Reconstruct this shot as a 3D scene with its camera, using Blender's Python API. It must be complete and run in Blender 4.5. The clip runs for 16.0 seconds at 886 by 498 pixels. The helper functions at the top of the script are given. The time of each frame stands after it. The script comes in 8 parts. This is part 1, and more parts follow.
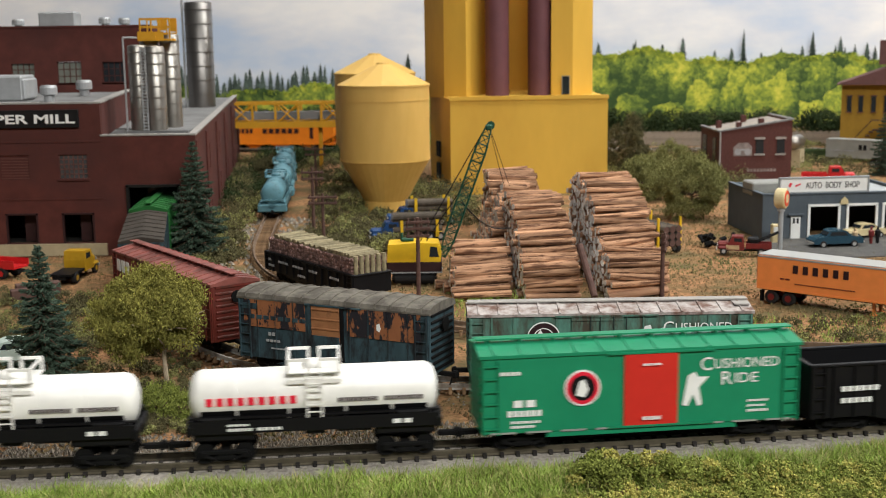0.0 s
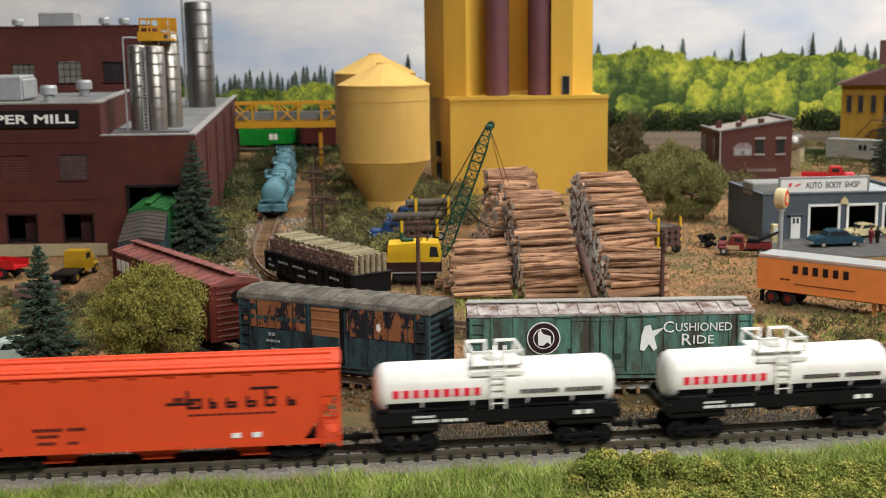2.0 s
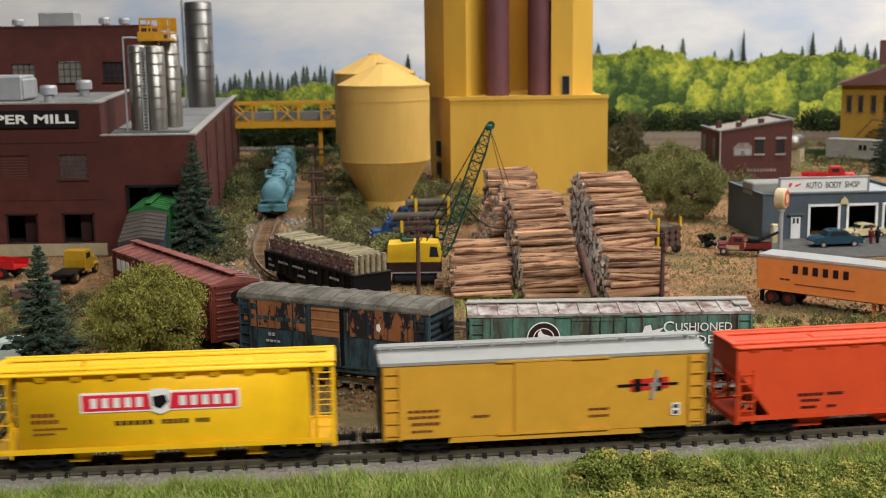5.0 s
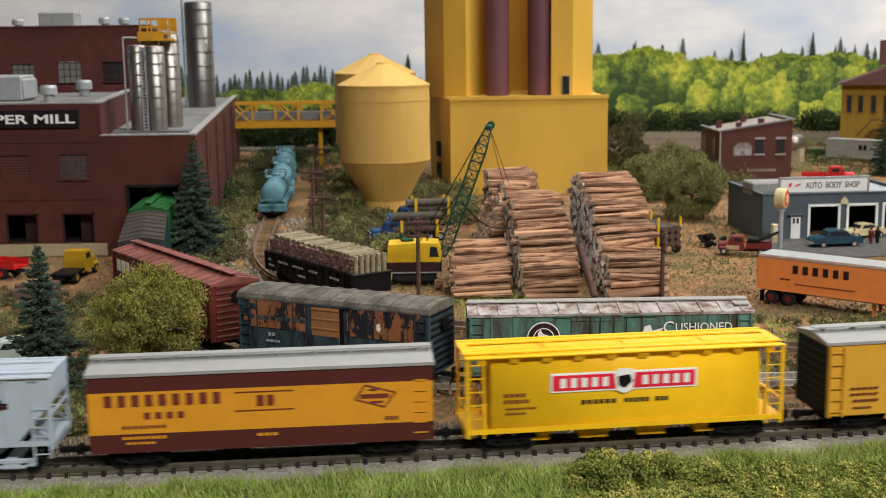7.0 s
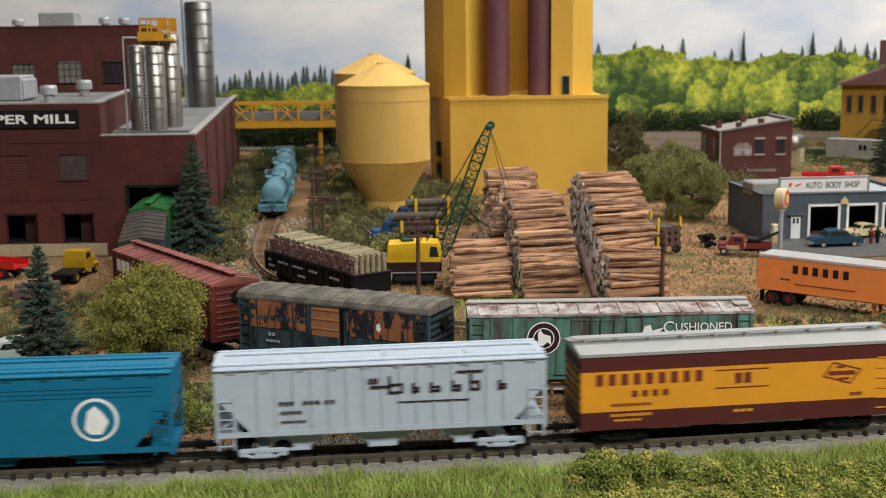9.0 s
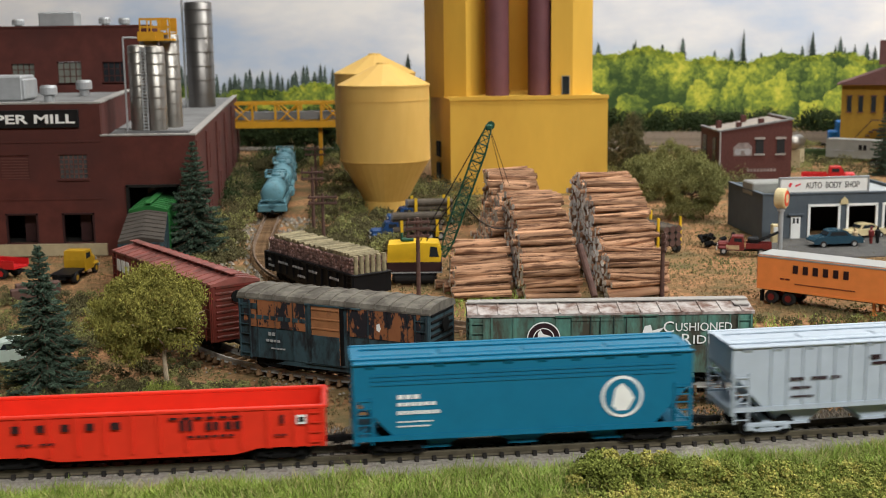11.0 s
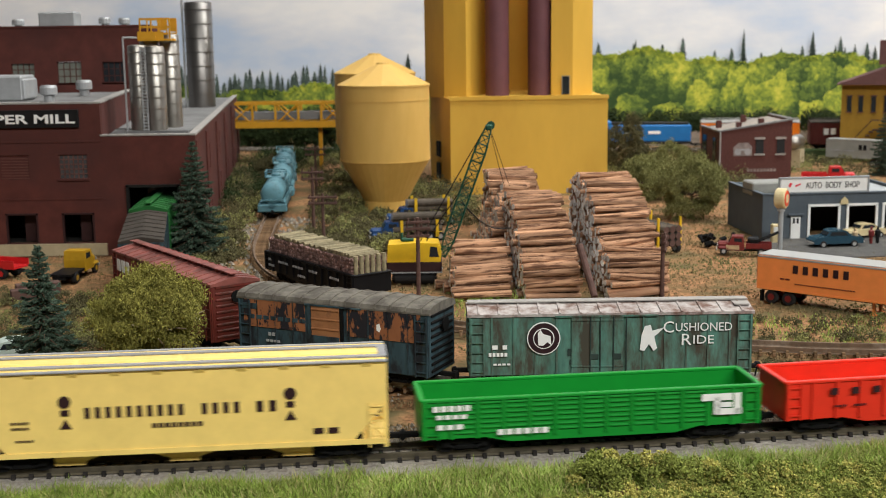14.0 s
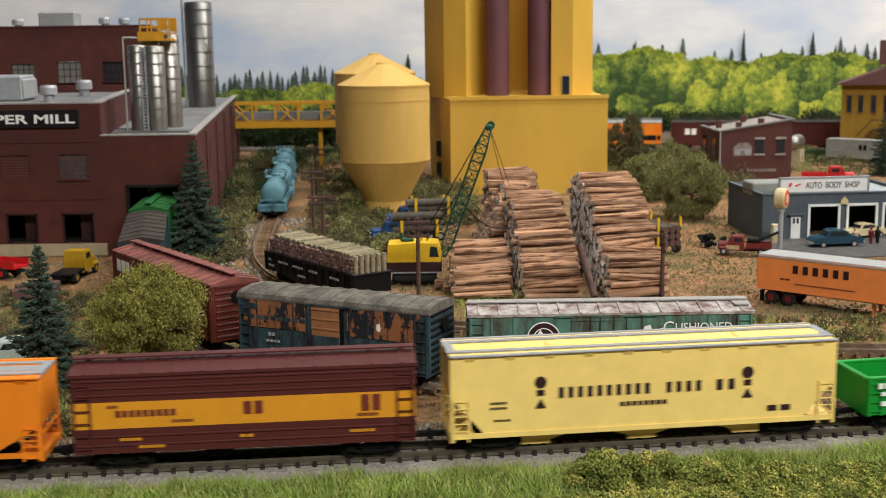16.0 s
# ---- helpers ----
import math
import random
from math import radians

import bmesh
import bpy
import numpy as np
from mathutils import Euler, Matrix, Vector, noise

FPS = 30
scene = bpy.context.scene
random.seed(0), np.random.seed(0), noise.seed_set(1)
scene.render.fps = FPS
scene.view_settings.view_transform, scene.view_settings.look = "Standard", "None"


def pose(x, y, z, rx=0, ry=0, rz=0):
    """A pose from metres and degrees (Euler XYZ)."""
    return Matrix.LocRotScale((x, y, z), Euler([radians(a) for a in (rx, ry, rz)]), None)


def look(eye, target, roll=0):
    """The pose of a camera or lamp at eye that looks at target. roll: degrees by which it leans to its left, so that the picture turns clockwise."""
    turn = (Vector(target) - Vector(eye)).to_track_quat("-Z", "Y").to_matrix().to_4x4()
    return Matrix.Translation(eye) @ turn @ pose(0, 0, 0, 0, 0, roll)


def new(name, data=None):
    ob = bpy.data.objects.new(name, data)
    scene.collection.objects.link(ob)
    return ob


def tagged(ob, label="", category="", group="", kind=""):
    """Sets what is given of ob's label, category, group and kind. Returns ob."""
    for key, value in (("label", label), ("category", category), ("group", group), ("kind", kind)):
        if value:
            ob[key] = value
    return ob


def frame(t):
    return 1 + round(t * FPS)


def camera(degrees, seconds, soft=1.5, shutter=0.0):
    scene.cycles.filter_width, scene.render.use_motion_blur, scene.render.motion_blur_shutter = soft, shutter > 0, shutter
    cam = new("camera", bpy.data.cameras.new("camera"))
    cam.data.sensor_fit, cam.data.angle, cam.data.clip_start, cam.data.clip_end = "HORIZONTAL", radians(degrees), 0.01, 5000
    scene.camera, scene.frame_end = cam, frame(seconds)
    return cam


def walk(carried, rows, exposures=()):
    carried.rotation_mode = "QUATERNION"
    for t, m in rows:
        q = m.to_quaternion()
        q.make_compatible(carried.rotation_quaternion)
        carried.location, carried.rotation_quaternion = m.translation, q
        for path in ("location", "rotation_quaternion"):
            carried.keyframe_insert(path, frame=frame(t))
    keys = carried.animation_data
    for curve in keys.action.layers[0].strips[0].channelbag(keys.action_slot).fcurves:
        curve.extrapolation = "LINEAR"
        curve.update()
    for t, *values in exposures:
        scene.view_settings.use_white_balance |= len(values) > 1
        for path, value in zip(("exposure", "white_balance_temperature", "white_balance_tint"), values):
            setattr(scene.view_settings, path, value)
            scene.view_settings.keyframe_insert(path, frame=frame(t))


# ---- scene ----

# A model railway layout at 1:160. All builders below take centimetres; CM turns them into metres.
CM = 0.01
rng = random.Random(7)

# ---- camera ----
cam = camera(40.06, 16.0, soft=1.0, shutter=0.6)
TILT = math.degrees(math.atan2(381, 2150))
eye_pose = pose(0, 0, 0.12, 90 - TILT, 0, 0) @ pose(0, 0, 0, 0, 0, -0.745)
cam.data.dof.use_dof = True
cam.data.dof.focus_distance, cam.data.dof.aperture_fstop = 0.385, 50.0
walk(cam, [(0.0, eye_pose), (16.0, eye_pose)], exposures=[(0.0, 0.07), (2.5, 0.03), (4.0, 0.0), (7.0, -0.03), (9.0, 0.0), (12.5, 0.07), (14.0, 0.02), (16.0, 0.0)])

# ---- light: assumed overhead room lamps, none of them in view ----
world = bpy.data.worlds.new("room_air")
scene.world = world
world.use_nodes = True
world.node_tree.nodes["Background"].inputs[0].default_value = (0.95, 0.97, 1.0, 1)
world.node_tree.nodes["Background"].inputs[1].default_value = 0.30


def unseen_lamp(x, y, z, sx, sy, power, colour):
    data = bpy.data.lights.new("unseen_overhead_lamp", "AREA")
    data.shape, data.size, data.size_y, data.energy, data.color = "RECTANGLE", sx, sy, power, colour
    ob = new("unseen_overhead_lamp", data)
    ob.matrix_world = look((x, y, z), (x, y + 0.02, 0))
    return ob


LAMP_TINT = (1.0, 0.99, 0.95)
unseen_lamp(0.80, 0.70, 1.18, 1.6, 0.25, 21, LAMP_TINT)
# unseen lamp added behind the camera as frontal fill
unseen_lamp(0.85, -0.95, 1.18, 2.0, 0.3, 57, LAMP_TINT)
# unseen lamp added over the back to brighten the backdrop
unseen_lamp(0.75, 1.15, 1.18, 2.4, 0.2, 12, LAMP_TINT)


# ---- materials ----
def mat(name, base, rough=0.6, metal=0.0, var=0.12, scale=250.0, bump=0.15, second=None, amount=0.5, scale2=90.0,
        rand="", soft=0.08, stretch=None, spec=0.28):
    """Painted or natural surface: colour with grain at two scales, patches of a second colour, fine relief."""
    m = bpy.data.materials.new(name)
    m.use_nodes = True
    nt = m.node_tree
    bsdf = nt.nodes["Principled BSDF"]
    bsdf.inputs["Roughness"].default_value = rough
    bsdf.inputs["Metallic"].default_value = metal
    bsdf.inputs["Specular IOR Level"].default_value = spec
    tc = nt.nodes.new("ShaderNodeTexCoord")
    co = tc.outputs["Object"]
    if stretch:
        mp = nt.nodes.new("ShaderNodeMapping")
        mp.inputs["Scale"].default_value = stretch
        nt.links.new(co, mp.inputs[0])
        co = mp.outputs[0]

    def noise_node(s, detail, rough_n=0.6):
        n = nt.nodes.new("ShaderNodeTexNoise")
        n.inputs["Scale"].default_value, n.inputs["Detail"].default_value = s, detail
        n.inputs["Roughness"].default_value = rough_n
        nt.links.new(co, n.inputs["Vector"])
        return n.outputs["Fac"]

    def ramp(fac, a, b, ca, cb):
        r = nt.nodes.new("ShaderNodeValToRGB")
        r.color_ramp.elements[0].position, r.color_ramp.elements[1].position = a, b
        r.color_ramp.elements[0].color, r.color_ramp.elements[1].color = (*ca, 1), (*cb, 1)
        nt.links.new(fac, r.inputs[0])
        return r.outputs[0]

    grain = noise_node(scale, 6)
    lo = [max(0, c * (1 - var)) for c in base]
    hi = [min(1, c * (1 + var)) for c in base]
    col = ramp(grain, 0.3, 0.7, lo, hi)
    if second:
        patch = noise_node(scale2, 5, 0.65)
        fac = ramp(patch, amount - soft, amount + soft, (0, 0, 0), (1, 1, 1))
        mx = nt.nodes.new("ShaderNodeMixRGB")
        nt.links.new(fac, mx.inputs[0])
        nt.links.new(col, mx.inputs[1])
        mx.inputs[2].default_value = (*second, 1)
        col = mx.outputs[0]
    if rand:
        if rand == "island":
            g = nt.nodes.new("ShaderNodeNewGeometry")
            r_out = g.outputs["Random Per Island"]
        else:
            g = nt.nodes.new("ShaderNodeObjectInfo")
            r_out = g.outputs["Random"]
        hs = nt.nodes.new("ShaderNodeHueSaturation")
        rg = nt.nodes.new("ShaderNodeMapRange")
        rg.inputs[3].default_value, rg.inputs[4].default_value = 0.62, 1.35
        nt.links.new(r_out, rg.inputs[0])
        nt.links.new(rg.outputs[0], hs.inputs["Value"])
        nt.links.new(col, hs.inputs["Color"])
        col = hs.outputs[0]
    nt.links.new(col, bsdf.inputs["Base Color"])
    if bump:
        b = nt.nodes.new("ShaderNodeBump")
        b.inputs["Strength"].default_value, b.inputs["Distance"].default_value = bump, 0.0006
        nt.links.new(noise_node(scale * 4, 3), b.inputs["Height"])
        nt.links.new(b.outputs[0], bsdf.inputs["Normal"])
    return m


M = {}


def paint(key, base, **kw):
    M[key] = mat(key + "_paint", base, **{**dict(rough=0.5, var=0.06, scale=160, bump=0.05), **kw})
    return M[key]


paint("green", (0.012, 0.24, 0.115), rough=0.42)
paint("red", (0.62, 0.03, 0.02), rough=0.45)
paint("orange", (0.70, 0.075, 0.022), rough=0.5)
paint("gon_red", (0.72, 0.035, 0.016), rough=0.4)
paint("gon_green", (0.008, 0.26, 0.03), rough=0.4)
paint("ochre", (0.66, 0.34, 0.035))
paint("yellow", (0.93, 0.54, 0.014), rough=0.4)
paint("cream", (0.92, 0.68, 0.21), rough=0.45)
paint("maroon", (0.085, 0.018, 0.016))
paint("milw_orange", (0.70, 0.30, 0.02))
paint("light_grey", (0.42, 0.485, 0.56))
paint("blue", (0.006, 0.15, 0.27), rough=0.42)
paint("white", (0.85, 0.84, 0.80), rough=0.35)
paint("black", (0.006, 0.006, 0.007), rough=0.5, spec=0.18)
paint("truck_black", (0.006, 0.006, 0.006), rough=0.7, spec=0.12)
paint("silver", (0.40, 0.40, 0.385), rough=0.4, metal=0.3)
paint("letter_black", (0.03, 0.012, 0.015))
paint("letter_maroon", (0.16, 0.03, 0.02))
paint("letter_white", (0.85, 0.86, 0.84))
paint("letter_faded", (0.34, 0.35, 0.36), var=0.3, scale=300)
paint("letter_red", (0.75, 0.02, 0.05))
paint("caboose_orange", (0.85, 0.24, 0.015))
paint("bo_red", (0.15, 0.028, 0.02), second=(0.075, 0.026, 0.018), amount=0.58, var=0.2)
paint("bo_roof", (0.26, 0.085, 0.07), second=(0.14, 0.05, 0.04), amount=0.55, var=0.25)
paint("weather_blue", (0.034, 0.066, 0.08), second=(0.016, 0.018, 0.021), amount=0.54, scale2=200, var=0.3, rough=0.75, stretch=(1.0, 1.0, 0.4))
paint("weather_orange", (0.27, 0.105, 0.045), second=(0.018, 0.017, 0.022), amount=0.505, scale2=230, soft=0.02, var=0.2, rough=0.75, stretch=(1.0, 1.0, 0.5))
paint("door_tan", (0.33, 0.145, 0.062), second=(0.12, 0.06, 0.035), amount=0.6, scale2=160, soft=0.08, var=0.25, rough=0.75)
paint("roof_grey", (0.16, 0.145, 0.12), second=(0.085, 0.075, 0.062), amount=0.5, scale2=130, var=0.3, rough=0.85)
paint("teal", (0.10, 0.245, 0.195), second=(0.06, 0.055, 0.04), amount=0.5, scale2=170, soft=0.12, var=0.45, rough=0.7,
      stretch=(1.0, 1.0, 0.3))
paint("teal_dark", (0.03, 0.05, 0.043), var=0.4, rough=0.8)
paint("teal_roof", (0.46, 0.42, 0.40), second=(0.15, 0.085, 0.065), amount=0.52, scale2=170, soft=0.12, var=0.2, rough=0.8)
paint("brown_roof", (0.05, 0.041, 0.033), second=(0.035, 0.028, 0.022), amount=0.55, var=0.3, rough=0.85)
paint("car_green", (0.02, 0.125, 0.03), var=0.15)
paint("tank_blue", (0.11, 0.25, 0.30), second=(0.07, 0.16, 0.19), amount=0.6, var=0.15, rough=0.5)
paint("trailer_orange", (0.90, 0.28, 0.075), rough=0.4)
paint("rubber", (0.016, 0.015, 0.015), rough=0.85)
paint("hub_red", (0.16, 0.015, 0.012))
M["steel"] = mat("worn_steel", (0.30, 0.27, 0.23), rough=0.35, metal=0.9, var=0.2, scale=300, bump=0.05)
M["rail"] = mat("brown_painted_rail", (0.105, 0.09, 0.062), rough=0.6, metal=0.3, var=0.25, scale=300)
M["rail_rust"] = mat("worn_siding_rail", (0.20, 0.17, 0.14), rough=0.5, metal=0.3, var=0.3, scale=300, second=(0.42, 0.41, 0.38), amount=0.5)
M["rail_spur"] = mat("rusty_spur_rail", (0.15, 0.10, 0.065), rough=0.7, var=0.3, scale=300, second=(0.28, 0.22, 0.17), amount=0.6)
M["tie"] = mat("tie_wood", (0.022, 0.019, 0.017), rough=0.8, var=0.3, scale=300, rand="object")
M["tie_mix"] = mat("tie_wood_mixed", (0.06, 0.045, 0.034), rough=0.85, var=0.35, scale=300, rand="island")
M["dirt"] = mat("brown_dirt", (0.31, 0.165, 0.08), rough=0.95, var=0.65, scale=420, bump=1.0, second=(0.145, 0.115, 0.055), amount=0.53, scale2=36, soft=0.10, spec=0.1)
M["ballast"] = mat("grey_ballast", (0.41, 0.375, 0.33), rough=0.95, var=0.35, scale=900, bump=0.9, spec=0.1)
M["gravel"] = mat("mixed_gravel_stone", (0.24, 0.21, 0.17), rough=0.95, var=0.3, scale=500, rand="island", spec=0.1)
M["litter"] = mat("soil_crumbs", (0.20, 0.135, 0.07), rough=0.95, var=0.3, scale=30, bump=0, second=(0.13, 0.125, 0.05), amount=0.5, scale2=14, rand="island", spec=0.1)
M["grass"] = mat("static_grass", (0.27, 0.37, 0.07), rough=0.7, var=0.25, scale=60, bump=0, rand="island", spec=0.2)
M["grass_dry"] = mat("dry_grass", (0.42, 0.38, 0.16), rough=0.8, var=0.25, scale=60, bump=0, rand="island", spec=0.2)
M["turf_yellow"] = mat("yellow_foam_turf", (0.40, 0.37, 0.10), rough=0.9, var=0.25, scale=500, bump=0, rand="island", spec=0.1)
M["turf_green"] = mat("green_foam_turf", (0.19, 0.22, 0.05), rough=0.9, var=0.3, scale=500, bump=0, rand="island", spec=0.1)
M["olive"] = mat("olive_leaf", (0.25, 0.235, 0.058), rough=0.85, var=0.25, scale=300, bump=0, rand="island", spec=0.1)
M["bush"] = mat("bush_leaf", (0.215, 0.215, 0.08), rough=0.85, var=0.25, scale=300, bump=0, rand="island", spec=0.1)
M["scrub"] = mat("scrub_leaf", (0.105, 0.095, 0.045), rough=0.9, var=0.3, scale=300, bump=0, rand="island", spec=0.1)
M["dark_leaf"] = mat("dark_hedge_leaf", (0.032, 0.048, 0.018), rough=0.9, var=0.3, scale=300, bump=0, rand="island", spec=0.1)
M["needle"] = mat("spruce_needle", (0.078, 0.118, 0.083), rough=0.85, var=0.3, scale=300, bump=0, rand="island", spec=0.1)
M["bark"] = mat("bark", (0.14, 0.09, 0.06), rough=0.9, var=0.35, scale=400, bump=0.6)
M["birch"] = mat("pale_trunk", (0.42, 0.34, 0.24), rough=0.9, var=0.3, scale=400, bump=0.4, second=(0.16, 0.11, 0.08), amount=0.58)
M["log"] = mat("log_bark", (0.41, 0.23, 0.135), rough=0.9, var=0.45, scale=300, bump=1.0, second=(0.11, 0.055, 0.033), amount=0.53, scale2=620, soft=0.05, rand="object", stretch=(0.10, 1, 1), spec=0.15)
M["log_end"] = mat("log_end_grain", (0.93, 0.91, 0.87), rough=0.9, var=0.15, scale=400, second=(0.4, 0.36, 0.32), amount=0.68, rand="object", spec=0.1)
M["log_rest"] = mat("log_bark_inner", (0.37, 0.212, 0.13), rough=0.9, var=0.35, scale=260, bump=0.5, rand="island", stretch=(0.18, 1, 1), spec=0.15)
M["log_end_rest"] = mat("log_end_inner", (0.93, 0.91, 0.87), rough=0.9, var=0.15, scale=400, second=(0.4, 0.36, 0.32), amount=0.68, rand="island", spec=0.1)
M["log_dark"] = mat("dark_log_bark", (0.085, 0.07, 0.055), rough=0.9, var=0.35, scale=300, bump=0.5, rand="object")
M["pulp"] = mat("pulpwood_end", (0.26, 0.16, 0.14), rough=0.9, var=0.35, scale=600, rand="island")
M["pulp_top"] = mat("pulpwood_bark", (0.27, 0.23, 0.14), rough=0.9, var=0.3, scale=400, rand="island")
M["brick"] = mat("painted_brick_red", (0.097, 0.027, 0.021), rough=0.75, var=0.18, scale=120, bump=0.1, second=(0.075, 0.024, 0.02), amount=0.55, scale2=14)
M["brick_joint"] = mat("brick_joint", (0.16, 0.07, 0.055), rough=0.85, var=0.15, scale=200)
M["roof_tar"] = mat("grey_tar_roof", (0.20, 0.20, 0.20), rough=0.9, var=0.15, scale=120, second=(0.15, 0.15, 0.15), amount=0.55, scale2=25)
M["coping"] = mat("grey_coping", (0.33, 0.31, 0.29), rough=0.85, var=0.15, scale=120)
M["concrete"] = mat("tan_concrete", (0.42, 0.35, 0.22), rough=0.9, var=0.15, scale=150)
M["dark"] = mat("shade_and_door_black", (0.012, 0.011, 0.010), rough=0.9, var=0.2)
M["sign_black"] = mat("sign_black", (0.008, 0.008, 0.009), rough=0.5, var=0.2)
M["metal_grey"] = mat("galvanised_grey", (0.42, 0.43, 0.44), rough=0.45, metal=0.35, var=0.12, scale=120)
M["far_grey"] = mat("dull_grey_paint", (0.24, 0.24, 0.22), rough=0.6, var=0.12, scale=80)
M["loco_blue"] = mat("engine_blue", (0.015, 0.15, 0.42), rough=0.45, var=0.1, scale=80)
M["walk_grey"] = mat("walkway_grey", (0.30, 0.30, 0.31), rough=0.6, var=0.12, scale=120)
M["tie_dirt"] = mat("dirt_covered_tie", (0.20, 0.125, 0.07), rough=0.95, var=0.35, scale=300, rand="object", spec=0.1)
M["tie_dirt_mix"] = mat("dirt_covered_ties", (0.20, 0.125, 0.07), rough=0.95, var=0.35, scale=300, rand="island", spec=0.1)
M["chrome"] = mat("bright_silo_metal", (0.36, 0.34, 0.31), rough=0.36, metal=0.9, var=0.12, scale=60, second=(0.30, 0.28, 0.25), amount=0.6, scale2=40, soft=0.15, stretch=(1, 1, 0.25))
M["stack_metal"] = mat("dark_stack_metal", (0.20, 0.19, 0.18), rough=0.36, metal=0.85, var=0.15, scale=60, stretch=(1, 1, 0.25))
M["mustard"] = mat("mustard_wall", (0.68, 0.41, 0.06), rough=0.65, var=0.06, scale=40, bump=0.08, second=(0.55, 0.32, 0.046), amount=0.56, scale2=10, stretch=(1, 1, 0.4))
M["silo_yellow"] = mat("silo_yellow", (0.68, 0.43, 0.12), rough=0.6, var=0.06, scale=40, bump=0.08, second=(0.60, 0.36, 0.085), amount=0.56, scale2=14, stretch=(1, 1, 0.35))
M["plum"] = mat("plum_pipe", (0.14, 0.058, 0.068), rough=0.5, var=0.12, scale=60)
M["bridge_yellow"] = mat("bridge_yellow", (0.62, 0.31, 0.02), rough=0.5, var=0.1, scale=100)
M["crane_yellow"] = mat("crane_yellow", (0.75, 0.47, 0.02), rough=0.5, var=0.1, scale=150)
M["crane_green"] = mat("crane_green", (0.015, 0.075, 0.045), rough=0.55, var=0.15, scale=200)
M["crane_maroon"] = mat("crane_maroon", (0.035, 0.014, 0.014), rough=0.55, var=0.15, scale=150)
M["shop_grey"] = mat("shop_grey_wall", (0.085, 0.105, 0.125), rough=0.75, var=0.1, scale=120)
M["shop_roof"] = mat("shop_roof", (0.33, 0.35, 0.36), rough=0.8, var=0.1, scale=120)
M["pavement"] = mat("asphalt_lot", (0.075, 0.073, 0.070), rough=0.9, var=0.25, scale=300, bump=0.4, second=(0.12, 0.11, 0.10), amount=0.6, scale2=40)
M["car_blue"] = mat("car_blue", (0.022, 0.06, 0.09), rough=0.25, var=0.1)
M["pale_car"] = mat("pale_turquoise", (0.55, 0.66, 0.60), rough=0.3, var=0.1)
M["car_cream"] = mat("car_cream", (0.62, 0.52, 0.30), rough=0.3, var=0.1)
M["truck_red"] = mat("truck_red", (0.50, 0.018, 0.02), rough=0.35, var=0.12)
M["tow_red"] = mat("tow_dark_red", (0.16, 0.022, 0.02), rough=0.5, var=0.2)
M["tan"] = mat("tan_paint", (0.48, 0.35, 0.20), rough=0.6, var=0.15)
M["truck_yellow"] = mat("truck_yellow", (0.42, 0.235, 0.012), rough=0.45, var=0.12)
M["truck_blue"] = mat("truck_blue", (0.012, 0.055, 0.17), rough=0.45, var=0.15)
M["glass_dark"] = mat("dark_window", (0.02, 0.025, 0.03), rough=0.1, var=0.1, bump=0)
M["glass_pale"] = mat("pale_window", (0.20, 0.21, 0.18), rough=0.2, var=0.25, scale=80, bump=0)
M["glass_block"] = mat("glass_block", (0.06, 0.065, 0.07), rough=0.2, var=0.2, bump=0)
M["pole"] = mat("pole_wood", (0.10, 0.055, 0.045), rough=0.85, var=0.3, scale=300)
M["red_brick"] = mat("small_brick", (0.088, 0.033, 0.028), rough=0.85, var=0.25, scale=700, bump=0.2)
M["tan_roof"] = mat("weathered_tan_roof", (0.27, 0.24, 0.21), rough=0.9, var=0.2, scale=120)
M["mural"] = mat("faded_mural", (0.23, 0.19, 0.18), rough=0.85, var=0.35, scale=200)
M["yellow_house"] = mat("mustard_siding", (0.29, 0.165, 0.018), rough=0.7, var=0.12, scale=120)
M["maroon_roof"] = mat("maroon_roof", (0.115, 0.055, 0.052), rough=0.85, var=0.15, scale=160)
M["fence_wood"] = mat("weathered_fence", (0.25, 0.21, 0.17), rough=0.9, var=0.3, scale=200)
M["ply"] = mat("plywood_edge", (0.30, 0.20, 0.11), rough=0.8, var=0.2, scale=30)
M["wall_paint"] = mat("unseen_room_grey", (0.16, 0.16, 0.16), rough=0.9, var=0.04, scale=8)
M["carpet"] = mat("room_carpet", (0.16, 0.15, 0.14), rough=0.95, var=0.3, scale=120)
# foliage print tones: lit, mid and shaded
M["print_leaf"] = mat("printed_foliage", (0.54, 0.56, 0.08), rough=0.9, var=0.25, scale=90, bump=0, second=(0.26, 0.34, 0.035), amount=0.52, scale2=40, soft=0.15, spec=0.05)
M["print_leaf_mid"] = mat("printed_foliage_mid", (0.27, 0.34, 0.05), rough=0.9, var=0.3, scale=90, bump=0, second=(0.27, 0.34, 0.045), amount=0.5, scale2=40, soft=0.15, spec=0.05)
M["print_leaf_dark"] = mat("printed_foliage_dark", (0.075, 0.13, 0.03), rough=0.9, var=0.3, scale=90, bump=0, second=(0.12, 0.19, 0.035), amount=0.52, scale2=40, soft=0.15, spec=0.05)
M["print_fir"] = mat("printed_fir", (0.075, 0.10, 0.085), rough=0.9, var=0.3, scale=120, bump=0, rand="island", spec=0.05)


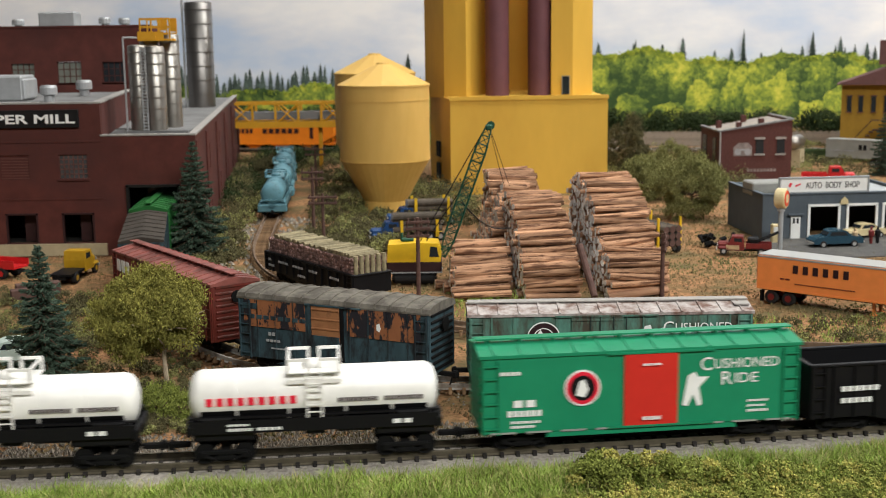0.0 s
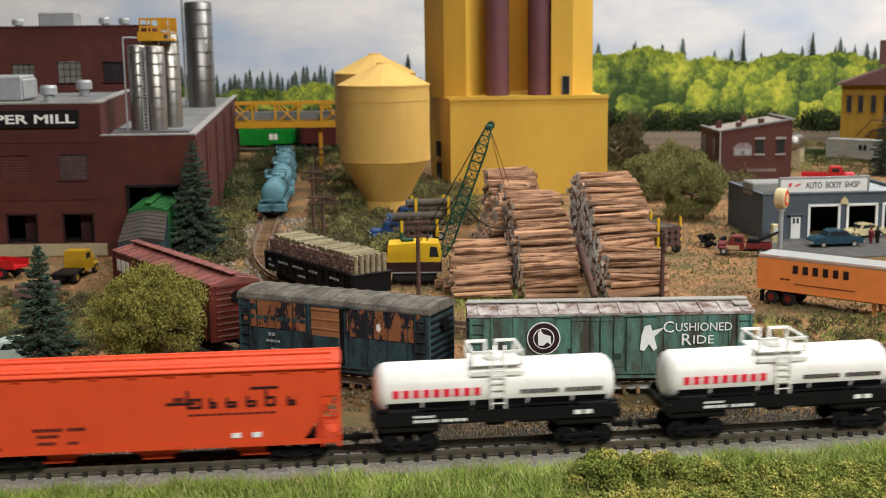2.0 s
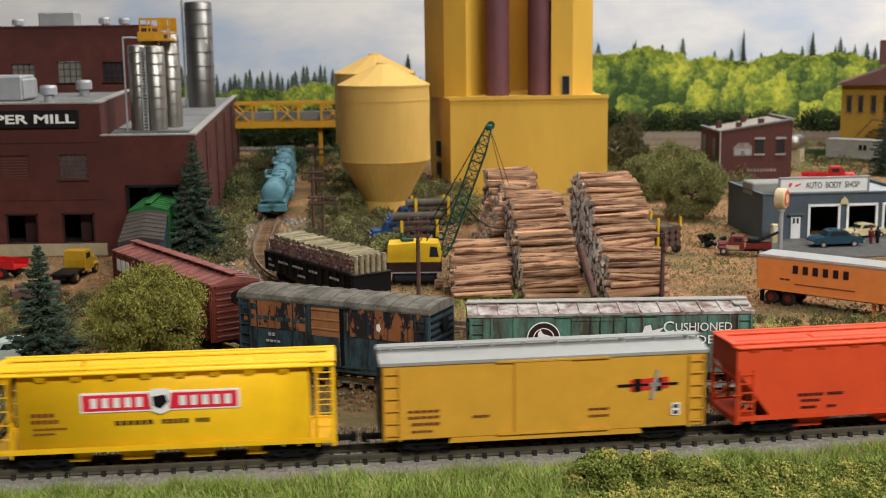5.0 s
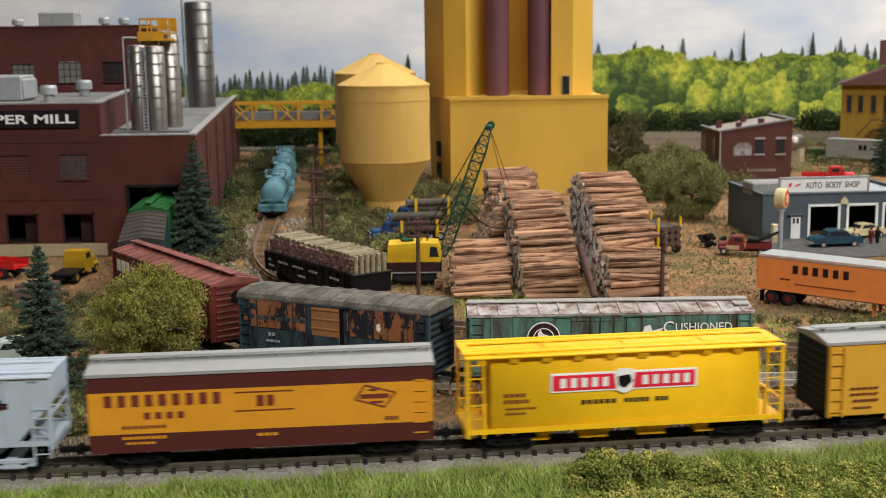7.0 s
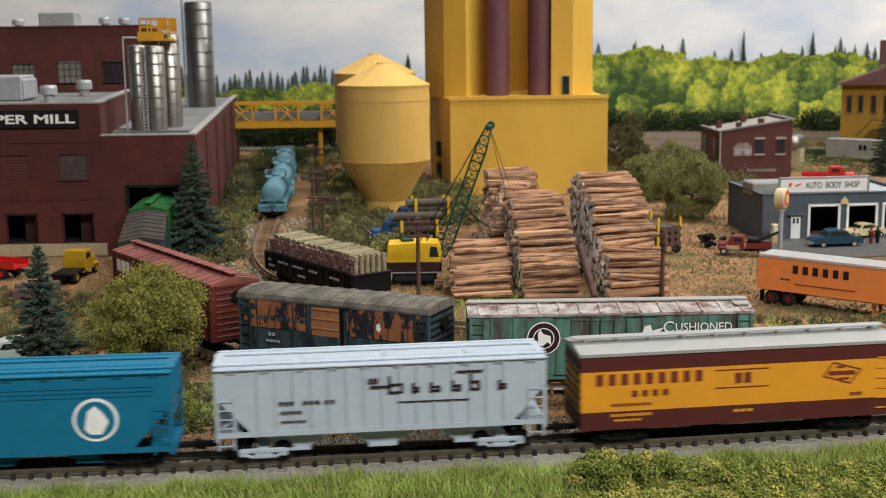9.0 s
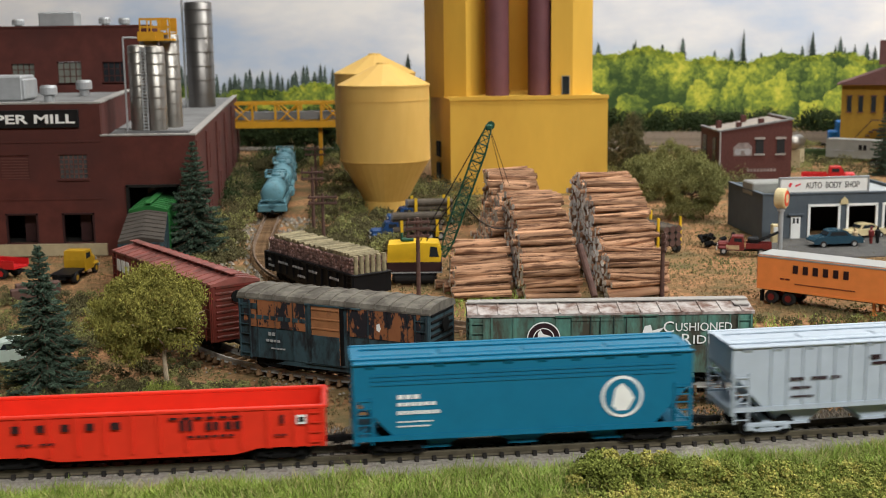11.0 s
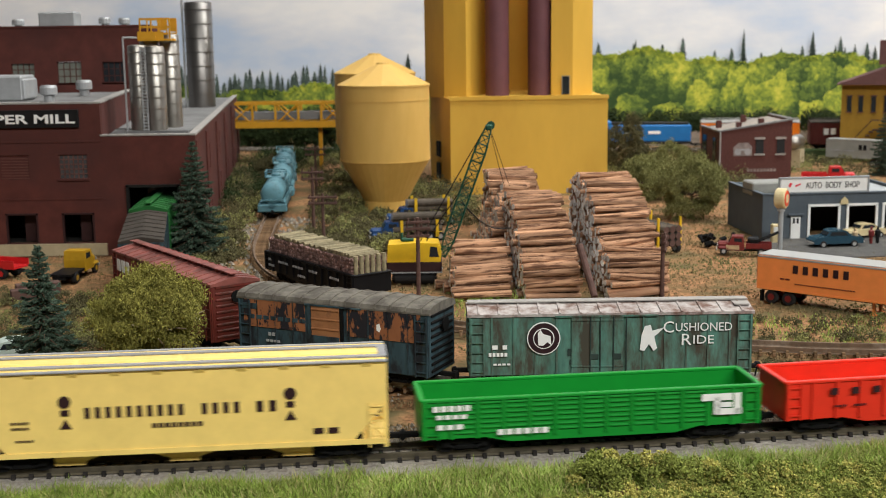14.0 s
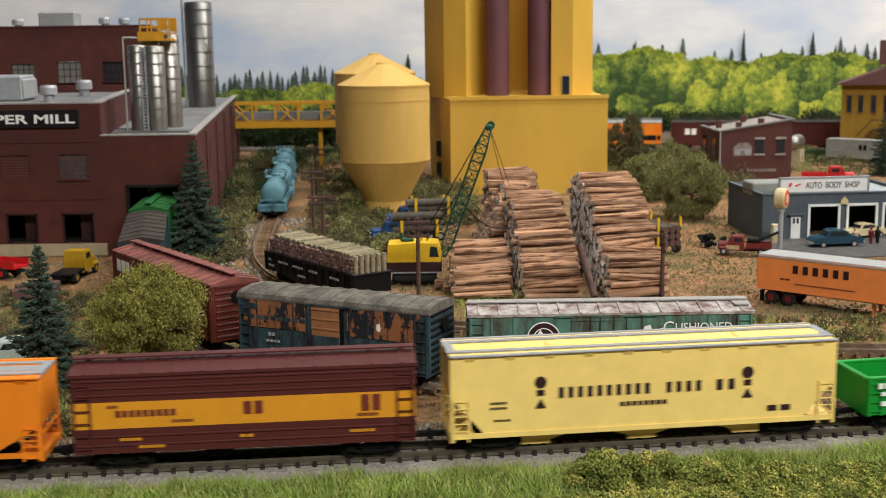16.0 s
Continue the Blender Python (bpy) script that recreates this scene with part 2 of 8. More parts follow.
# ---- mesh tools (centimetres in, metres out) ----
class Shape:
    def __init__(self):
        self.v, self.f, self.mi = [], [], []

    def add(self, verts, faces, mi=0):
        n = len(self.v)
        self.v += [tuple(p) for p in verts]
        self.f += [tuple(i + n for i in f) for f in faces]
        self.mi += [mi] * len(faces)
        return self

    def box(self, cx, cy, cz, sx, sy, sz, c=0.0, m=None, mi=0):
        """Box about its centre, edges chamfered by c; m turns it about its centre."""
        x, y, z = sx / 2, sy / 2, sz / 2
        if c <= 0:
            vs = [(i * x, j * y, k * z) for i in (-1, 1) for j in (-1, 1) for k in (-1, 1)]
            fs = [(0, 1, 3, 2), (4, 6, 7, 5), (0, 4, 5, 1), (2, 3, 7, 6), (0, 2, 6, 4), (1, 5, 7, 3)]
        else:
            c = min(c, x * 0.9, y * 0.9, z * 0.9)
            vs, idx = [], {}
            for i in (-1, 1):
                for j in (-1, 1):
                    for k in (-1, 1):
                        for a, p in enumerate(((i * x, j * (y - c), k * (z - c)), (i * (x - c), j * y, k * (z - c)), (i * (x - c), j * (y - c), k * z))):
                            idx[i, j, k, a] = len(vs)
                            vs.append(p)
            fs = []
            for s in (-1, 1):
                q = [(s, -1, -1), (s, 1, -1), (s, 1, 1), (s, -1, 1)][::s]
                fs.append([idx[(*t, 0)] for t in q])
                q = [(-1, s, -1), (1, s, -1), (1, s, 1), (-1, s, 1)][::-s]
                fs.append([idx[(*t, 1)] for t in q])
                q = [(-1, -1, s), (1, -1, s), (1, 1, s), (-1, 1, s)][::s]
                fs.append([idx[(*t, 2)] for t in q])
                for r in (-1, 1):
                    fs.append([idx[s, r, -1, 0], idx[s, r, 1, 0], idx[s, r, 1, 1], idx[s, r, -1, 1]][::-s * r])
                    fs.append([idx[s, -1, r, 0], idx[s, 1, r, 0], idx[s, 1, r, 2], idx[s, -1, r, 2]][::s * r])
                    fs.append([idx[-1, s, r, 1], idx[1, s, r, 1], idx[1, s, r, 2], idx[-1, s, r, 2]][::-s * r])
                    for u in (-1, 1):
                        fs.append([idx[s, r, u, 0], idx[s, r, u, 1], idx[s, r, u, 2]][::s * r * u])
        if m is not None:
            vs = [m @ Vector(p) for p in vs]
        return self.add([(p[0] + cx, p[1] + cy, p[2] + cz) for p in vs], fs, mi)

    def tube(self, a, b, r0, r1=None, n=8, caps=True, mi=0, cap_mi=None):
        a, b = Vector(a), Vector(b)
        r1 = r0 if r1 is None else r1
        q = (b - a).to_track_quat("Z", "Y")
        ring = [Vector((math.cos(2 * math.pi * i / n), math.sin(2 * math.pi * i / n), 0)) for i in range(n)]
        vs = [a + q @ (p * r0) for p in ring] + [b + q @ (p * r1) for p in ring]
        self.add(vs, [(i, (i + 1) % n, n + (i + 1) % n, n + i) for i in range(n)], mi)
        if caps:
            k = len(self.v) - 2 * n
            self.f += [tuple(k + i for i in range(n - 1, -1, -1)), tuple(k + n + i for i in range(n))]
            self.mi += [mi if cap_mi is None else cap_mi] * 2
        return self

    def bar(self, a, b, w):
        return self.tube(a, b, w * 0.7, n=4)

    def lathe(self, prof, cx=0, cy=0, cz=0, n=32, axis="z", mi=0):
        """Turned shape: prof is a list of (radius, height)."""
        vs = []
        for r, h in prof:
            for i in range(n):
                a = 2 * math.pi * i / n
                p = (r * math.cos(a), r * math.sin(a), h)
                if axis == "x":
                    p = (p[2], p[0], p[1])
                elif axis == "y":
                    p = (p[1], p[2], p[0])
                vs.append((p[0] + cx, p[1] + cy, p[2] + cz))
        fs = [(k * n + i, k * n + (i + 1) % n, (k + 1) * n + (i + 1) % n, (k + 1) * n + i) for k in range(len(prof) - 1) for i in range(n)]
        # caps on corners of their own, so that shading stays crisp at the rims
        m = len(vs)
        vs += vs[:n] + vs[(len(prof) - 1) * n:len(prof) * n]
        fs += [tuple(m + i for i in range(n - 1, -1, -1)), tuple(m + n + i for i in range(n))]
        return self.add(vs, fs, mi)

    def prism(self, poly, d0, d1, axis="x", mi=0):
        """Polygon (u, v) drawn out from d0 to d1 along an axis: x takes (y, z), y takes (x, z), z takes (x, y)."""
        def put(u, v, d):
            return (d, u, v) if axis == "x" else (u, d, v) if axis == "y" else (u, v, d)
        n = len(poly)
        vs = [put(u, v, d0) for u, v in poly] + [put(u, v, d1) for u, v in poly]
        fs = [(i, (i + 1) % n, n + (i + 1) % n, n + i) for i in range(n)]
        fs += [tuple(range(n - 1, -1, -1)), tuple(range(n, 2 * n))]
        return self.add(vs, fs, mi)

    def turn(self, m):
        self.v = [tuple(m @ Vector(p)) for p in self.v]
        return self

    def mesh(self, name, mats, smooth=False):
        me = bpy.data.meshes.new(name)
        me.from_pydata([(x * CM, y * CM, z * CM) for x, y, z in self.v], [], self.f)
        for m in mats if isinstance(mats, (list, tuple)) else [mats]:
            me.materials.append(m)
        if any(self.mi):
            me.polygons.foreach_set("material_index", self.mi)
        bm = bmesh.new()
        bm.from_mesh(me)
        bmesh.ops.recalc_face_normals(bm, faces=bm.faces)
        bm.to_mesh(me)
        bm.free()
        if smooth:
            me.polygons.foreach_set("use_smooth", [len(p.vertices) <= 4 for p in me.polygons])
        me.update()
        return me

    def fast_mesh(self, name, mats):
        me = bpy.data.meshes.new(name)
        me.from_pydata([(x * CM, y * CM, z * CM) for x, y, z in self.v], [], self.f)
        for m in mats if isinstance(mats, (list, tuple)) else [mats]:
            me.materials.append(m)
        if any(self.mi):
            me.polygons.foreach_set("material_index", self.mi)
        me.update()
        return me


def pieces(name, shape, material, parent, places):
    """Alike pieces, each an object of its own on one mesh."""
    me = shape.mesh(name, material)
    for x, y, z in places:
        o = new(name, me)
        o.parent = parent
        o.location = (x * CM, y * CM, z * CM)


def part(name, shape, material, parent, label="", smooth=False, kind=""):
    me = shape if isinstance(shape, bpy.types.Mesh) else shape.mesh(name, material, smooth)
    ob = new(name, me)
    ob.parent = parent
    return tagged(ob, label=label, kind=kind)


def thing(name, label, category, x=0, y=0, z=0, rz=0, group=""):
    ob = new(name)
    ob.empty_display_size = 0.01
    ob.matrix_world = pose(x * CM, y * CM, z * CM, 0, 0, rz)
    return tagged(ob, label, category, group)


def solo(name, shape, material, label, category="", kind="", group="", smooth=False, fast=False, m=None):
    me = shape.fast_mesh(name, material) if fast else shape.mesh(name, material, smooth)
    ob = new(name, me)
    if m is not None:
        ob.matrix_world = m
    return tagged(ob, label, category, group, kind)


def word_mesh(text, height, x, y, z, material, width=None, depth=0.012, bold=0.0):
    """Raised letters from the built-in font, upright, centred at (x, z), on a wall facing -y at y."""
    cu = bpy.data.curves.new("word", "FONT")
    cu.body, cu.size, cu.extrude, cu.align_x, cu.align_y, cu.resolution_u = text, 1.0, 0.02, "CENTER", "CENTER", 3
    cu.offset = bold
    ob = bpy.data.objects.new("word", cu)
    scene.collection.objects.link(ob)
    bpy.context.view_layer.update()
    me = bpy.data.meshes.new_from_object(ob.evaluated_get(bpy.context.evaluated_depsgraph_get()))
    bpy.data.objects.remove(ob)
    xs = [v.co.x for v in me.vertices]
    ys = [v.co.y for v in me.vertices]
    kx = ky = height / max(1e-6, max(ys) - min(ys))
    if width:
        kx = width / (max(xs) - min(xs))
    mx, my = (max(xs) + min(xs)) / 2, (max(ys) + min(ys)) / 2
    for v in me.vertices:
        a, b, c = (v.co.x - mx) * kx, (v.co.y - my) * ky, v.co.z
        v.co = ((x + a) * CM, (y - c / 0.02 * depth / 2) * CM, (z + b) * CM)
    me.materials.clear()
    me.materials.append(material)
    return me


def blocks(shape, x0, x1, z0, z1, count, y, gap=0.28, depth=0.02, skip=(), lean=0.0):
    """A row of plain bars, one for each sign of a line of writing."""
    w = (x1 - x0) / count
    for i in range(count):
        if i not in skip:
            shape.box(x0 + (i + 0.5) * w, y, (z0 + z1) / 2, w * (1 - gap), depth, z1 - z0)
    return shape


# ---- tracks ----
def main_y(x):
    """Centre line of the front main track."""
    if x < -22:
        return main_y(-22) + (0.1131 - 0.0028 * 22) * (x + 22)
    if x > 22:
        return main_y(22) + (0.1131 + 0.0028 * 22) * (x - 22)
    return 33.316 + 0.1131 * x + 0.0014 * x * x


def spline(pts, step=0.5):
    """Smooth line through points of the plan, in even steps."""
    out = []
    p = [Vector(q) for q in pts]
    p = [2 * p[0] - p[1]] + p + [2 * p[-1] - p[-2]]
    for i in range(1, len(p) - 2):
        n = max(2, int((p[i + 1] - p[i]).length / step))
        for k in range(n):
            t = k / n
            a, b, c, d = p[i - 1], p[i], p[i + 1], p[i + 2]
            out.append(0.5 * (2 * b + (c - a) * t + (2 * a - 5 * b + 4 * c - d) * t * t + (3 * b - a - 3 * c + d) * t * t * t))
    out.append(p[-2])
    return out


def along(line):
    """Arc length table of a line."""
    s = [0.0]
    for a, b in zip(line, line[1:]):
        s.append(s[-1] + (b - a).length)
    return s


def at_length(line, table, s):
    i = min(max(np.searchsorted(table, s) - 1, 0), len(line) - 2)
    k = (s - table[i]) / max(1e-9, table[i + 1] - table[i])
    d = (line[i + 1] - line[i]).normalized()
    return line[i].lerp(line[i + 1], k), d


TIE = {}


def track(label, line, rail_mat, tie_key, x_min=None, x_max=None, tie_one="tie", rail_top=0.4, base=0.0, spacing=0.48, bed=True, single=True):
    ob = tagged(new("railway_track"), label, "railway track", "", "structure")
    line = [Vector((p[0], p[1])) for p in line]
    table = along(line)
    for side in (-1, 1):
        sh = Shape()
        vs, fs = [], []
        for i, p in enumerate(line):
            d = (line[min(i + 1, len(line) - 1)] - line[max(i - 1, 0)]).normalized()
            n = Vector((-d.y, d.x))
            for off, z in ((-0.09, 0.2), (-0.03, 0.24), (-0.045, rail_top - 0.03), (-0.04, rail_top), (0.04, rail_top), (0.045, rail_top - 0.03), (0.03, 0.24), (0.09, 0.2)):
                q = p + n * (side * 0.45 + off)
                vs.append((q.x, q.y, z + base))
        m = 8
        for i in range(len(line) - 1):
            fs += [(i * m + j, i * m + (j + 1) % m, (i + 1) * m + (j + 1) % m, (i + 1) * m + j) for j in range(m)]
        sh.add(vs, fs)
        part("rail", sh, rail_mat, ob)
    rest = Shape()
    count = 0
    r = random.Random(3)
    s = 0.2
    while s < table[-1]:
        p, d = at_length(line, table, s)
        ang = math.atan2(d.y, d.x) + r.uniform(-0.02, 0.02)
        if single and x_min is not None and x_min < p.x < x_max and count < 150:
            if tie_one not in TIE:
                TIE[tie_one] = Shape().box(0, 0, 0, 0.12, 1.32, 0.15, 0.02).box(0, -0.565, 0.11, 0.11, 0.10, 0.09).box(0, 0.565, 0.11, 0.11, 0.10, 0.09).mesh("tie", M[tie_one])
            t = new("tie", TIE[tie_one])
            t.parent = ob
            t.matrix_basis = Matrix.Translation((p.x * CM, p.y * CM, (0.13 + base) * CM)) @ Matrix.Rotation(ang, 4, "Z")
            count += 1
        else:
            rest.box(p.x, p.y, 0.13 + base, 0.14, 1.32, 0.15, 0, Matrix.Rotation(ang, 3, "Z"))
        s += spacing * r.uniform(0.97, 1.03)
    if rest.f:
        part("ties", rest.fast_mesh("ties", M[tie_key]), None, ob, "", kind="stuff")
    return line, table


main_line = [Vector((x, main_y(x))) for x in np.arange(-140, 141, 1.0)]
siding_pts = [(140, 36), (60, 38.2), (20, 39.9), (10, 39.85), (0.8, 39.9), (-3.4, 41.0), (-7.3, 43.3), (-10.6, 47.6), (-13.0, 51.8), (-14.5, 58), (-15.6, 64), (-16.05, 71), (-16.1, 90)]
siding = spline(siding_pts)
spur_pts = [(140, 38.5), (60, 41), (30, 42.3), (17, 43.5), (12, 44.3), (4, 46.4), (-1.5, 49.6), (-5.2, 54.4), (-8.2, 59.5), (-10.0, 66), (-10.9, 75), (-11.5, 84), (-12.6, 96), (-14.3, 112), (-16, 126)]
spur = spline(spur_pts)
rear_y0, rear_slope = 125.6, -0.15


def rear_y(x):
    return rear_y0 + rear_slope * x


def build_tracks():
    track("front main railway track with brown rails and dark ties on grey ballast", main_line, M["rail"], "tie_mix", -14, 17)
    track("weathered siding track with rusty rails sunk in brown dirt", siding, M["rail_rust"], "tie_dirt_mix", -12, 17, "tie_dirt")
    track("rusty spur track through the log yard", spur, M["rail_spur"], "tie_dirt_mix", -11, 17, "tie_dirt")
    track("distant railway track before the backdrop", [Vector((x, rear_y(x))) for x in np.arange(-180, 161, 4.0)], M["rail_rust"], "tie_mix", single=False)


# ---- rolling stock ----
CARS = {}


def wheel_meshes():
    if CARS:
        return
    w = Shape().lathe([(0.10, -0.05), (0.25, -0.05), (0.25, 0.04), (0.30, 0.05), (0.30, 0.09), (0.1, 0.09)], n=14, axis="y")
    CARS["wheel"] = w.mesh("wheel", M["steel"])
    CARS["wheel_plain"] = w.mesh("wheel", M["truck_black"])
    s = Shape()
    for y in (-0.66, 0.66):
        s.box(0, y, 0.72, 1.25, 0.10, 0.14, 0.03)
        s.box(0, y, 0.56, 0.55, 0.10, 0.13, 0.03)
        for x in (-0.55, 0.55):
            s.box(x, y, 0.66, 0.24, 0.14, 0.22, 0.04)
        for x in (-0.15, 0, 0.15):
            s.tube((x, y, 0.52), (x, y, 0.72), 0.06, n=8)
        s.tube((-0.3, y, 0.52), (-0.5, y, 0.62), 0.05, n=4)
        s.tube((0.3, y, 0.52), (0.5, y, 0.62), 0.05, n=4)
    s.box(0, 0, 0.72, 0.3, 1.3, 0.16, 0.02)
    s.tube((0.55, -0.6, 0.66), (0.55, 0.6, 0.66), 0.05, n=6)
    s.tube((-0.55, -0.6, 0.66), (-0.55, 0.6, 0.66), 0.05, n=6)
    CARS["truck"] = s.mesh("truck", M["truck_black"])
    CARS["truck_grey"] = s.mesh("truck", M["light_grey"])
    c = Shape().box(0.22, 0, 0.78, 0.55, 0.16, 0.16, 0.03).box(0.52, 0.04, 0.78, 0.2, 0.24, 0.26, 0.05).tube((0.46, -0.1, 0.7), (0.40, -0.16, 0.45), 0.03, n=5)
    CARS["coupler"] = c.mesh("coupler", M["truck_black"])


def running_gear(ob, length, inset=1.25, truck="truck", bright=False):
    wheel_meshes()
    for s in (-1, 1):
        t = new("truck", CARS[truck])
        t.parent = ob
        t.location = (s * (length / 2 - inset) * CM, 0, 0)
        for x in (-0.55, 0.55):
            for y in (-0.49, 0.49):
                w = new("wheel", CARS["wheel" if bright else "wheel_plain"])
                w.parent = t
                w.matrix_basis = pose(x * CM, y * CM, 0.68 * CM, 0, 0, 180 if y < 0 else 0)
        c = new("coupler", CARS["coupler"])
        c.parent = ob
        c.matrix_basis = pose(s * (length / 2 - 0.05) * CM, 0, 0, 0, 0, 0 if s > 0 else 180)


def ladder(ob, x, y, z0, z1, material, w=0.42, rungs=6, along_x=True):
    s = Shape()
    ax = (1, 0) if along_x else (0, 1)
    for e in (-0.5, 0.5):
        s.box(x + ax[0] * e * w, y + ax[1] * e * w, (z0 + z1) / 2, 0.045, 0.045, z1 - z0)
    for i in range(rungs):
        z = z0 + (i + 0.5) * (z1 - z0) / rungs
        s.box(x, y, z, max(0.04, ax[0] * w), max(0.04, ax[1] * w), 0.03)
    return part("ladder", s, material, ob)


def roof_shape(L, W, z0, rise, over=0.05, ribs=0, round_=False):
    s = Shape()
    h = W / 2 + over
    if round_:
        n = 8
        poly = [(-h, z0 - 0.06)] + [(-h * math.cos(math.pi * i / n), z0 + rise * math.sin(math.pi * i / n) ** 0.7) for i in range(n + 1)] + [(h, z0 - 0.06)]
    else:
        poly = [(-h, z0 - 0.06), (-h, z0 + 0.03), (-0.05, z0 + rise), (0.05, z0 + rise), (h, z0 + 0.03), (h, z0 - 0.06)]
    stations = [(-L / 2 - over, 0.0)]
    for i in range(ribs):
        x = -L / 2 + (i + 0.5) * L / ribs
        stations += [(x - 0.035, 0.0), (x - 0.03, 0.035), (x + 0.03, 0.035), (x + 0.035, 0.0)]
    stations.append((L / 2 + over, 0.0))
    n = len(poly)
    vs = [(x, u, v + (dz if 0 < i < n - 1 else 0)) for x, dz in stations for i, (u, v) in enumerate(poly)]
    fs = [(k * n + i, k * n + (i + 1) % n, (k + 1) * n + (i + 1) % n, (k + 1) * n + i) for k in range(len(stations) - 1) for i in range(n)]
    fs += [tuple(range(n)), tuple((len(stations) - 1) * n + i for i in range(n))]
    return s.add(vs, fs)


def boxcar(label, L, body_m, roof_m, W=1.92, sill=0.92, eave=3.2, rise=0.26, group="", door=None, door_m=None, bands=None,
           ribs=14, round_roof=False, board=True, gear="truck", end_m=None, roof_ribs=12, ladder_m=None, rib_depth=0.035, belly=True, category="boxcar", door_ribs=6, ladders=True):
    ob = thing("boxcar", label, category, group=group)
    zc, hz = (sill + eave) / 2, eave - sill
    b = Shape()
    if bands:
        zs = [sill] + [z for z, _ in bands] + [eave]
        ms = [body_m] + [m for _, m in bands]
        for i, m in enumerate(ms):
            q = Shape().box(0, 0, (zs[i] + zs[i + 1]) / 2, L, W, zs[i + 1] - zs[i])
            part("body" if i == 0 else "side_band", q, m, ob)
    else:
        b.box(0, 0, zc, L, W, hz, 0.03)
        part("body", b, body_m, ob)
    spots = []
    for i in range(ribs + 1):
        x = -L / 2 + 0.04 + i * (L - 0.08) / max(1, ribs)
        if door and door[0] - 0.05 < x < door[1] + 0.05:
            continue
        for s in (-1, 1):
            spots.append((x, s * W / 2, zc))
    if ribs and not bands:
        pieces("side_post", Shape().box(0, 0, 0, 0.06, rib_depth * 2, hz - 0.06), body_m, ob, spots)
    pieces("end_rib", Shape().box(0, 0, 0, 0.09, W * 0.86, 0.11, 0.03), end_m or body_m, ob, [(s * L / 2, 0, sill + 0.18 + k * (hz - 0.3) / 8) for s in (-1, 1) for k in range(9)])
    part("roof", roof_shape(L, W, eave, rise, ribs=roof_ribs, round_=round_roof), roof_m, ob)
    if board:
        rb = Shape().box(0, 0, eave + rise + 0.12, L + 0.1, 0.36, 0.04)
        for i in range(10):
            rb.box(-L / 2 + 0.3 + i * (L - 0.6) / 9, 0, eave + rise + 0.04, 0.06, 0.3, 0.14)
        part("running_board", rb, roof_m, ob)
    if belly:
        u = Shape()
        bw = L * 0.30
        u.prism([(-L / 2 + 1.9, sill), (-bw, sill - 0.14), (bw, sill - 0.14), (L / 2 - 1.9, sill)], -W / 2 - 0.005, -W / 2 + 0.05, "y")
        u.prism([(-L / 2 + 1.9, sill), (-bw, sill - 0.14), (bw, sill - 0.14), (L / 2 - 1.9, sill)], W / 2 - 0.05, W / 2 + 0.005, "y")
        part("side_sill", u, body_m, ob)
    part("underframe", Shape().box(0, 0, sill - 0.08, L * 0.96, 0.5, 0.16).box(-0.8, -0.4, sill - 0.2, 0.8, 0.35, 0.28, 0.04).box(1.2, 0.3, sill - 0.2, 0.7, 0.4, 0.25, 0.04), M["truck_black"], ob)
    if door:
        for s in (-1, 1):
            y0, y1 = s * (W / 2 - 0.01), s * (W / 2 + 0.06)
            poly = [(y0, sill + 0.06), (y1, sill + 0.06)]
            for k in range(door_ribs):
                z = sill + 0.3 + k * (hz - 0.5) / max(1, door_ribs - 1)
                poly += [(y1, z - 0.04), (y1 + s * 0.03, z - 0.02), (y1 + s * 0.03, z + 0.02), (y1, z + 0.04)]
            poly += [(y1, eave - 0.1), (y0, eave - 0.1)]
            part("door", Shape().prism(poly, door[0], door[1]), door_m or body_m, ob)
        for z in (eave - 0.06, sill + 0.06):
            part("door_track", Shape().box((door[0] + door[1]) / 2 + 0.3, -W / 2 - 0.05, z, (door[1] - door[0]) * 2.0, 0.07, 0.055), body_m, ob)
    lm = ladder_m or body_m
    for s in (-1, 1) if ladders else ():
        ladder(ob, s * (L / 2 - 0.28), -W / 2 - 0.06, sill, eave - 0.1, lm)
        ladder(ob, -s * (L / 2 - 0.28), W / 2 + 0.06, sill, eave - 0.1, lm)
    part("brake_wheel", Shape().lathe([(0.04, 0), (0.24, 0), (0.24, 0.05), (0.04, 0.05)], cx=L / 2 + 0.12, cz=eave - 0.5, n=12, axis="x"), M["truck_black"], ob)
    running_gear(ob, L, truck=gear)
    return ob


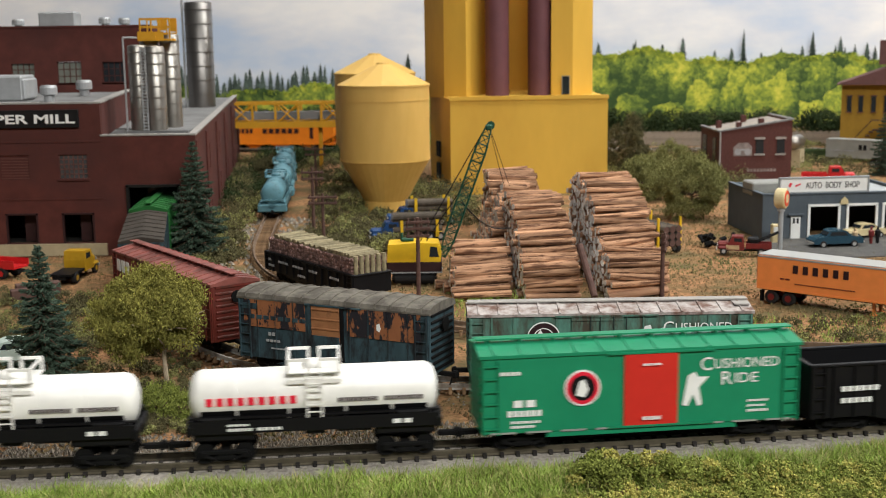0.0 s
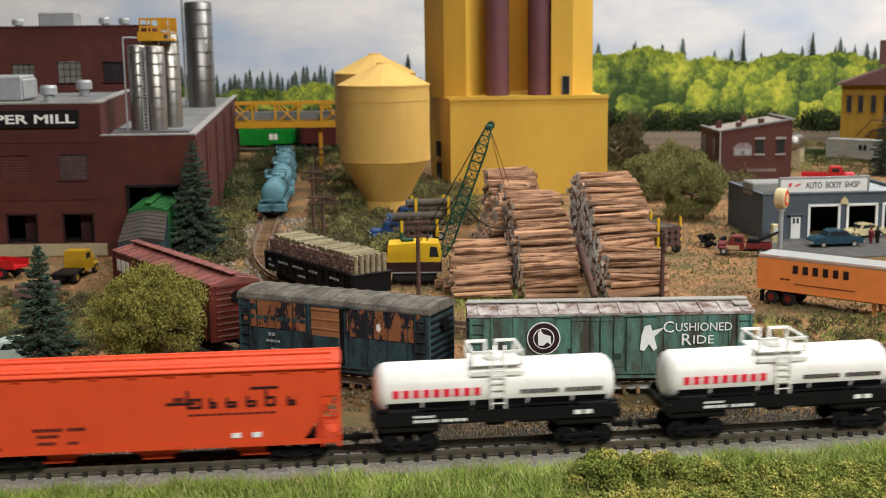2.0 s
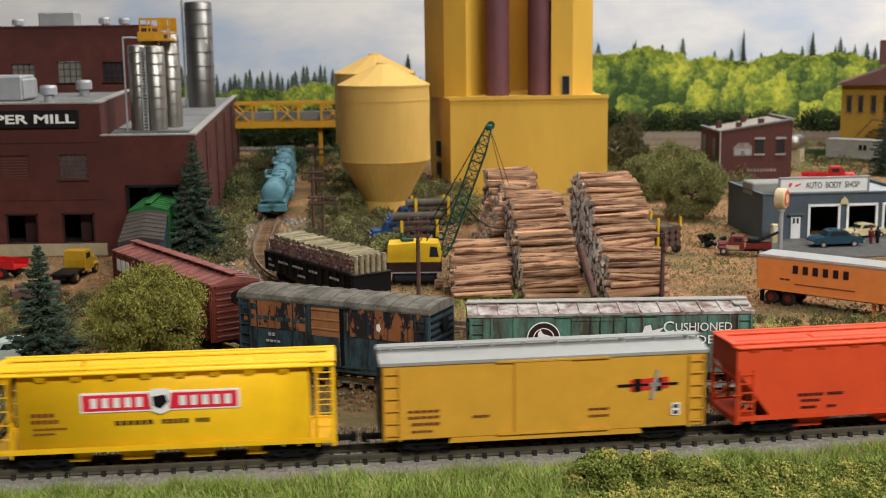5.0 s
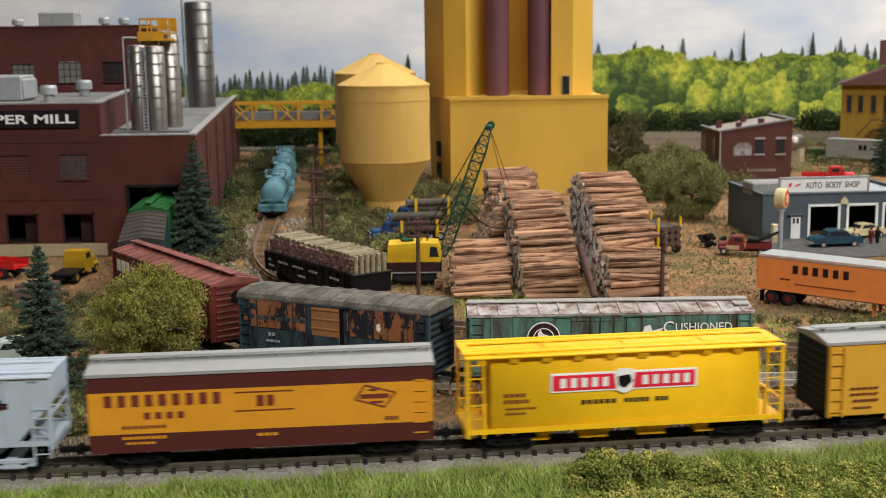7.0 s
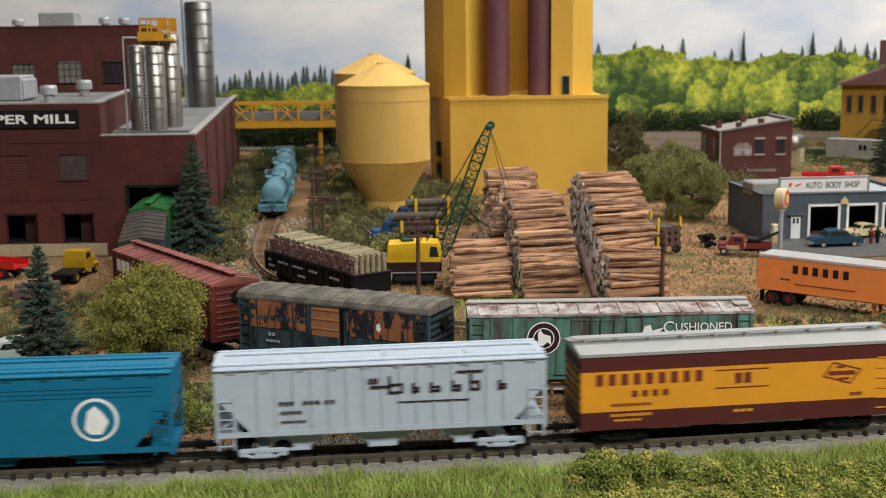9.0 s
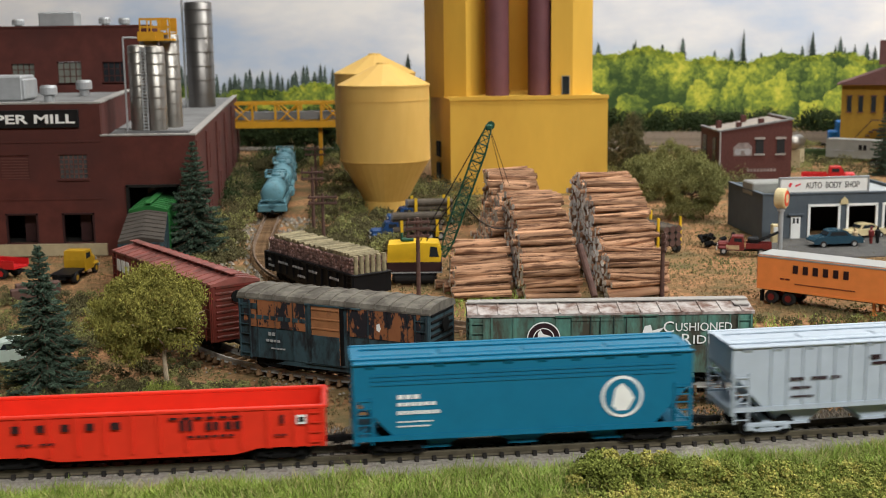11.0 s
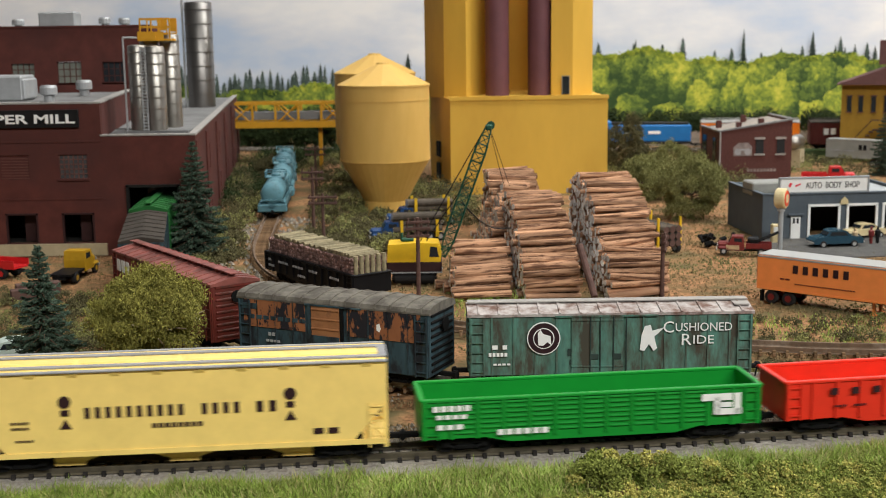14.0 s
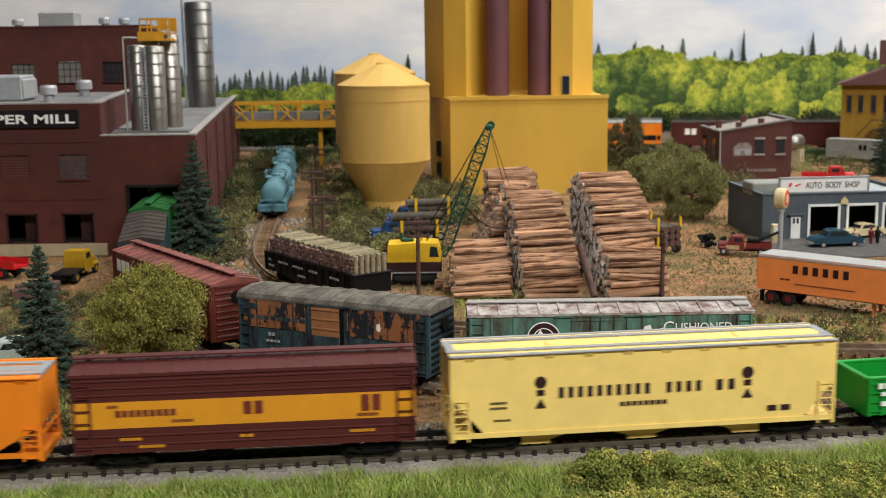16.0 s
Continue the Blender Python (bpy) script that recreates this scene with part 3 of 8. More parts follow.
def hopper(label, L, body_m, roof_m, W=1.95, sill=0.92, eave=3.25, rise=0.22, slope=1.35, bays=3, ribs=0, group="", rounded=False, bay_m=None, gear="truck", top=0.55, hatch_m=None, cut=0.6, board_m=None, bay_drop=0.32):
    """Covered hopper: sloped ends behind open ladders, outlet bays below, hatches on the roof."""
    ob = thing("covered_hopper", label, "hopper car", group=group)
    a = L / 2
    hz = eave - sill
    zk = eave - cut * hz
    body = Shape()
    if rounded:
        n = 14
        h = W / 2
        poly = []
        for i in range(n + 1):
            t = -math.pi / 2 + math.pi * i / n
            poly.append((-h * (1 - (0.10 if t < 0 else 0.22) * abs(math.sin(t)) ** 3.0), (sill + eave) / 2 + hz / 2 * math.sin(t)))
        poly += [(-u, v) for u, v in poly[::-1]]
        body.prism(poly, -a + slope * 0.6, a - slope * 0.6)
    else:
        sil = [(-a + 0.02, eave), (a - 0.02, eave), (a - 0.02, zk), (a - slope, sill + 0.1), (a - slope, sill), (-a + slope, sill), (-a + slope, sill + 0.1), (-a + 0.02, zk)]
        body.prism(sil, -W / 2, W / 2, "y")
    part("body", body, body_m, ob, smooth=rounded)
    if ribs:
        pieces("side_post", Shape().box(0, 0, 0, 0.07, 0.09, hz - 0.05), body_m, ob, [(-a + slope + (i + 0.5) * (L - 2 * slope) / ribs, s * W / 2, (sill + eave) / 2) for i in range(ribs) for s in (-1, 1)])
    sl = Shape()
    for s in (-1, 1):
        sl.box(0, s * W / 2, sill + 0.06, L - 0.1, 0.07, 0.14)
    part("side_sill", sl, body_m, ob)
    for s in (-1, 1):
        part("eave_rail", Shape().box(0, s * (W / 2 + 0.015), eave + 0.0, L, 0.15, 0.055, 0.015), board_m or body_m, ob)
    pieces("eave_bracket", Shape().prism([(-0.02, 0.0), (0.07, 0.0), (-0.02, -0.14)], -0.13, 0.13), body_m, ob, [(-a + (i + 0.5) * L / 10, W / 2, eave - 0.06) for i in range(10)])
    pieces("eave_bracket", Shape().prism([(0.02, 0.0), (-0.07, 0.0), (0.02, -0.14)], -0.13, 0.13), body_m, ob, [(-a + (i + 0.5) * L / 10, -W / 2, eave - 0.06) for i in range(10)])
    for s in (-1, 1):
        for w in (-1, 1):
            part("corner_post", Shape().box(s * (a - 0.05), w * (W / 2 - 0.03), (sill + eave) / 2, 0.09, 0.07, hz), body_m, ob)
            if not rounded:
                part("end_brace", Shape().bar((s * (a - 0.1), w * (W / 2 - 0.08), sill + 0.15), (s * (a - slope), w * (W / 2 - 0.08), sill + 0.9), 0.05), body_m, ob)
            part("end_post", Shape().bar((s * (a - 0.55), w * (W / 2 - 0.06), sill + 0.05), (s * (a - 0.55), w * (W / 2 - 0.06), zk), 0.05), body_m, ob)
        part("end_platform", Shape().box(s * (a - 0.35), 0, sill + 0.05, 0.7, W - 0.1, 0.06), body_m, ob)
        part("grab_bar", Shape().box(s * (a - 0.05), 0, zk - 0.3, 0.06, W - 0.1, 0.06), body_m, ob)
        part("end_sill", Shape().box(s * (a - 0.05), 0, sill - 0.05, 0.1, W, 0.14), body_m, ob)
    for s in (-1, 1):
        ladder(ob, s * (a - 0.3), -W / 2 - 0.03, min(sill - 0.1, 0.88), zk if not rounded else eave, body_m, rungs=6)
        ladder(ob, s * (a - 0.3), W / 2 + 0.03, min(sill - 0.1, 0.88), zk if not rounded else eave, body_m, rungs=6)
    part("roof", roof_shape(L, W - 0.15, eave, rise * 0.7, over=0.0, round_=True), roof_m, ob)
    rb = Shape()
    for s in (-1, 1):
        rb.box(0, s * top, eave + rise + 0.06, L + 0.05, 0.2, 0.035)
        for i in range(12):
            rb.box(-a + 0.3 + i * (L - 0.6) / 11, s * top, eave + rise - 0.02, 0.06, 0.24, 0.16)
        rb.box(s * (a - 0.1), 0, eave + rise + 0.06, 0.25, 2 * top, 0.035)
    part("running_board", rb, board_m or roof_m, ob)
    for i in range(4):
        part("hatch", Shape().box(-a + (i + 0.5) * L / 4, 0, eave + rise, L / 4 - 0.15, 0.5, 0.14, 0.04), hatch_m or roof_m, ob)
    bm_ = bay_m or body_m
    for i in range(bays):
        x = -a + slope + (i + 0.5) * (L - 2 * slope) / bays
        w = (L - 2 * slope) / bays * 0.46
        bay = Shape().prism([(x - w, sill + 0.02), (x + w, sill + 0.02), (x + 0.35, sill - bay_drop), (x - 0.35, sill - bay_drop)], -W / 2 + 0.42, W / 2 - 0.42, "y")
        bay.box(x, 0, sill - bay_drop - 0.04, 0.8, W * 0.6, 0.08)
        part("outlet_bay", bay, bm_, ob)
    part("underframe", Shape().box(0, 0, sill - 0.06, L * 0.96, 0.35, 0.14), M["truck_black"], ob)
    running_gear(ob, L, truck=gear)
    return ob


def tank_car(label, L, body_m, frame_m, group="", dome=True, radius=0.74, axis_z=2.16, band_m=None):
    ob = thing("tank_car", label, "tank car", group=group)
    a = L / 2 - 0.1
    R = radius
    prof = [(0.02, -a), (R * 0.45, -a + 0.02), (R * 0.75, -a + 0.09), (R * 0.92, -a + 0.2), (R, -a + 0.36), (R, a - 0.36), (R * 0.92, a - 0.2), (R * 0.75, a - 0.09), (R * 0.45, a - 0.02), (0.02, a)]
    part("tank", Shape().lathe(prof, cz=axis_z, n=36, axis="x"), body_m, ob, smooth=True)
    if dome and frame_m is not body_m:
        arc = [((R + 0.008) * math.sin(math.radians(q)), axis_z - (R + 0.008) * math.cos(math.radians(q))) for q in range(-70, 71, 4)]
        part("lower_shell", Shape().prism(arc, -a + 0.34, a - 0.34), frame_m, ob)
    fr = Shape().box(0, 0, axis_z - R - 0.02, L, 0.5, 0.26)
    for s in (-1, 1):
        fr.box(s * (a - 0.75), 0, axis_z - R * 0.78, 0.9, 1.7, 0.34, 0.05)
        fr.box(s * (L / 2 - 0.12), 0, axis_z - R - 0.02, 0.16, 1.8, 0.3, 0.03)
        fr.box(0, s * 0.82, axis_z - R + 0.06, L * 0.97, 0.08, 0.36)
        fr.box(s * (L / 2 - 1.05), 0, axis_z - R - 0.22, 1.7, 1.5, 0.3, 0.05)
        fr.box(0, s * 0.72, axis_z - R + 0.30, L * 0.97, 0.10, 0.06)
    fr.box(0, 0, axis_z - R - 0.15, 0.6, 0.7, 0.5, 0.05)
    fr.lathe([(0.02, -0.5), (0.2, -0.48), (0.2, 0.48), (0.02, 0.5)], cx=1.1, cy=-0.45, cz=axis_z - R - 0.1, n=10, axis="x")
    part("underframe", fr, frame_m, ob)
    for x in (-L * 0.3, L * 0.3, -L * 0.1, L * 0.12):
        part("tank_strap", Shape().lathe([(R + 0.012, -0.03), (R + 0.012, 0.03)], cx=x, cz=axis_z, n=36, axis="x"), band_m or body_m, ob, smooth=True)
    if dome:
        zt = axis_z + R
        d = Shape().lathe([(0.30, -0.1), (0.30, 0.12), (0.24, 0.18), (0.02, 0.2)], cz=zt, n=18)
        part("dome", d, body_m, ob, smooth=True)
        p = Shape().box(0, 0, zt - 0.02, 1.5, 1.35, 0.05, 0.02).box(0, -0.72, zt - 0.25, 1.5, 0.05, 0.1)
        part("platform", p, body_m, ob)
        pieces("rail_post", Shape().box(0, 0, 0, 0.07, 0.06, 0.36), body_m, ob, [(x, s * 0.66, zt + 0.16) for s in (-1, 1) for x in (-0.7, -0.15, 0.15, 0.7)])
        pieces("handrail", Shape().box(0, 0, 0, 0.62, 0.06, 0.08), body_m, ob, [(x, s * 0.66, zt + 0.35) for s in (-1, 1) for x in (-0.42, 0.42)])
        pieces("handrail", Shape().box(0, 0, 0, 0.06, 1.24, 0.06), body_m, ob, [(x, 0, zt + 0.35) for x in (-0.7, 0.7)])
        ladder(ob, 0.0, -R - 0.08, axis_z - R + 0.1, zt, body_m, w=0.4, rungs=7)
    running_gear(ob, L, inset=1.05, bright=False)
    return ob


def gondola(label, L, body_m, inner_m=None, W=1.9, sill=0.9, top=1.99, corrugated=True, group="", posts=13):
    ob = thing("gondola_car", label, "gondola car", group=group)
    a, w = L / 2, W / 2
    zc = (sill + top) / 2
    for s in (-1, 1):
        side = [(-a, top), (a, top), (a, sill), (a - 1.8, sill), (a - 2.5, sill - 0.16), (-a + 2.5, sill - 0.16), (-a + 1.8, sill), (-a, sill)]
        part("side_wall", Shape().prism(side, s * w, s * (w - 0.08), "y"), body_m, ob)
        part("end_wall", Shape().box(s * (a - 0.04), 0, zc, 0.08, W - 0.16, top - sill), body_m, ob)
    part("floor_plate", Shape().box(0, 0, sill + 0.04, L - 0.16, W - 0.16, 0.08), inner_m or body_m, ob)
    rim = Shape()
    for s in (-1, 1):
        rim.box(0, s * (w - 0.02), top + 0.02, L + 0.04, 0.16, 0.09, 0.02)
        rim.box(s * (a - 0.02), 0, top + 0.02, 0.16, W, 0.09, 0.02)
    part("top_rim", rim, body_m, ob)
    pieces("side_post", Shape().box(0, 0, 0, 0.09, 0.08, top - sill), body_m, ob, [(-a + 0.1 + i * (L - 0.2) / posts, s * (w + 0.03), zc) for i in range(posts + 1) for s in (-1, 1)])
    if corrugated:
        spots = [(-a + 0.1 + (i + 0.5) * (L - 0.2) / posts, s * (w + 0.01), sill + 0.16 + k * 0.14) for k in range(7) for i in range(1, posts - 2) for s in (-1, 1)]
        pieces("corrugation", Shape().box(0, 0, 0, (L - 0.2) / posts - 0.14, 0.10, 0.075, 0.03), body_m, ob, spots)
    for s in (-1, 1):
        ladder(ob, s * (a - 0.25), -w - 0.06, sill, top, body_m, rungs=4)
    part("underframe", Shape().box(0, 0, sill - 0.08, L * 0.95, 0.4, 0.16), M["truck_black"], ob)
    running_gear(ob, L)
    return ob


def slogan(ob, x, z, k, y, m):
    """Two lines of painted words whose first letters are taller."""
    part("slogan", word_mesh("C", 0.38 * k, x - 0.96 * k, y, z, m, 0.34 * k), None, ob)
    part("slogan", word_mesh("USHIONED", 0.28 * k, x + 0.2 * k, y, z - 0.01, m, 1.86 * k), None, ob)
    part("slogan", word_mesh("R", 0.38 * k, x - 0.36 * k, y, z - 0.43 * k, m, 0.32 * k), None, ob)
    part("slogan", word_mesh("IDE", 0.28 * k, x + 0.2 * k, y, z - 0.44 * k, m, 0.68 * k), None, ob)


def disc(ob, x, z, r, y, m, name="emblem", depth=0.02, n=28):
    return part(name, Shape().lathe([(r, -depth), (r, depth)], cx=x, cy=y, cz=z, n=n, axis="y"), m, ob)


def lettering(ob, rows, m, y, name="lettering"):
    """rows of plain bars: (x0, x1, z0, z1, count)."""
    s = Shape()
    for x0, x1, z0, z1, n in rows:
        blocks(s, x0, x1, z0, z1, n, y)
    return part(name, s, m, ob)


# front train: distance of its first car along the track, time by time
RUN = [(0, 0.0), (0.5, 3.37), (1, 6.51), (1.5, 9.72), (2, 13.29), (2.5, 17.05), (3, 20.68), (3.5, 24.04), (4, 27.52), (4.5, 31.0),
       (5, 34.4), (5.5, 37.62), (6, 40.75), (6.5, 43.87), (7, 47.07), (7.5, 50.26), (8, 53.62), (8.5, 57.05), (9, 60.41), (9.5, 63.9),
       (10, 67.45), (10.5, 71.05), (11, 74.75), (11.5, 78.55), (12, 82.53), (12.5, 86.39), (13, 90.27), (13.5, 93.99), (14, 97.37),
       (14.5, 100.67), (15, 103.93), (15.5, 107.06), (16, 110.18)]
TRAIN = []


def front_train():
    P = TRAIN
    # black open hopper
    c = gondola("black open-top hopper car with white lettering", 8.6, M["black"], W=1.9, top=2.45, corrugated=False, group="front freight train")
    lettering(c, [(-3.4, -2.2, 1.7, 1.85, 6), (-3.4, -2.4, 1.35, 1.5, 5)], M["letter_white"], -1.04)
    P.append((c, 10.3 + 4.3))
    # green boxcar
    c = boxcar("bright green boxcar with a red door and white lettering", 9.24, M["green"], M["green"], eave=3.2, rise=0.17, sill=0.95, door=(-0.55, 1.0), door_m=M["red"], door_ribs=0, ribs=0, group="front freight train")
    y = -0.99
    disc(c, -1.75, 2.2, 0.52, y, M["letter_white"])
    disc(c, -1.75, 2.2, 0.47, y - 0.008, M["letter_red"])
    disc(c, -1.75, 2.2, 0.36, y - 0.016, M["black"])
    part("emblem_mark", Shape().prism([(-1.95, 2.0), (-1.7, 1.93), (-1.58, 2.15), (-1.7, 2.45), (-1.85, 2.4)], y - 0.045, y - 0.03, "y"), M["letter_white"], c)
    lettering(c, [(-3.75, -3.05, 1.72, 1.92, 2), (-3.9, -2.9, 1.45, 1.62, 6), (-3.8, -2.95, 1.25, 1.32, 7), (-3.8, -3.1, 1.12, 1.19, 6), (-4.1, -3.5, 2.65, 2.75, 4), (3.05, 3.7, 1.25, 1.32, 6), (3.05, 3.6, 1.4, 1.46, 5), (3.05, 3.7, 1.55, 1.61, 6)], M["letter_white"], y)
    slogan(c, 2.82, 2.72, 1.02, y, M["letter_white"])
    part("painted_mark", Shape().prism([(1.15, 1.55), (1.3, 1.5), (1.45, 1.85), (1.6, 1.5), (1.72, 1.55), (1.62, 2.05), (1.9, 2.35), (1.6, 2.35), (1.5, 2.5), (1.3, 2.4)], y - 0.01, y + 0.01, "y"), M["letter_white"], c)
    lettering(c, [(-0.05, 0.5, 2.78, 2.84, 4), (-0.05, 0.5, 1.2, 1.3, 4)], M["letter_white"], -1.09)
    lettering(c, [(-4.5, 4.5, 0.96, 1.01, 9)], M["silver"], y, "sill_marks")
    P.append((c, 5.46))
    # white tank cars
    for cx in (-3.66, -11.89):
        c = tank_car("white tank car with black underframe and red lettering", 7.1, M["white"], M["black"], group="front freight train")
        s = Shape()
        blocks(s, -3.0, -0.45, 2.06, 2.28, 9, -0.75, gap=0.34)
        part("red_lettering", s, M["letter_red"], c)
        lettering(c, [(0.62, 1.75, 2.05, 2.17, 9), (1.9, 3.0, 2.05, 2.17, 8)], M["letter_black"], -0.755)
        lettering(c, [(-2.4, -1.7, 1.38, 1.46, 5), (-1.6, -0.9, 1.38, 1.46, 4), (-2.4, -1.8, 1.52, 1.58, 5), (2.1, 2.7, 1.42, 1.54, 2)], M["letter_white"], -0.9, "frame_marks")
        P.append((c, cx))
    # orange-red covered hopper
    c = hopper("orange-red covered hopper car with black lettering", 10.1, M["orange"], M["orange"], cut=0.30, slope=1.05, eave=3.12, sill=0.98, rise=-0.03, group="front freight train")
    y = -1.0
    s = Shape()
    for x0, w, h in ((0.9, 0.42, 0.5), (1.5, 0.22, 0.28), (1.95, 0.3, 0.28), (2.5, 0.28, 0.3), (3.0, 0.3, 0.48), (3.6, 0.24, 0.26)):
        s.box(x0 + w / 2, y, 2.1 + h / 2, w, 0.02, 0.06).box(x0 + w / 2, y, 2.13, w, 0.02, 0.06)
        s.box(x0 + 0.04, y, 2.1 + h / 2, 0.07, 0.02, h).box(x0 + w - 0.04, y, 2.1 + h / 4, 0.07, 0.02, h / 2)
    s.box(3.0, y, 2.62, 0.75, 0.02, 0.06).box(0.75, y, 2.25, 0.8, 0.02, 0.07)
    blocks(s, 0.55, 0.85, 2.32, 2.42, 3, y)
    part("lettering_script", s, M["letter_black"], c)
    lettering(c, [(-3.2, -2.4, 1.62, 1.70, 5), (-2.3, -1.8, 1.62, 1.70, 4), (-3.1, -2.5, 1.45, 1.52, 5), (-3.1, -2.6, 1.25, 1.32, 4), (-2.3, -2.0, 1.25, 1.32, 2), (0.9, 3.3, 1.9, 1.94, 12)], M["letter_black"], y)
    for x in (2.2, 2.75):
        part("data_plate", Shape().box(x, y, 1.3, 0.24, 0.03, 0.14), M["letter_white"], c)
    P.append((c, -21.26))
    # ochre boxcar
    c = boxcar("ochre yellow boxcar with a silver roof and dark lettering", 9.2, M["ochre"], M["silver"], eave=3.12, rise=0.15, end_m=M["black"], ribs=0, door=(-0.9, 0.7), door_ribs=0, group="front freight train", roof_ribs=0)
    lettering(c, [(-3.9, -3.0, 1.72, 1.78, 5), (-3.9, -3.0, 1.55, 1.61, 5), (-3.8, -3.0, 1.35, 1.42, 5), (-3.8, -3.2, 1.15, 1.2, 4), (-2.1, -1.6, 1.5, 1.56, 4), (-0.3, 0.1, 1.95, 2.0, 3), (-0.3, 0.1, 1.62, 1.68, 3), (1.2, 1.8, 1.55, 1.6, 5), (1.2, 1.8, 1.35, 1.4, 5)], M["letter_maroon"], -1.0)
    for e in (-1, 1):
        part("end_panel", Shape().box(e * 4.61, 0, 2.0, 0.04, 1.9, 2.1), M["black"], c)
    part("emblem", Shape().box(2.95, -0.985, 2.22, 1.1, 0.02, 0.32, 0, Matrix.Rotation(-0.05, 3, "Y")), M["red"], c)
    part("emblem_bar", Shape().box(2.9, -0.99, 2.2, 1.75, 0.02, 0.07).box(2.6, -0.995, 2.2, 0.2, 0.02, 0.36).box(3.2, -0.995, 2.2, 0.2, 0.02, 0.36), M["black"], c)
    part("emblem_cross", Shape().box(3.1, -1.0, 2.2, 0.1, 0.02, 0.85, 0, Matrix.Rotation(0.2, 3, "Y")).box(3.1, -1.0, 2.2, 0.3, 0.02, 0.1), M["silver"], c)
    part("data_plate", Shape().box(3.72, -0.985, 1.45, 0.24, 0.02, 0.36), M["letter_white"], c)
    part("data_plate", Shape().box(3.72, -1.0, 1.54, 0.13, 0.02, 0.1).box(3.72, -1.0, 1.36, 0.13, 0.02, 0.1), M["black"], c)
    P.append((c, -31.68))
    # yellow cylindrical hopper
    c = hopper("bright yellow cylindrical covered hopper with a red banner", 9.2, M["yellow"], M["yellow"], eave=3.18, rise=-0.03, sill=1.0, rounded=True, slope=1.2, group="front freight train", bays=4, W=1.95)
    part("banner", Shape().box(-0.1, -1.0, 2.36, 4.12, 0.06, 0.46, 0.02), M["letter_red"], c)
    part("banner_edge", Shape().box(-0.1, -0.985, 2.36, 4.24, 0.06, 0.56, 0.02), M["letter_white"], c)
    s = blocks(Shape(), -2.0, -0.5, 2.23, 2.5, 5, -1.035, gap=0.45)
    part("banner_lettering", blocks(s, 0.35, 1.85, 2.23, 2.5, 5, -1.035, gap=0.45), M["letter_white"], c)
    part("emblem", Shape().prism([(-0.33, 2.1), (-0.1, 2.0), (0.13, 2.1), (0.2, 2.6), (0.1, 2.72), (-0.3, 2.72), (-0.4, 2.6)], -1.05, -1.03, "y"), M["letter_white"], c)
    part("emblem_mark", Shape().prism([(-0.28, 2.25), (-0.1, 2.15), (0.12, 2.35), (0.05, 2.55), (-0.3, 2.5)], -1.065, -1.05, "y"), M["black"], c)
    lettering(c, [(-1.35, -0.3, 1.72, 1.84, 6), (-0.1, 0.65, 1.72, 1.84, 5), (0.8, 1.2, 1.72, 1.84, 3)], M["letter_black"], -0.985)
    lettering(c, [(-3.55, -2.9, 2.02, 2.12, 4), (-3.55, -2.8, 1.84, 1.94, 5), (-3.5, -2.6, 1.66, 1.71, 6), (-3.5, -2.9, 1.52, 1.57, 5)], M["letter_maroon"], -0.985)
    P.append((c, -42.06))
    # maroon and yellow boxcar
    c = boxcar("maroon and yellow-orange boxcar with a silver roof", 9.3, M["maroon"], M["silver"], eave=3.12, rise=0.15, ribs=0, bands=[(1.45, M["milw_orange"]), (2.62, M["maroon"])], end_m=M["black"], group="front freight train", roof_ribs=0, belly=False, ladders=False)
    pieces("grab_iron", Shape().box(0, 0, 0, 0.36, 0.04, 0.03), M["milw_orange"], c, [(4.3, -0.985, 1.15 + k * 0.3) for k in range(6)])
    s = Shape()
    blocks(s, -4.3, -1.05, 2.22, 2.54, 9, -0.97, gap=0.45)
    blocks(s, -3.25, -2.05, 1.86, 2.04, 4, -0.97, gap=0.45)
    blocks(s, -0.2, 0.35, 2.1, 2.4, 2, -0.97)
    s.box(0.05, -0.97, 2.5, 1.6, 0.02, 0.03).box(0.05, -0.97, 1.98, 1.6, 0.02, 0.03)
    part("lettering", s, M["letter_maroon"], c)
    em = Shape()
    rhomb = [(2.5, 2.16), (2.78, 2.56), (3.62, 2.32), (3.32, 1.92)]
    for k in range(4):
        (xa, za), (xb, zb) = rhomb[k], rhomb[(k + 1) % 4]
        em.bar((xa, -0.97, za), (xb, -0.97, zb), 0.035)
    em.box(3.05, -0.97, 2.24, 0.8, 0.02, 0.12).box(3.0, -0.97, 2.42, 0.25, 0.02, 0.06).box(3.1, -0.97, 2.07, 0.35, 0.02, 0.06)
    part("emblem", em, M["letter_maroon"], c)
    lettering(c, [(-3.8, -2.6, 1.6, 1.68, 8), (3.3, 3.7, 1.55, 1.65, 3)], M["letter_maroon"], -0.97)
    lettering(c, [(-3.8, -2.6, 1.3, 1.38, 8), (-3.7, -2.9, 1.16, 1.22, 5), (-0.2, 0.4, 1.25, 1.33, 3)], M["milw_orange"], -0.97)
    P.append((c, -52.12))
    # light grey hopper
    c = hopper("pale grey ribbed covered hopper with black lettering", 9.14, M["light_grey"], M["light_grey"], cut=0.40, slope=0.95, eave=3.14, rise=-0.03, sill=1.24, bay_drop=0.5, ribs=15, group="front freight train", gear="truck_grey")
    y = -1.03
    s = Shape()
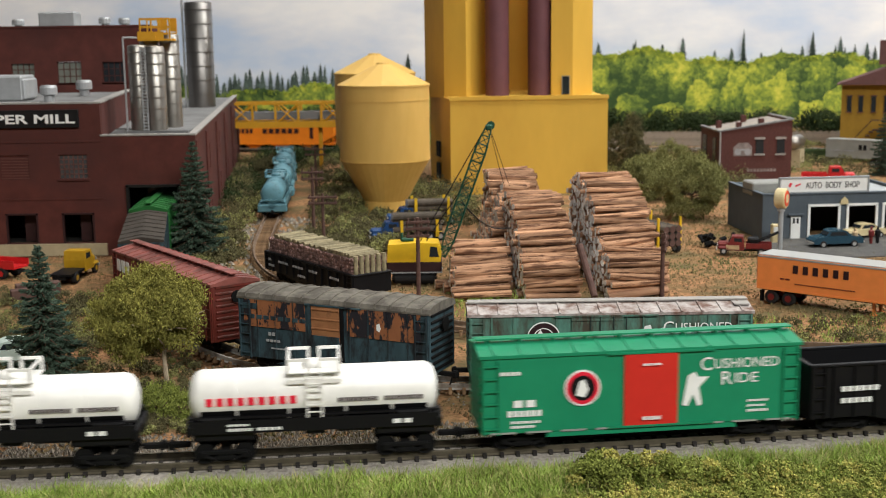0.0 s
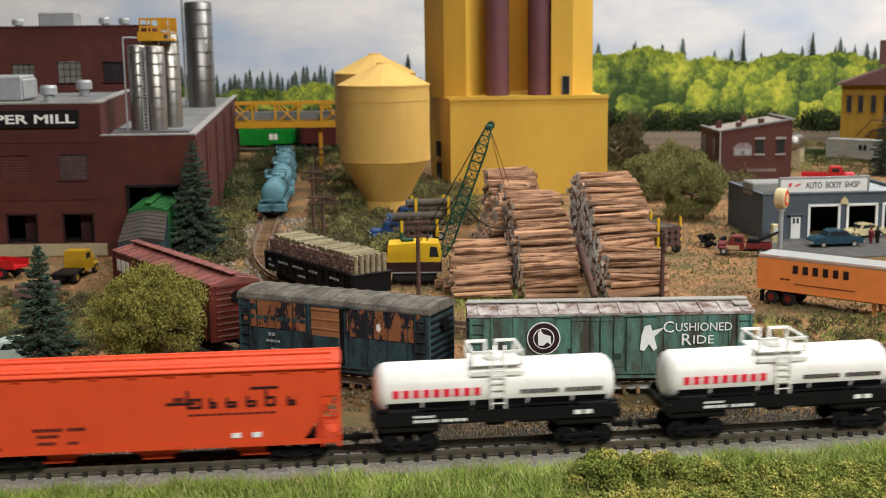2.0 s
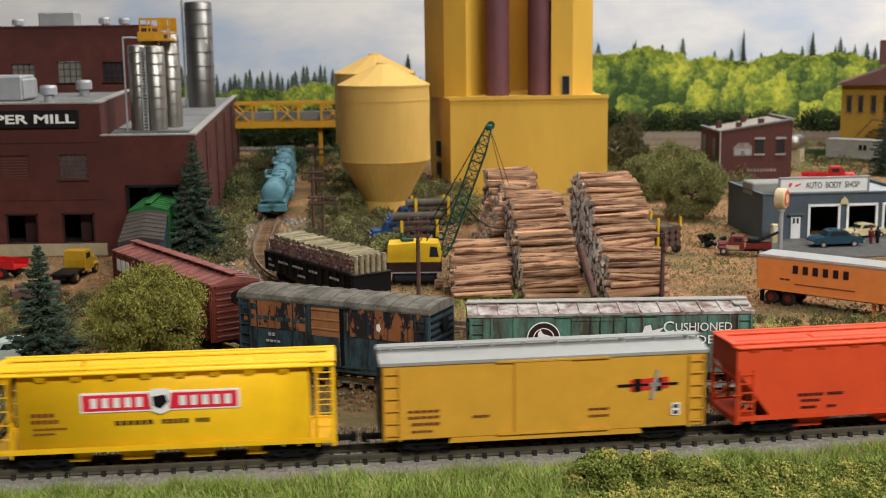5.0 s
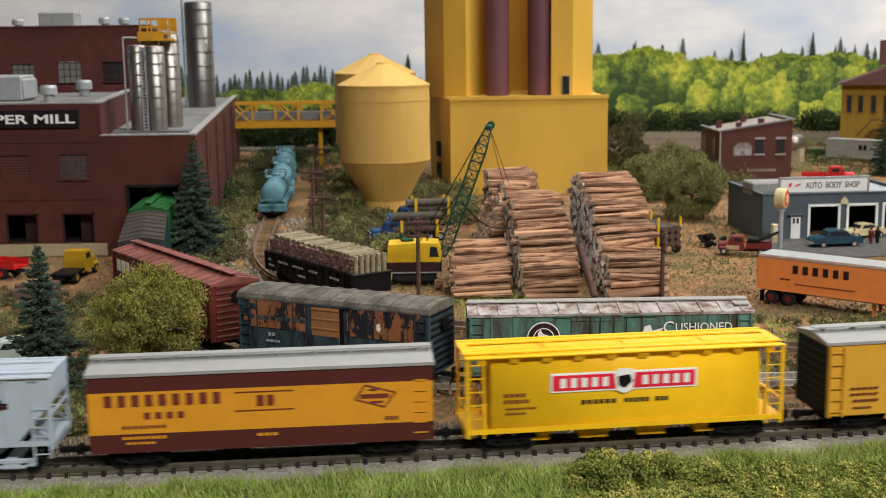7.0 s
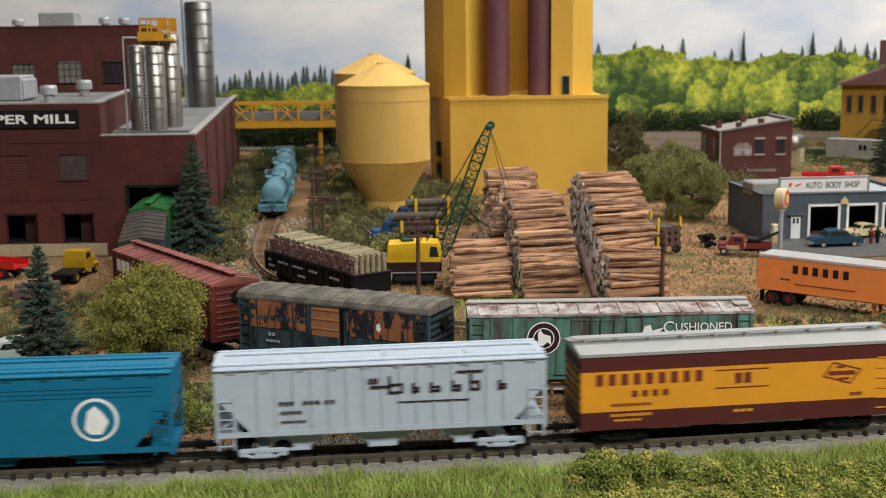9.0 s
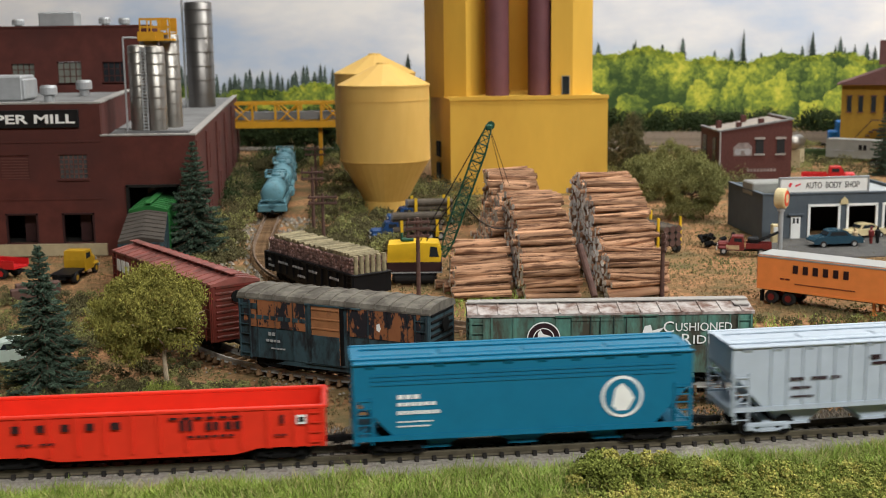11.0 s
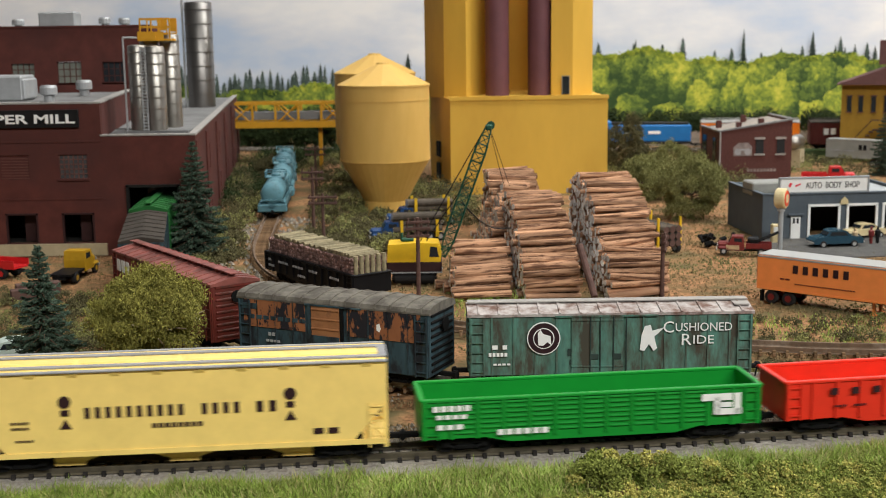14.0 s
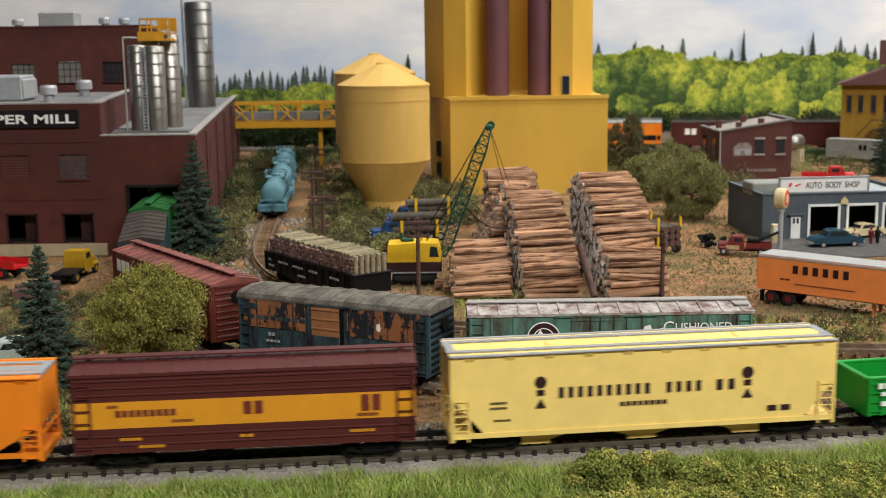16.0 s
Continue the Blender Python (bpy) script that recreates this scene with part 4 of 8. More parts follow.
    for x0, w, h in ((0.15, 0.42, 0.5), (0.8, 0.22, 0.28), (1.3, 0.3, 0.28), (1.9, 0.28, 0.3), (2.4, 0.3, 0.48), (3.2, 0.24, 0.26)):
        s.box(x0 + w / 2, y, 2.3 + h / 2, w, 0.02, 0.06).box(x0 + w / 2, y, 2.33, w, 0.02, 0.06)
        s.box(x0 + 0.04, y, 2.3 + h / 2, 0.07, 0.02, h).box(x0 + w - 0.04, y, 2.3 + h / 4, 0.07, 0.02, h / 2)
    s.box(2.4, y, 2.84, 0.75, 0.02, 0.06).box(-0.05, y, 2.5, 0.6, 0.02, 0.07)
    blocks(s, -0.4, -0.1, 2.6, 2.75, 3, y)
    s.box(1.4, y, 2.05, 2.0, 0.02, 0.03)
    part("lettering_script", s, M["letter_black"], c)
    lettering(c, [(-2.85, -2.4, 2.1, 2.2, 3), (-2.2, -1.7, 2.1, 2.2, 3), (-1.6, -1.3, 2.1, 2.2, 2), (-2.8, -2.2, 1.85, 1.93, 5), (-2.8, -2.1, 1.6, 1.66, 5)], M["letter_black"], y)
    P.append((c, -62.22))
    # blue hopper
    c = hopper("deep blue covered hopper with a white round emblem", 9.6, M["blue"], M["blue"], eave=3.15, rise=-0.03, sill=0.95, group="front freight train", cut=0.42, slope=1.1)
    y = -1.0
    disc(c, 2.75, 1.9, 0.6, y, M["letter_white"])
    disc(c, 2.75, 1.9, 0.52, y - 0.01, M["blue"])
    part("emblem_mark", Shape().prism([(2.45, 1.65), (2.6, 1.5), (2.9, 1.5), (3.1, 1.85), (2.95, 2.1), (2.75, 2.3), (2.55, 2.15)], y - 0.035, y - 0.02, "y"), M["letter_white"], c)
    lettering(c, [(-3.6, -2.95, 2.12, 2.24, 3), (-3.6, -2.5, 1.92, 2.02, 6), (-3.6, -2.4, 1.68, 1.78, 8), (-3.6, -2.6, 1.45, 1.49, 8), (-3.6, -2.7, 1.32, 1.36, 7)], M["letter_white"], y)
    s = Shape()
    for z in (2.55, 2.68, 2.8):
        s.box(0, -0.98, z, 8.6, 0.06, 0.05)
    part("side_rib", s, M["blue"], c)
    P.append((c, -72.62))
    # red gondola
    c = gondola("bright red gondola car with black lettering", 9.7, M["gon_red"], group="front freight train", corrugated=False, top=2.0)
    y = -1.05
    lettering(c, [(-3.55, -3.25, 1.62, 1.82, 1), (-2.9, -2.6, 1.62, 1.82, 1), (-2.25, -1.95, 1.62, 1.82, 1), (-1.6, -1.3, 1.62, 1.82, 1), (-0.95, -0.6, 1.62, 1.82, 1), (0.6, 2.6, 1.82, 1.88, 6), (0.9, 1.3, 1.5, 1.8, 2), (1.6, 2.0, 1.5, 1.72, 2), (2.1, 2.6, 1.5, 1.72, 2), (1.1, 2.4, 1.3, 1.36, 6), (-3.4, -3.0, 1.25, 1.31, 3), (-2.8, -2.4, 1.25, 1.31, 3), (3.6, 3.75, 1.6, 1.85, 1), (3.45, 3.8, 1.25, 1.31, 3)], M["letter_black"], y)
    part("data_plate", Shape().box(4.2, y, 1.7, 0.26, 0.02, 0.26), M["letter_white"], c)
    part("data_plate", Shape().box(4.2, y - 0.012, 1.7, 0.16, 0.02, 0.14), M["black"], c)
    P.append((c, -82.95))
    # green gondola
    c = gondola("bright green corrugated gondola car with white lettering", 9.75, M["gon_green"], group="front freight train", top=1.99)
    y = -1.06
    lettering(c, [(-4.6, -3.5, 1.72, 1.88, 5), (-4.5, -3.6, 1.5, 1.62, 4), (-4.5, -3.7, 1.2, 1.34, 3), (-2.8, -1.3, 0.98, 1.14, 6)], M["letter_white"], y)
    lo = Shape().box(3.55, y, 1.75, 0.9, 0.02, 0.2).box(3.9, y, 1.32, 0.75, 0.02, 0.18).box(4.15, y, 1.55, 0.2, 0.02, 0.6).box(3.55, y, 1.5, 0.18, 0.02, 0.5).box(3.75, y, 1.52, 0.5, 0.02, 0.14)
    part("emblem", lo, M["letter_white"], c)
    P.append((c, -93.30))
    # cream hopper
    c = hopper("pale yellow covered hopper with dark lettering and grey walkway", 11.2, M["cream"], M["cream"], board_m=M["walk_grey"], eave=3.25, rise=-0.03, sill=0.9, group="front freight train", slope=0.95, hatch_m=M["cream"], cut=0.5)
    y = -1.0
    s = Shape()
    blocks(s, -2.6, 0.15, 1.95, 2.25, 10, y, gap=0.5)
    blocks(s, 0.5, 1.65, 1.95, 2.25, 4, y, gap=0.5)
    blocks(s, 1.95, 2.65, 1.95, 2.25, 2, y, gap=0.5)
    blocks(s, -0.8, 0.6, 1.62, 1.74, 8, y)
    part("lettering", s, M["letter_black"], c)
    for x in (-3.05, 2.95):
        e = Shape().lathe([(0.17, -0.012), (0.17, 0.012)], cx=x, cy=y, cz=2.42, n=16, axis="y").box(x, y, 2.12, 0.22, 0.02, 0.16).prism([(x - 0.16, 1.68), (x + 0.16, 1.68), (x, 1.95)], y - 0.01, y + 0.01, "y")
        part("emblem", e, M["letter_black"], c)
    part("data_plate", Shape().box(3.7, y, 1.33, 0.28, 0.02, 0.16).box(4.1, y, 1.33, 0.28, 0.02, 0.16), M["letter_black"], c)
    lettering(c, [(-4.5, -4.0, 1.85, 1.91, 4), (-4.5, -4.0, 1.7, 1.76, 4), (-4.4, -3.9, 1.35, 1.4, 4)], M["letter_black"], y)
    P.append((c, -104.61))
    # maroon and yellow ribbed boxcar
    c = boxcar("maroon ribbed boxcar with an orange-yellow band", 9.24, M["maroon"], M["maroon"], eave=3.12, rise=0.15, ribs=0, bands=[(1.62, M["milw_orange"]), (2.36, M["maroon"])], group="front freight train", belly=False)
    hr = Shape()
    for z in (1.15, 1.4, 2.55, 2.75, 2.95):
        hr.box(0, -0.97, z, 9.0, 0.05, 0.07, 0.02)
    part("side_rib", hr, M["maroon"], c)
    lettering(c, [(-3.5, -1.85, 1.95, 2.12, 9), (-3.7, -3.4, 2.2, 2.27, 3), (-2.0, -1.4, 1.75, 1.82, 5), (-0.1, 0.5, 1.9, 2.25, 2), (3.1, 3.7, 1.85, 2.3, 2), (3.0, 3.6, 1.7, 1.78, 5)], M["letter_maroon"], -0.98)
    lettering(c, [(-3.4, -2.8, 1.28, 1.36, 4), (-2.9, -2.2, 1.06, 1.14, 5), (2.8, 3.5, 1.25, 1.33, 5), (-0.2, 0.2, 1.25, 1.33, 2)], M["milw_orange"], -1.0)
    P.append((c, -115.69))
    # orange car at the end
    c = hopper("bright orange covered hopper car with a grey roof", 9.0, M["caboose_orange"], M["metal_grey"], eave=3.12, rise=-0.03, sill=0.92, group="front freight train")
    P.append((c, -125.55))


REAR_A = []
REAR_B = []


def rear_trains():
    c = hopper("weathered orange covered hopper with dark lettering in the distant train", 11.6, M["caboose_orange"], M["caboose_orange"], eave=3.0, sill=0.8, group="departing distant train")
    lettering(c, [(-4.6, -2.8, 1.95, 2.45, 4), (-1.9, 2.2, 1.95, 2.45, 6), (3.2, 3.7, 1.4, 2.6, 1)], M["letter_black"], -1.0)
    REAR_A.append((c, -16.8))
    c = gondola("dark green gondola car in the distant train", 11.4, M["gon_green"], group="departing distant train", top=2.2)
    lettering(c, [(3.4, 4.4, 1.3, 1.9, 2)], M["letter_white"], -1.06)
    REAR_A.append((c, -4.4))
    c = boxcar("dark brown boxcar in the distant train", 10.6, M["maroon"], M["brown_roof"], group="departing distant train", eave=3.0, rise=0.2)
    disc(c, -1.0, 2.0, 0.4, -1.05, M["tan"])
    REAR_A.append((c, 7.6))
    # the arriving train, led by a blue engine
    e = thing("locomotive", "blue diesel locomotive with a black roof leading the distant train", "locomotive", group="arriving distant train")
    L = 10.4
    part("hood", Shape().box(0.6, 0, 1.9, L - 1.4, 1.5, 1.7, 0.12), M["loco_blue"], e)
    part("cab", Shape().box(-L / 2 + 1.6, 0, 2.05, 1.6, 1.85, 2.1, 0.12), M["loco_blue"], e)
    part("nose", Shape().box(-L / 2 + 0.5, 0, 1.6, 0.9, 1.2, 1.1, 0.15), M["loco_blue"], e)
    part("roof", Shape().box(0.6, 0, 2.85, L - 1.8, 1.2, 0.25, 0.08), M["black"], e)
    part("walkway", Shape().box(0, 0, 0.98, L, 1.9, 0.22, 0.04), M["black"], e)
    part("number_bar", Shape().box(1.5, -0.78, 2.0, 1.2, 0.04, 0.3).box(-1.2, -0.78, 2.0, 0.4, 0.04, 0.3), M["letter_white"], e)
    running_gear(e, L, inset=1.8)
    REAR_B.append((e, 0.0))
    x = L / 2 + 0.8
    for label, Lc, kind in (("orange boxcar with a silver roof in the distant train", 9.4, "orange"),
                            ("dark brown boxcar with pale lettering in the distant train", 9.6, "brown"), ("dark brown boxcar with a round emblem in the distant train", 9.6, "brown2"), ("dark brown boxcar with red lettering in the distant train", 9.6, "brown3")):
        body = {"orange": M["caboose_orange"]}.get(kind, M["maroon"])
        roof = {"orange": M["silver"]}.get(kind, M["brown_roof"])
        c = boxcar(label, Lc, body, roof, group="arriving distant train", eave=3.0, sill=0.85, rise=0.22)
        if kind.startswith("orange"):
            part("side_stripe", Shape().box(0, -0.99, 1.5, Lc, 0.03, 0.5), M["truck_black"], c)
        if kind == "brown":
            lettering(c, [(-3.6, -2.3, 1.8, 2.4, 2), (-1.5, 0.5, 1.9, 2.1, 6)], M["letter_white"], -1.04)
        if kind == "brown2":
            disc(c, 3.0, 2.0, 0.55, -1.04, M["tan"])
        if kind == "brown3":
            lettering(c, [(-1.0, 1.0, 1.6, 2.3, 2)], M["red"], -1.04)
        REAR_B.append((c, x + Lc / 2))
        x += Lc + 0.9


def motions():
    """All that moves: the front train to the right, the distant trains to the left."""
    for car, offset in TRAIN:
        rows = []
        for t, s in RUN:
            x = offset + s
            y = main_y(x)
            slope = (main_y(x + 2.5) - main_y(x - 2.5)) / 5
            rows.append((t, pose(x * CM, y * CM, 0, 0, 0, math.degrees(math.atan(slope)))))
        walk(car, rows)
    yaw = math.degrees(math.atan(rear_slope))
    for cars, x0, ratio, s0 in ((REAR_A, 0.0, 1.27, 0.0), (REAR_B, 35.7 + 5.2, 1.03, 77.0)):
        for car, offset in cars:
            rows = []
            for t, s in RUN[::2]:
                x = x0 + offset - ratio * (s - s0)
                rows.append((t, pose(x * CM, rear_y(x) * CM, 0, 0, 0, yaw)))
            walk(car, rows)


# ---- setting ----
def sky_material():
    m = bpy.data.materials.new("printed_sky")
    m.use_nodes = True
    nt = m.node_tree
    b = nt.nodes["Principled BSDF"]
    b.inputs["Roughness"].default_value = 0.9
    b.inputs["Specular IOR Level"].default_value = 0.05
    tc = nt.nodes.new("ShaderNodeTexCoord")
    mp = nt.nodes.new("ShaderNodeMapping")
    mp.inputs["Scale"].default_value = (2.6, 1.0, 6.5)
    nt.links.new(tc.outputs["Object"], mp.inputs[0])
    n = nt.nodes.new("ShaderNodeTexNoise")
    n.inputs["Scale"].default_value, n.inputs["Detail"].default_value, n.inputs["Roughness"].default_value = 2.2, 6, 0.55
    nt.links.new(mp.outputs[0], n.inputs["Vector"])
    r = nt.nodes.new("ShaderNodeValToRGB")
    e = r.color_ramp.elements
    e[0].position, e[0].color = 0.36, (0.50, 0.60, 0.76, 1)
    e[1].position, e[1].color = 0.66, (0.86, 0.85, 0.85, 1)
    mid = e.new(0.5)
    mid.color = (0.68, 0.71, 0.78, 1)
    nt.links.new(n.outputs["Fac"], r.inputs[0])
    nt.links.new(r.outputs[0], b.inputs["Base Color"])
    return m


def forest_material(name="printed_forest", tone=0.84):
    """Soft print of sunlit broadleaf crowns with dark gaps; a higher tone prints a darker wood."""
    m = bpy.data.materials.new(name)
    m.use_nodes = True
    nt = m.node_tree
    b = nt.nodes["Principled BSDF"]
    b.inputs["Roughness"].default_value = 0.9
    b.inputs["Specular IOR Level"].default_value = 0.05
    tc = nt.nodes.new("ShaderNodeTexCoord")

    def node(kind, **kw):
        n = nt.nodes.new(kind)
        for k, v in kw.items():
            n.inputs[k].default_value = v
        return n

    def math_node(op, a, b2):
        n = nt.nodes.new("ShaderNodeMath")
        n.operation = op
        for k, v in enumerate((a, b2)):
            if isinstance(v, float):
                n.inputs[k].default_value = v
            else:
                nt.links.new(v, n.inputs[k])
        return n.outputs[0]

    warp = node("ShaderNodeTexNoise", Scale=60.0, Detail=4.0)
    nt.links.new(tc.outputs["Object"], warp.inputs["Vector"])
    mix = nt.nodes.new("ShaderNodeVectorMath")
    mix.operation = "MULTIPLY_ADD"
    nt.links.new(warp.outputs["Color"], mix.inputs[0])
    mix.inputs[1].default_value = (0.034, 0.0, 0.034)
    nt.links.new(tc.outputs["Object"], mix.inputs[2])
    mp = nt.nodes.new("ShaderNodeMapping")
    mp.inputs["Scale"].default_value = (30, 0.01, 19)
    nt.links.new(mix.outputs[0], mp.inputs[0])
    vor = nt.nodes.new("ShaderNodeTexVoronoi")
    vor.feature = "F1"
    vor.inputs["Scale"].default_value = 1.0
    nt.links.new(mp.outputs[0], vor.inputs["Vector"])
    leaf = node("ShaderNodeTexNoise", Scale=130.0, Detail=6.0, Roughness=0.78)
    nt.links.new(tc.outputs["Object"], leaf.inputs["Vector"])
    big = node("ShaderNodeTexNoise", Scale=16.0, Detail=2.0)
    nt.links.new(tc.outputs["Object"], big.inputs["Vector"])
    v = math_node("ADD", math_node("MULTIPLY", vor.outputs["Distance"], 0.40), math_node("MULTIPLY", leaf.outputs["Fac"], 1.4))
    v = math_node("ADD", v, math_node("MULTIPLY", big.outputs["Fac"], 0.35))
    # each crown's shading is printed in: lit at its top, dark at its foot
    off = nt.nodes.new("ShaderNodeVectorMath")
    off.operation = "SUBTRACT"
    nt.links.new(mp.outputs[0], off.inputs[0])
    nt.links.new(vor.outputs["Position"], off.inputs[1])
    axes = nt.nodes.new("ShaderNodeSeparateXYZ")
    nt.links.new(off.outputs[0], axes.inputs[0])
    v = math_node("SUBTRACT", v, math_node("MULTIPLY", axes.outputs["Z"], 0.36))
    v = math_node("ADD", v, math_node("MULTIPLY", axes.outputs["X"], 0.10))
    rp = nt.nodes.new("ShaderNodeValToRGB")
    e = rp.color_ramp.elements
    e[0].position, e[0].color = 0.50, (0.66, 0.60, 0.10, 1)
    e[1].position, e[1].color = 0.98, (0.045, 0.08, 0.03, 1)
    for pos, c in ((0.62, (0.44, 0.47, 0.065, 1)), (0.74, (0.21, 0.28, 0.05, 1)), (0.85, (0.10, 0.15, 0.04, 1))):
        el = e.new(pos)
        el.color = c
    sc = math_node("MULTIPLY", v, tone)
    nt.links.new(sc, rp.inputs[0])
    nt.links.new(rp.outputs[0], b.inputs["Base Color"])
    return m


BACK_Y = 152.0


def backdrop():
    ob = tagged(new("backdrop"), "printed backdrop of cloudy sky and bright green forest", "backdrop", "", "structure")
    s = Shape()
    vs, fs = [], []
    line = [(-190, 20), (-188, 110), (-175, 140), (-150, BACK_Y)] + [(x, BACK_Y) for x in range(-140, 231, 10)] + [(240, BACK_Y), (262, 140), (272, 110), (274, 20)]
    for x, y in line:
        vs += [(x, y, -1), (x, y, 75)]
    for i in range(len(line) - 1):
        fs.append((2 * i, 2 * i + 2, 2 * i + 3, 2 * i + 1))
    s.add(vs, fs)
    back = [(x, y + 0.6, z) for x, y, z in vs]
    s.add(back, [f[::-1] for f in fs])
    part("sky_print", s.fast_mesh("sky_print", sky_material()), None, ob)
    r = random.Random(11)

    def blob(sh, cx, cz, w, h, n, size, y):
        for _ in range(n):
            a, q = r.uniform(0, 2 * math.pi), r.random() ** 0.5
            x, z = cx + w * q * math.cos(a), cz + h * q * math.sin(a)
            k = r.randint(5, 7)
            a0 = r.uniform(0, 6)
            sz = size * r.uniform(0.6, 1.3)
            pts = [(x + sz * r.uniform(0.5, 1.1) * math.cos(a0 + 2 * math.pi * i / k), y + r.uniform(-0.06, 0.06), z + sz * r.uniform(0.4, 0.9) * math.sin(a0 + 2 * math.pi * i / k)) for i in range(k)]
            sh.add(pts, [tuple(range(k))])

    mid, light, fir = Shape(), Shape(), Shape()

    def top(x):
        base = 8.7 if x > 16 else 5.6
        return base + 0.35 * math.sin(x * 0.31) + 0.3 * math.sin(x * 0.77 + 1) + (0.7 if 17 < x < 30 else 0)

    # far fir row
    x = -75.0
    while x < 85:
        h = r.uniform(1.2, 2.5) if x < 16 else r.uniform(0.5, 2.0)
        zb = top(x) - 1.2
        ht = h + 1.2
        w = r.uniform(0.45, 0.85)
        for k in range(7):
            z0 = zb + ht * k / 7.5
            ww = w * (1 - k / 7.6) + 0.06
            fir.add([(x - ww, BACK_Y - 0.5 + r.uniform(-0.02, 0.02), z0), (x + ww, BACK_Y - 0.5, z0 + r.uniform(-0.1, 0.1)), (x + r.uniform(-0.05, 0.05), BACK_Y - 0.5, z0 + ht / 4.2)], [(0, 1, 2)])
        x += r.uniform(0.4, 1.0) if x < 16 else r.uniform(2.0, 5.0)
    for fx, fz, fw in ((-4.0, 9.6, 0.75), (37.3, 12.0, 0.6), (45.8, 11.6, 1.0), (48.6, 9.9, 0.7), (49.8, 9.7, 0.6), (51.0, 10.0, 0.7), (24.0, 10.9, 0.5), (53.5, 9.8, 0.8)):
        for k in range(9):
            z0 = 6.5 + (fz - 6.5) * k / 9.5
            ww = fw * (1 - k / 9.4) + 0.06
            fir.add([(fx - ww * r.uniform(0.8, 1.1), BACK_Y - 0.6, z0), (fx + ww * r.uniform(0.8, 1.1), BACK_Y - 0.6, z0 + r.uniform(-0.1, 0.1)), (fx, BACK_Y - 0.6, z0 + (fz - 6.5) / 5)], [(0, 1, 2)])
    # broadleaf forest: one printed strip with a ragged top edge
    for x0, x1, nm, tone in ((-86, 16, "printed_old_forest", 0.80), (16, 96, "printed_forest", 0.715)):
        forest = Shape()
        xs = list(np.arange(x0, x1 + 0.1, 0.2))
        vs = []
        for x in xs:
            z = top(x) + 0.55 * noise.noise(Vector((x * 0.8, 0, 2))) + 0.3 * noise.noise(Vector((x * 2.3, 0, 5))) + r.uniform(-0.12, 0.12)
            vs += [(x, BACK_Y - 0.8, 0.2), (x, BACK_Y - 0.8, z)]
        forest.add(vs, [(2 * k, 2 * k + 2, 2 * k + 3, 2 * k + 1) for k in range(len(xs) - 1)])
        part(nm, forest.fast_mesh(nm, forest_material(nm, tone)), None, ob)
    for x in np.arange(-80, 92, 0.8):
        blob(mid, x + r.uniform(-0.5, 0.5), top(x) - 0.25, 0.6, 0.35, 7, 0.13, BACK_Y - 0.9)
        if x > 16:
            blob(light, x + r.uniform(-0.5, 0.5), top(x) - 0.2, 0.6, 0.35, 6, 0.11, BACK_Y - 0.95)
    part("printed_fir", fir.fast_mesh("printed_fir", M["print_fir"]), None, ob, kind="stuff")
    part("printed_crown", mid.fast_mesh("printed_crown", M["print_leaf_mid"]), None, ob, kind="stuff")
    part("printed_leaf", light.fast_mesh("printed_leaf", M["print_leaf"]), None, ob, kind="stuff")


def ground():
    s = Shape()
    xs = list(np.arange(-190, -40, 6)) + list(np.arange(-40, 60, 0.7)) + list(np.arange(60, 276, 6))
    ys = list(np.arange(18, 70, 0.7)) + list(np.arange(70, 160, 2.0))
    nx = len(xs)
    vs = []
    for y in ys:
        for x in xs:
            z = 0.10 * noise.noise(Vector((x * 0.35, y * 0.35, 0))) + 0.06 * noise.noise(Vector((x * 1.3, y * 1.3, 3))) - 0.05
            d = y - main_y(x)
            if d < -1.9:
                z -= min(1.2, 0.14 * (-1.9 - d))
            if abs(d) < 1.4:
                z = min(z, 0.0)
            vs.append((x, y, min(z, 0.12)))
    fs = [(j * nx + i, j * nx + i + 1, (j + 1) * nx + i + 1, (j + 1) * nx + i) for j in range(len(ys) - 1) for i in range(nx - 1)]
    s.add(vs, fs)
    ob = solo("ground", s, M["dirt"], "brown dirt ground of the layout with dry patches", "ground", "structure", fast=True)
    bed = Shape()
    vs, fs = [], []
    prof = ((-1.6, -0.06), (-0.9, 0.16), (0.9, 0.16), (1.5, -0.06))
    for i, p in enumerate(main_line):
        for off, z in prof:
            vs.append((p.x, p.y + off, z))
    for i in range(len(main_line) - 1):
        fs += [(i * 4 + j, i * 4 + j + 1, (i + 1) * 4 + j + 1, (i + 1) * 4 + j) for j in range(3)]
    bed.add(vs, fs)
    solo("ballast_bed", bed, M["ballast"], "pale grey ballast shoulder under the front track", "ballast", "structure", fast=True)
    # table edge
    solo("layout_table", Shape().box(40, 88, -4.5, 466, 142, 4), M["ply"], "plywood table that carries the layout", "table", "structure")


def room():
    # unseen room shell added around the layout, kept dark to bounce little light
    solo("floor", Shape().box(40, 60, -110, 700, 620, 4), M["carpet"], "unseen dark carpeted room floor", "floor", "structure")
    solo("ceiling", Shape().box(40, 60, 128, 700, 620, 4), M["wall_paint"], "unseen dark grey room ceiling", "ceiling", "structure")
    for nm, cx, cy, sx, sy in (("wall_north", 40, 368, 700, 4), ("wall_south", 40, -250, 700, 4), ("wall_east", 388, 60, 4, 612), ("wall_west", -308, 60, 4, 612)):
        solo(nm, Shape().box(cx, cy, 10, sx, sy, 236), M["wall_paint"], "unseen dark grey room wall", "wall", "structure")


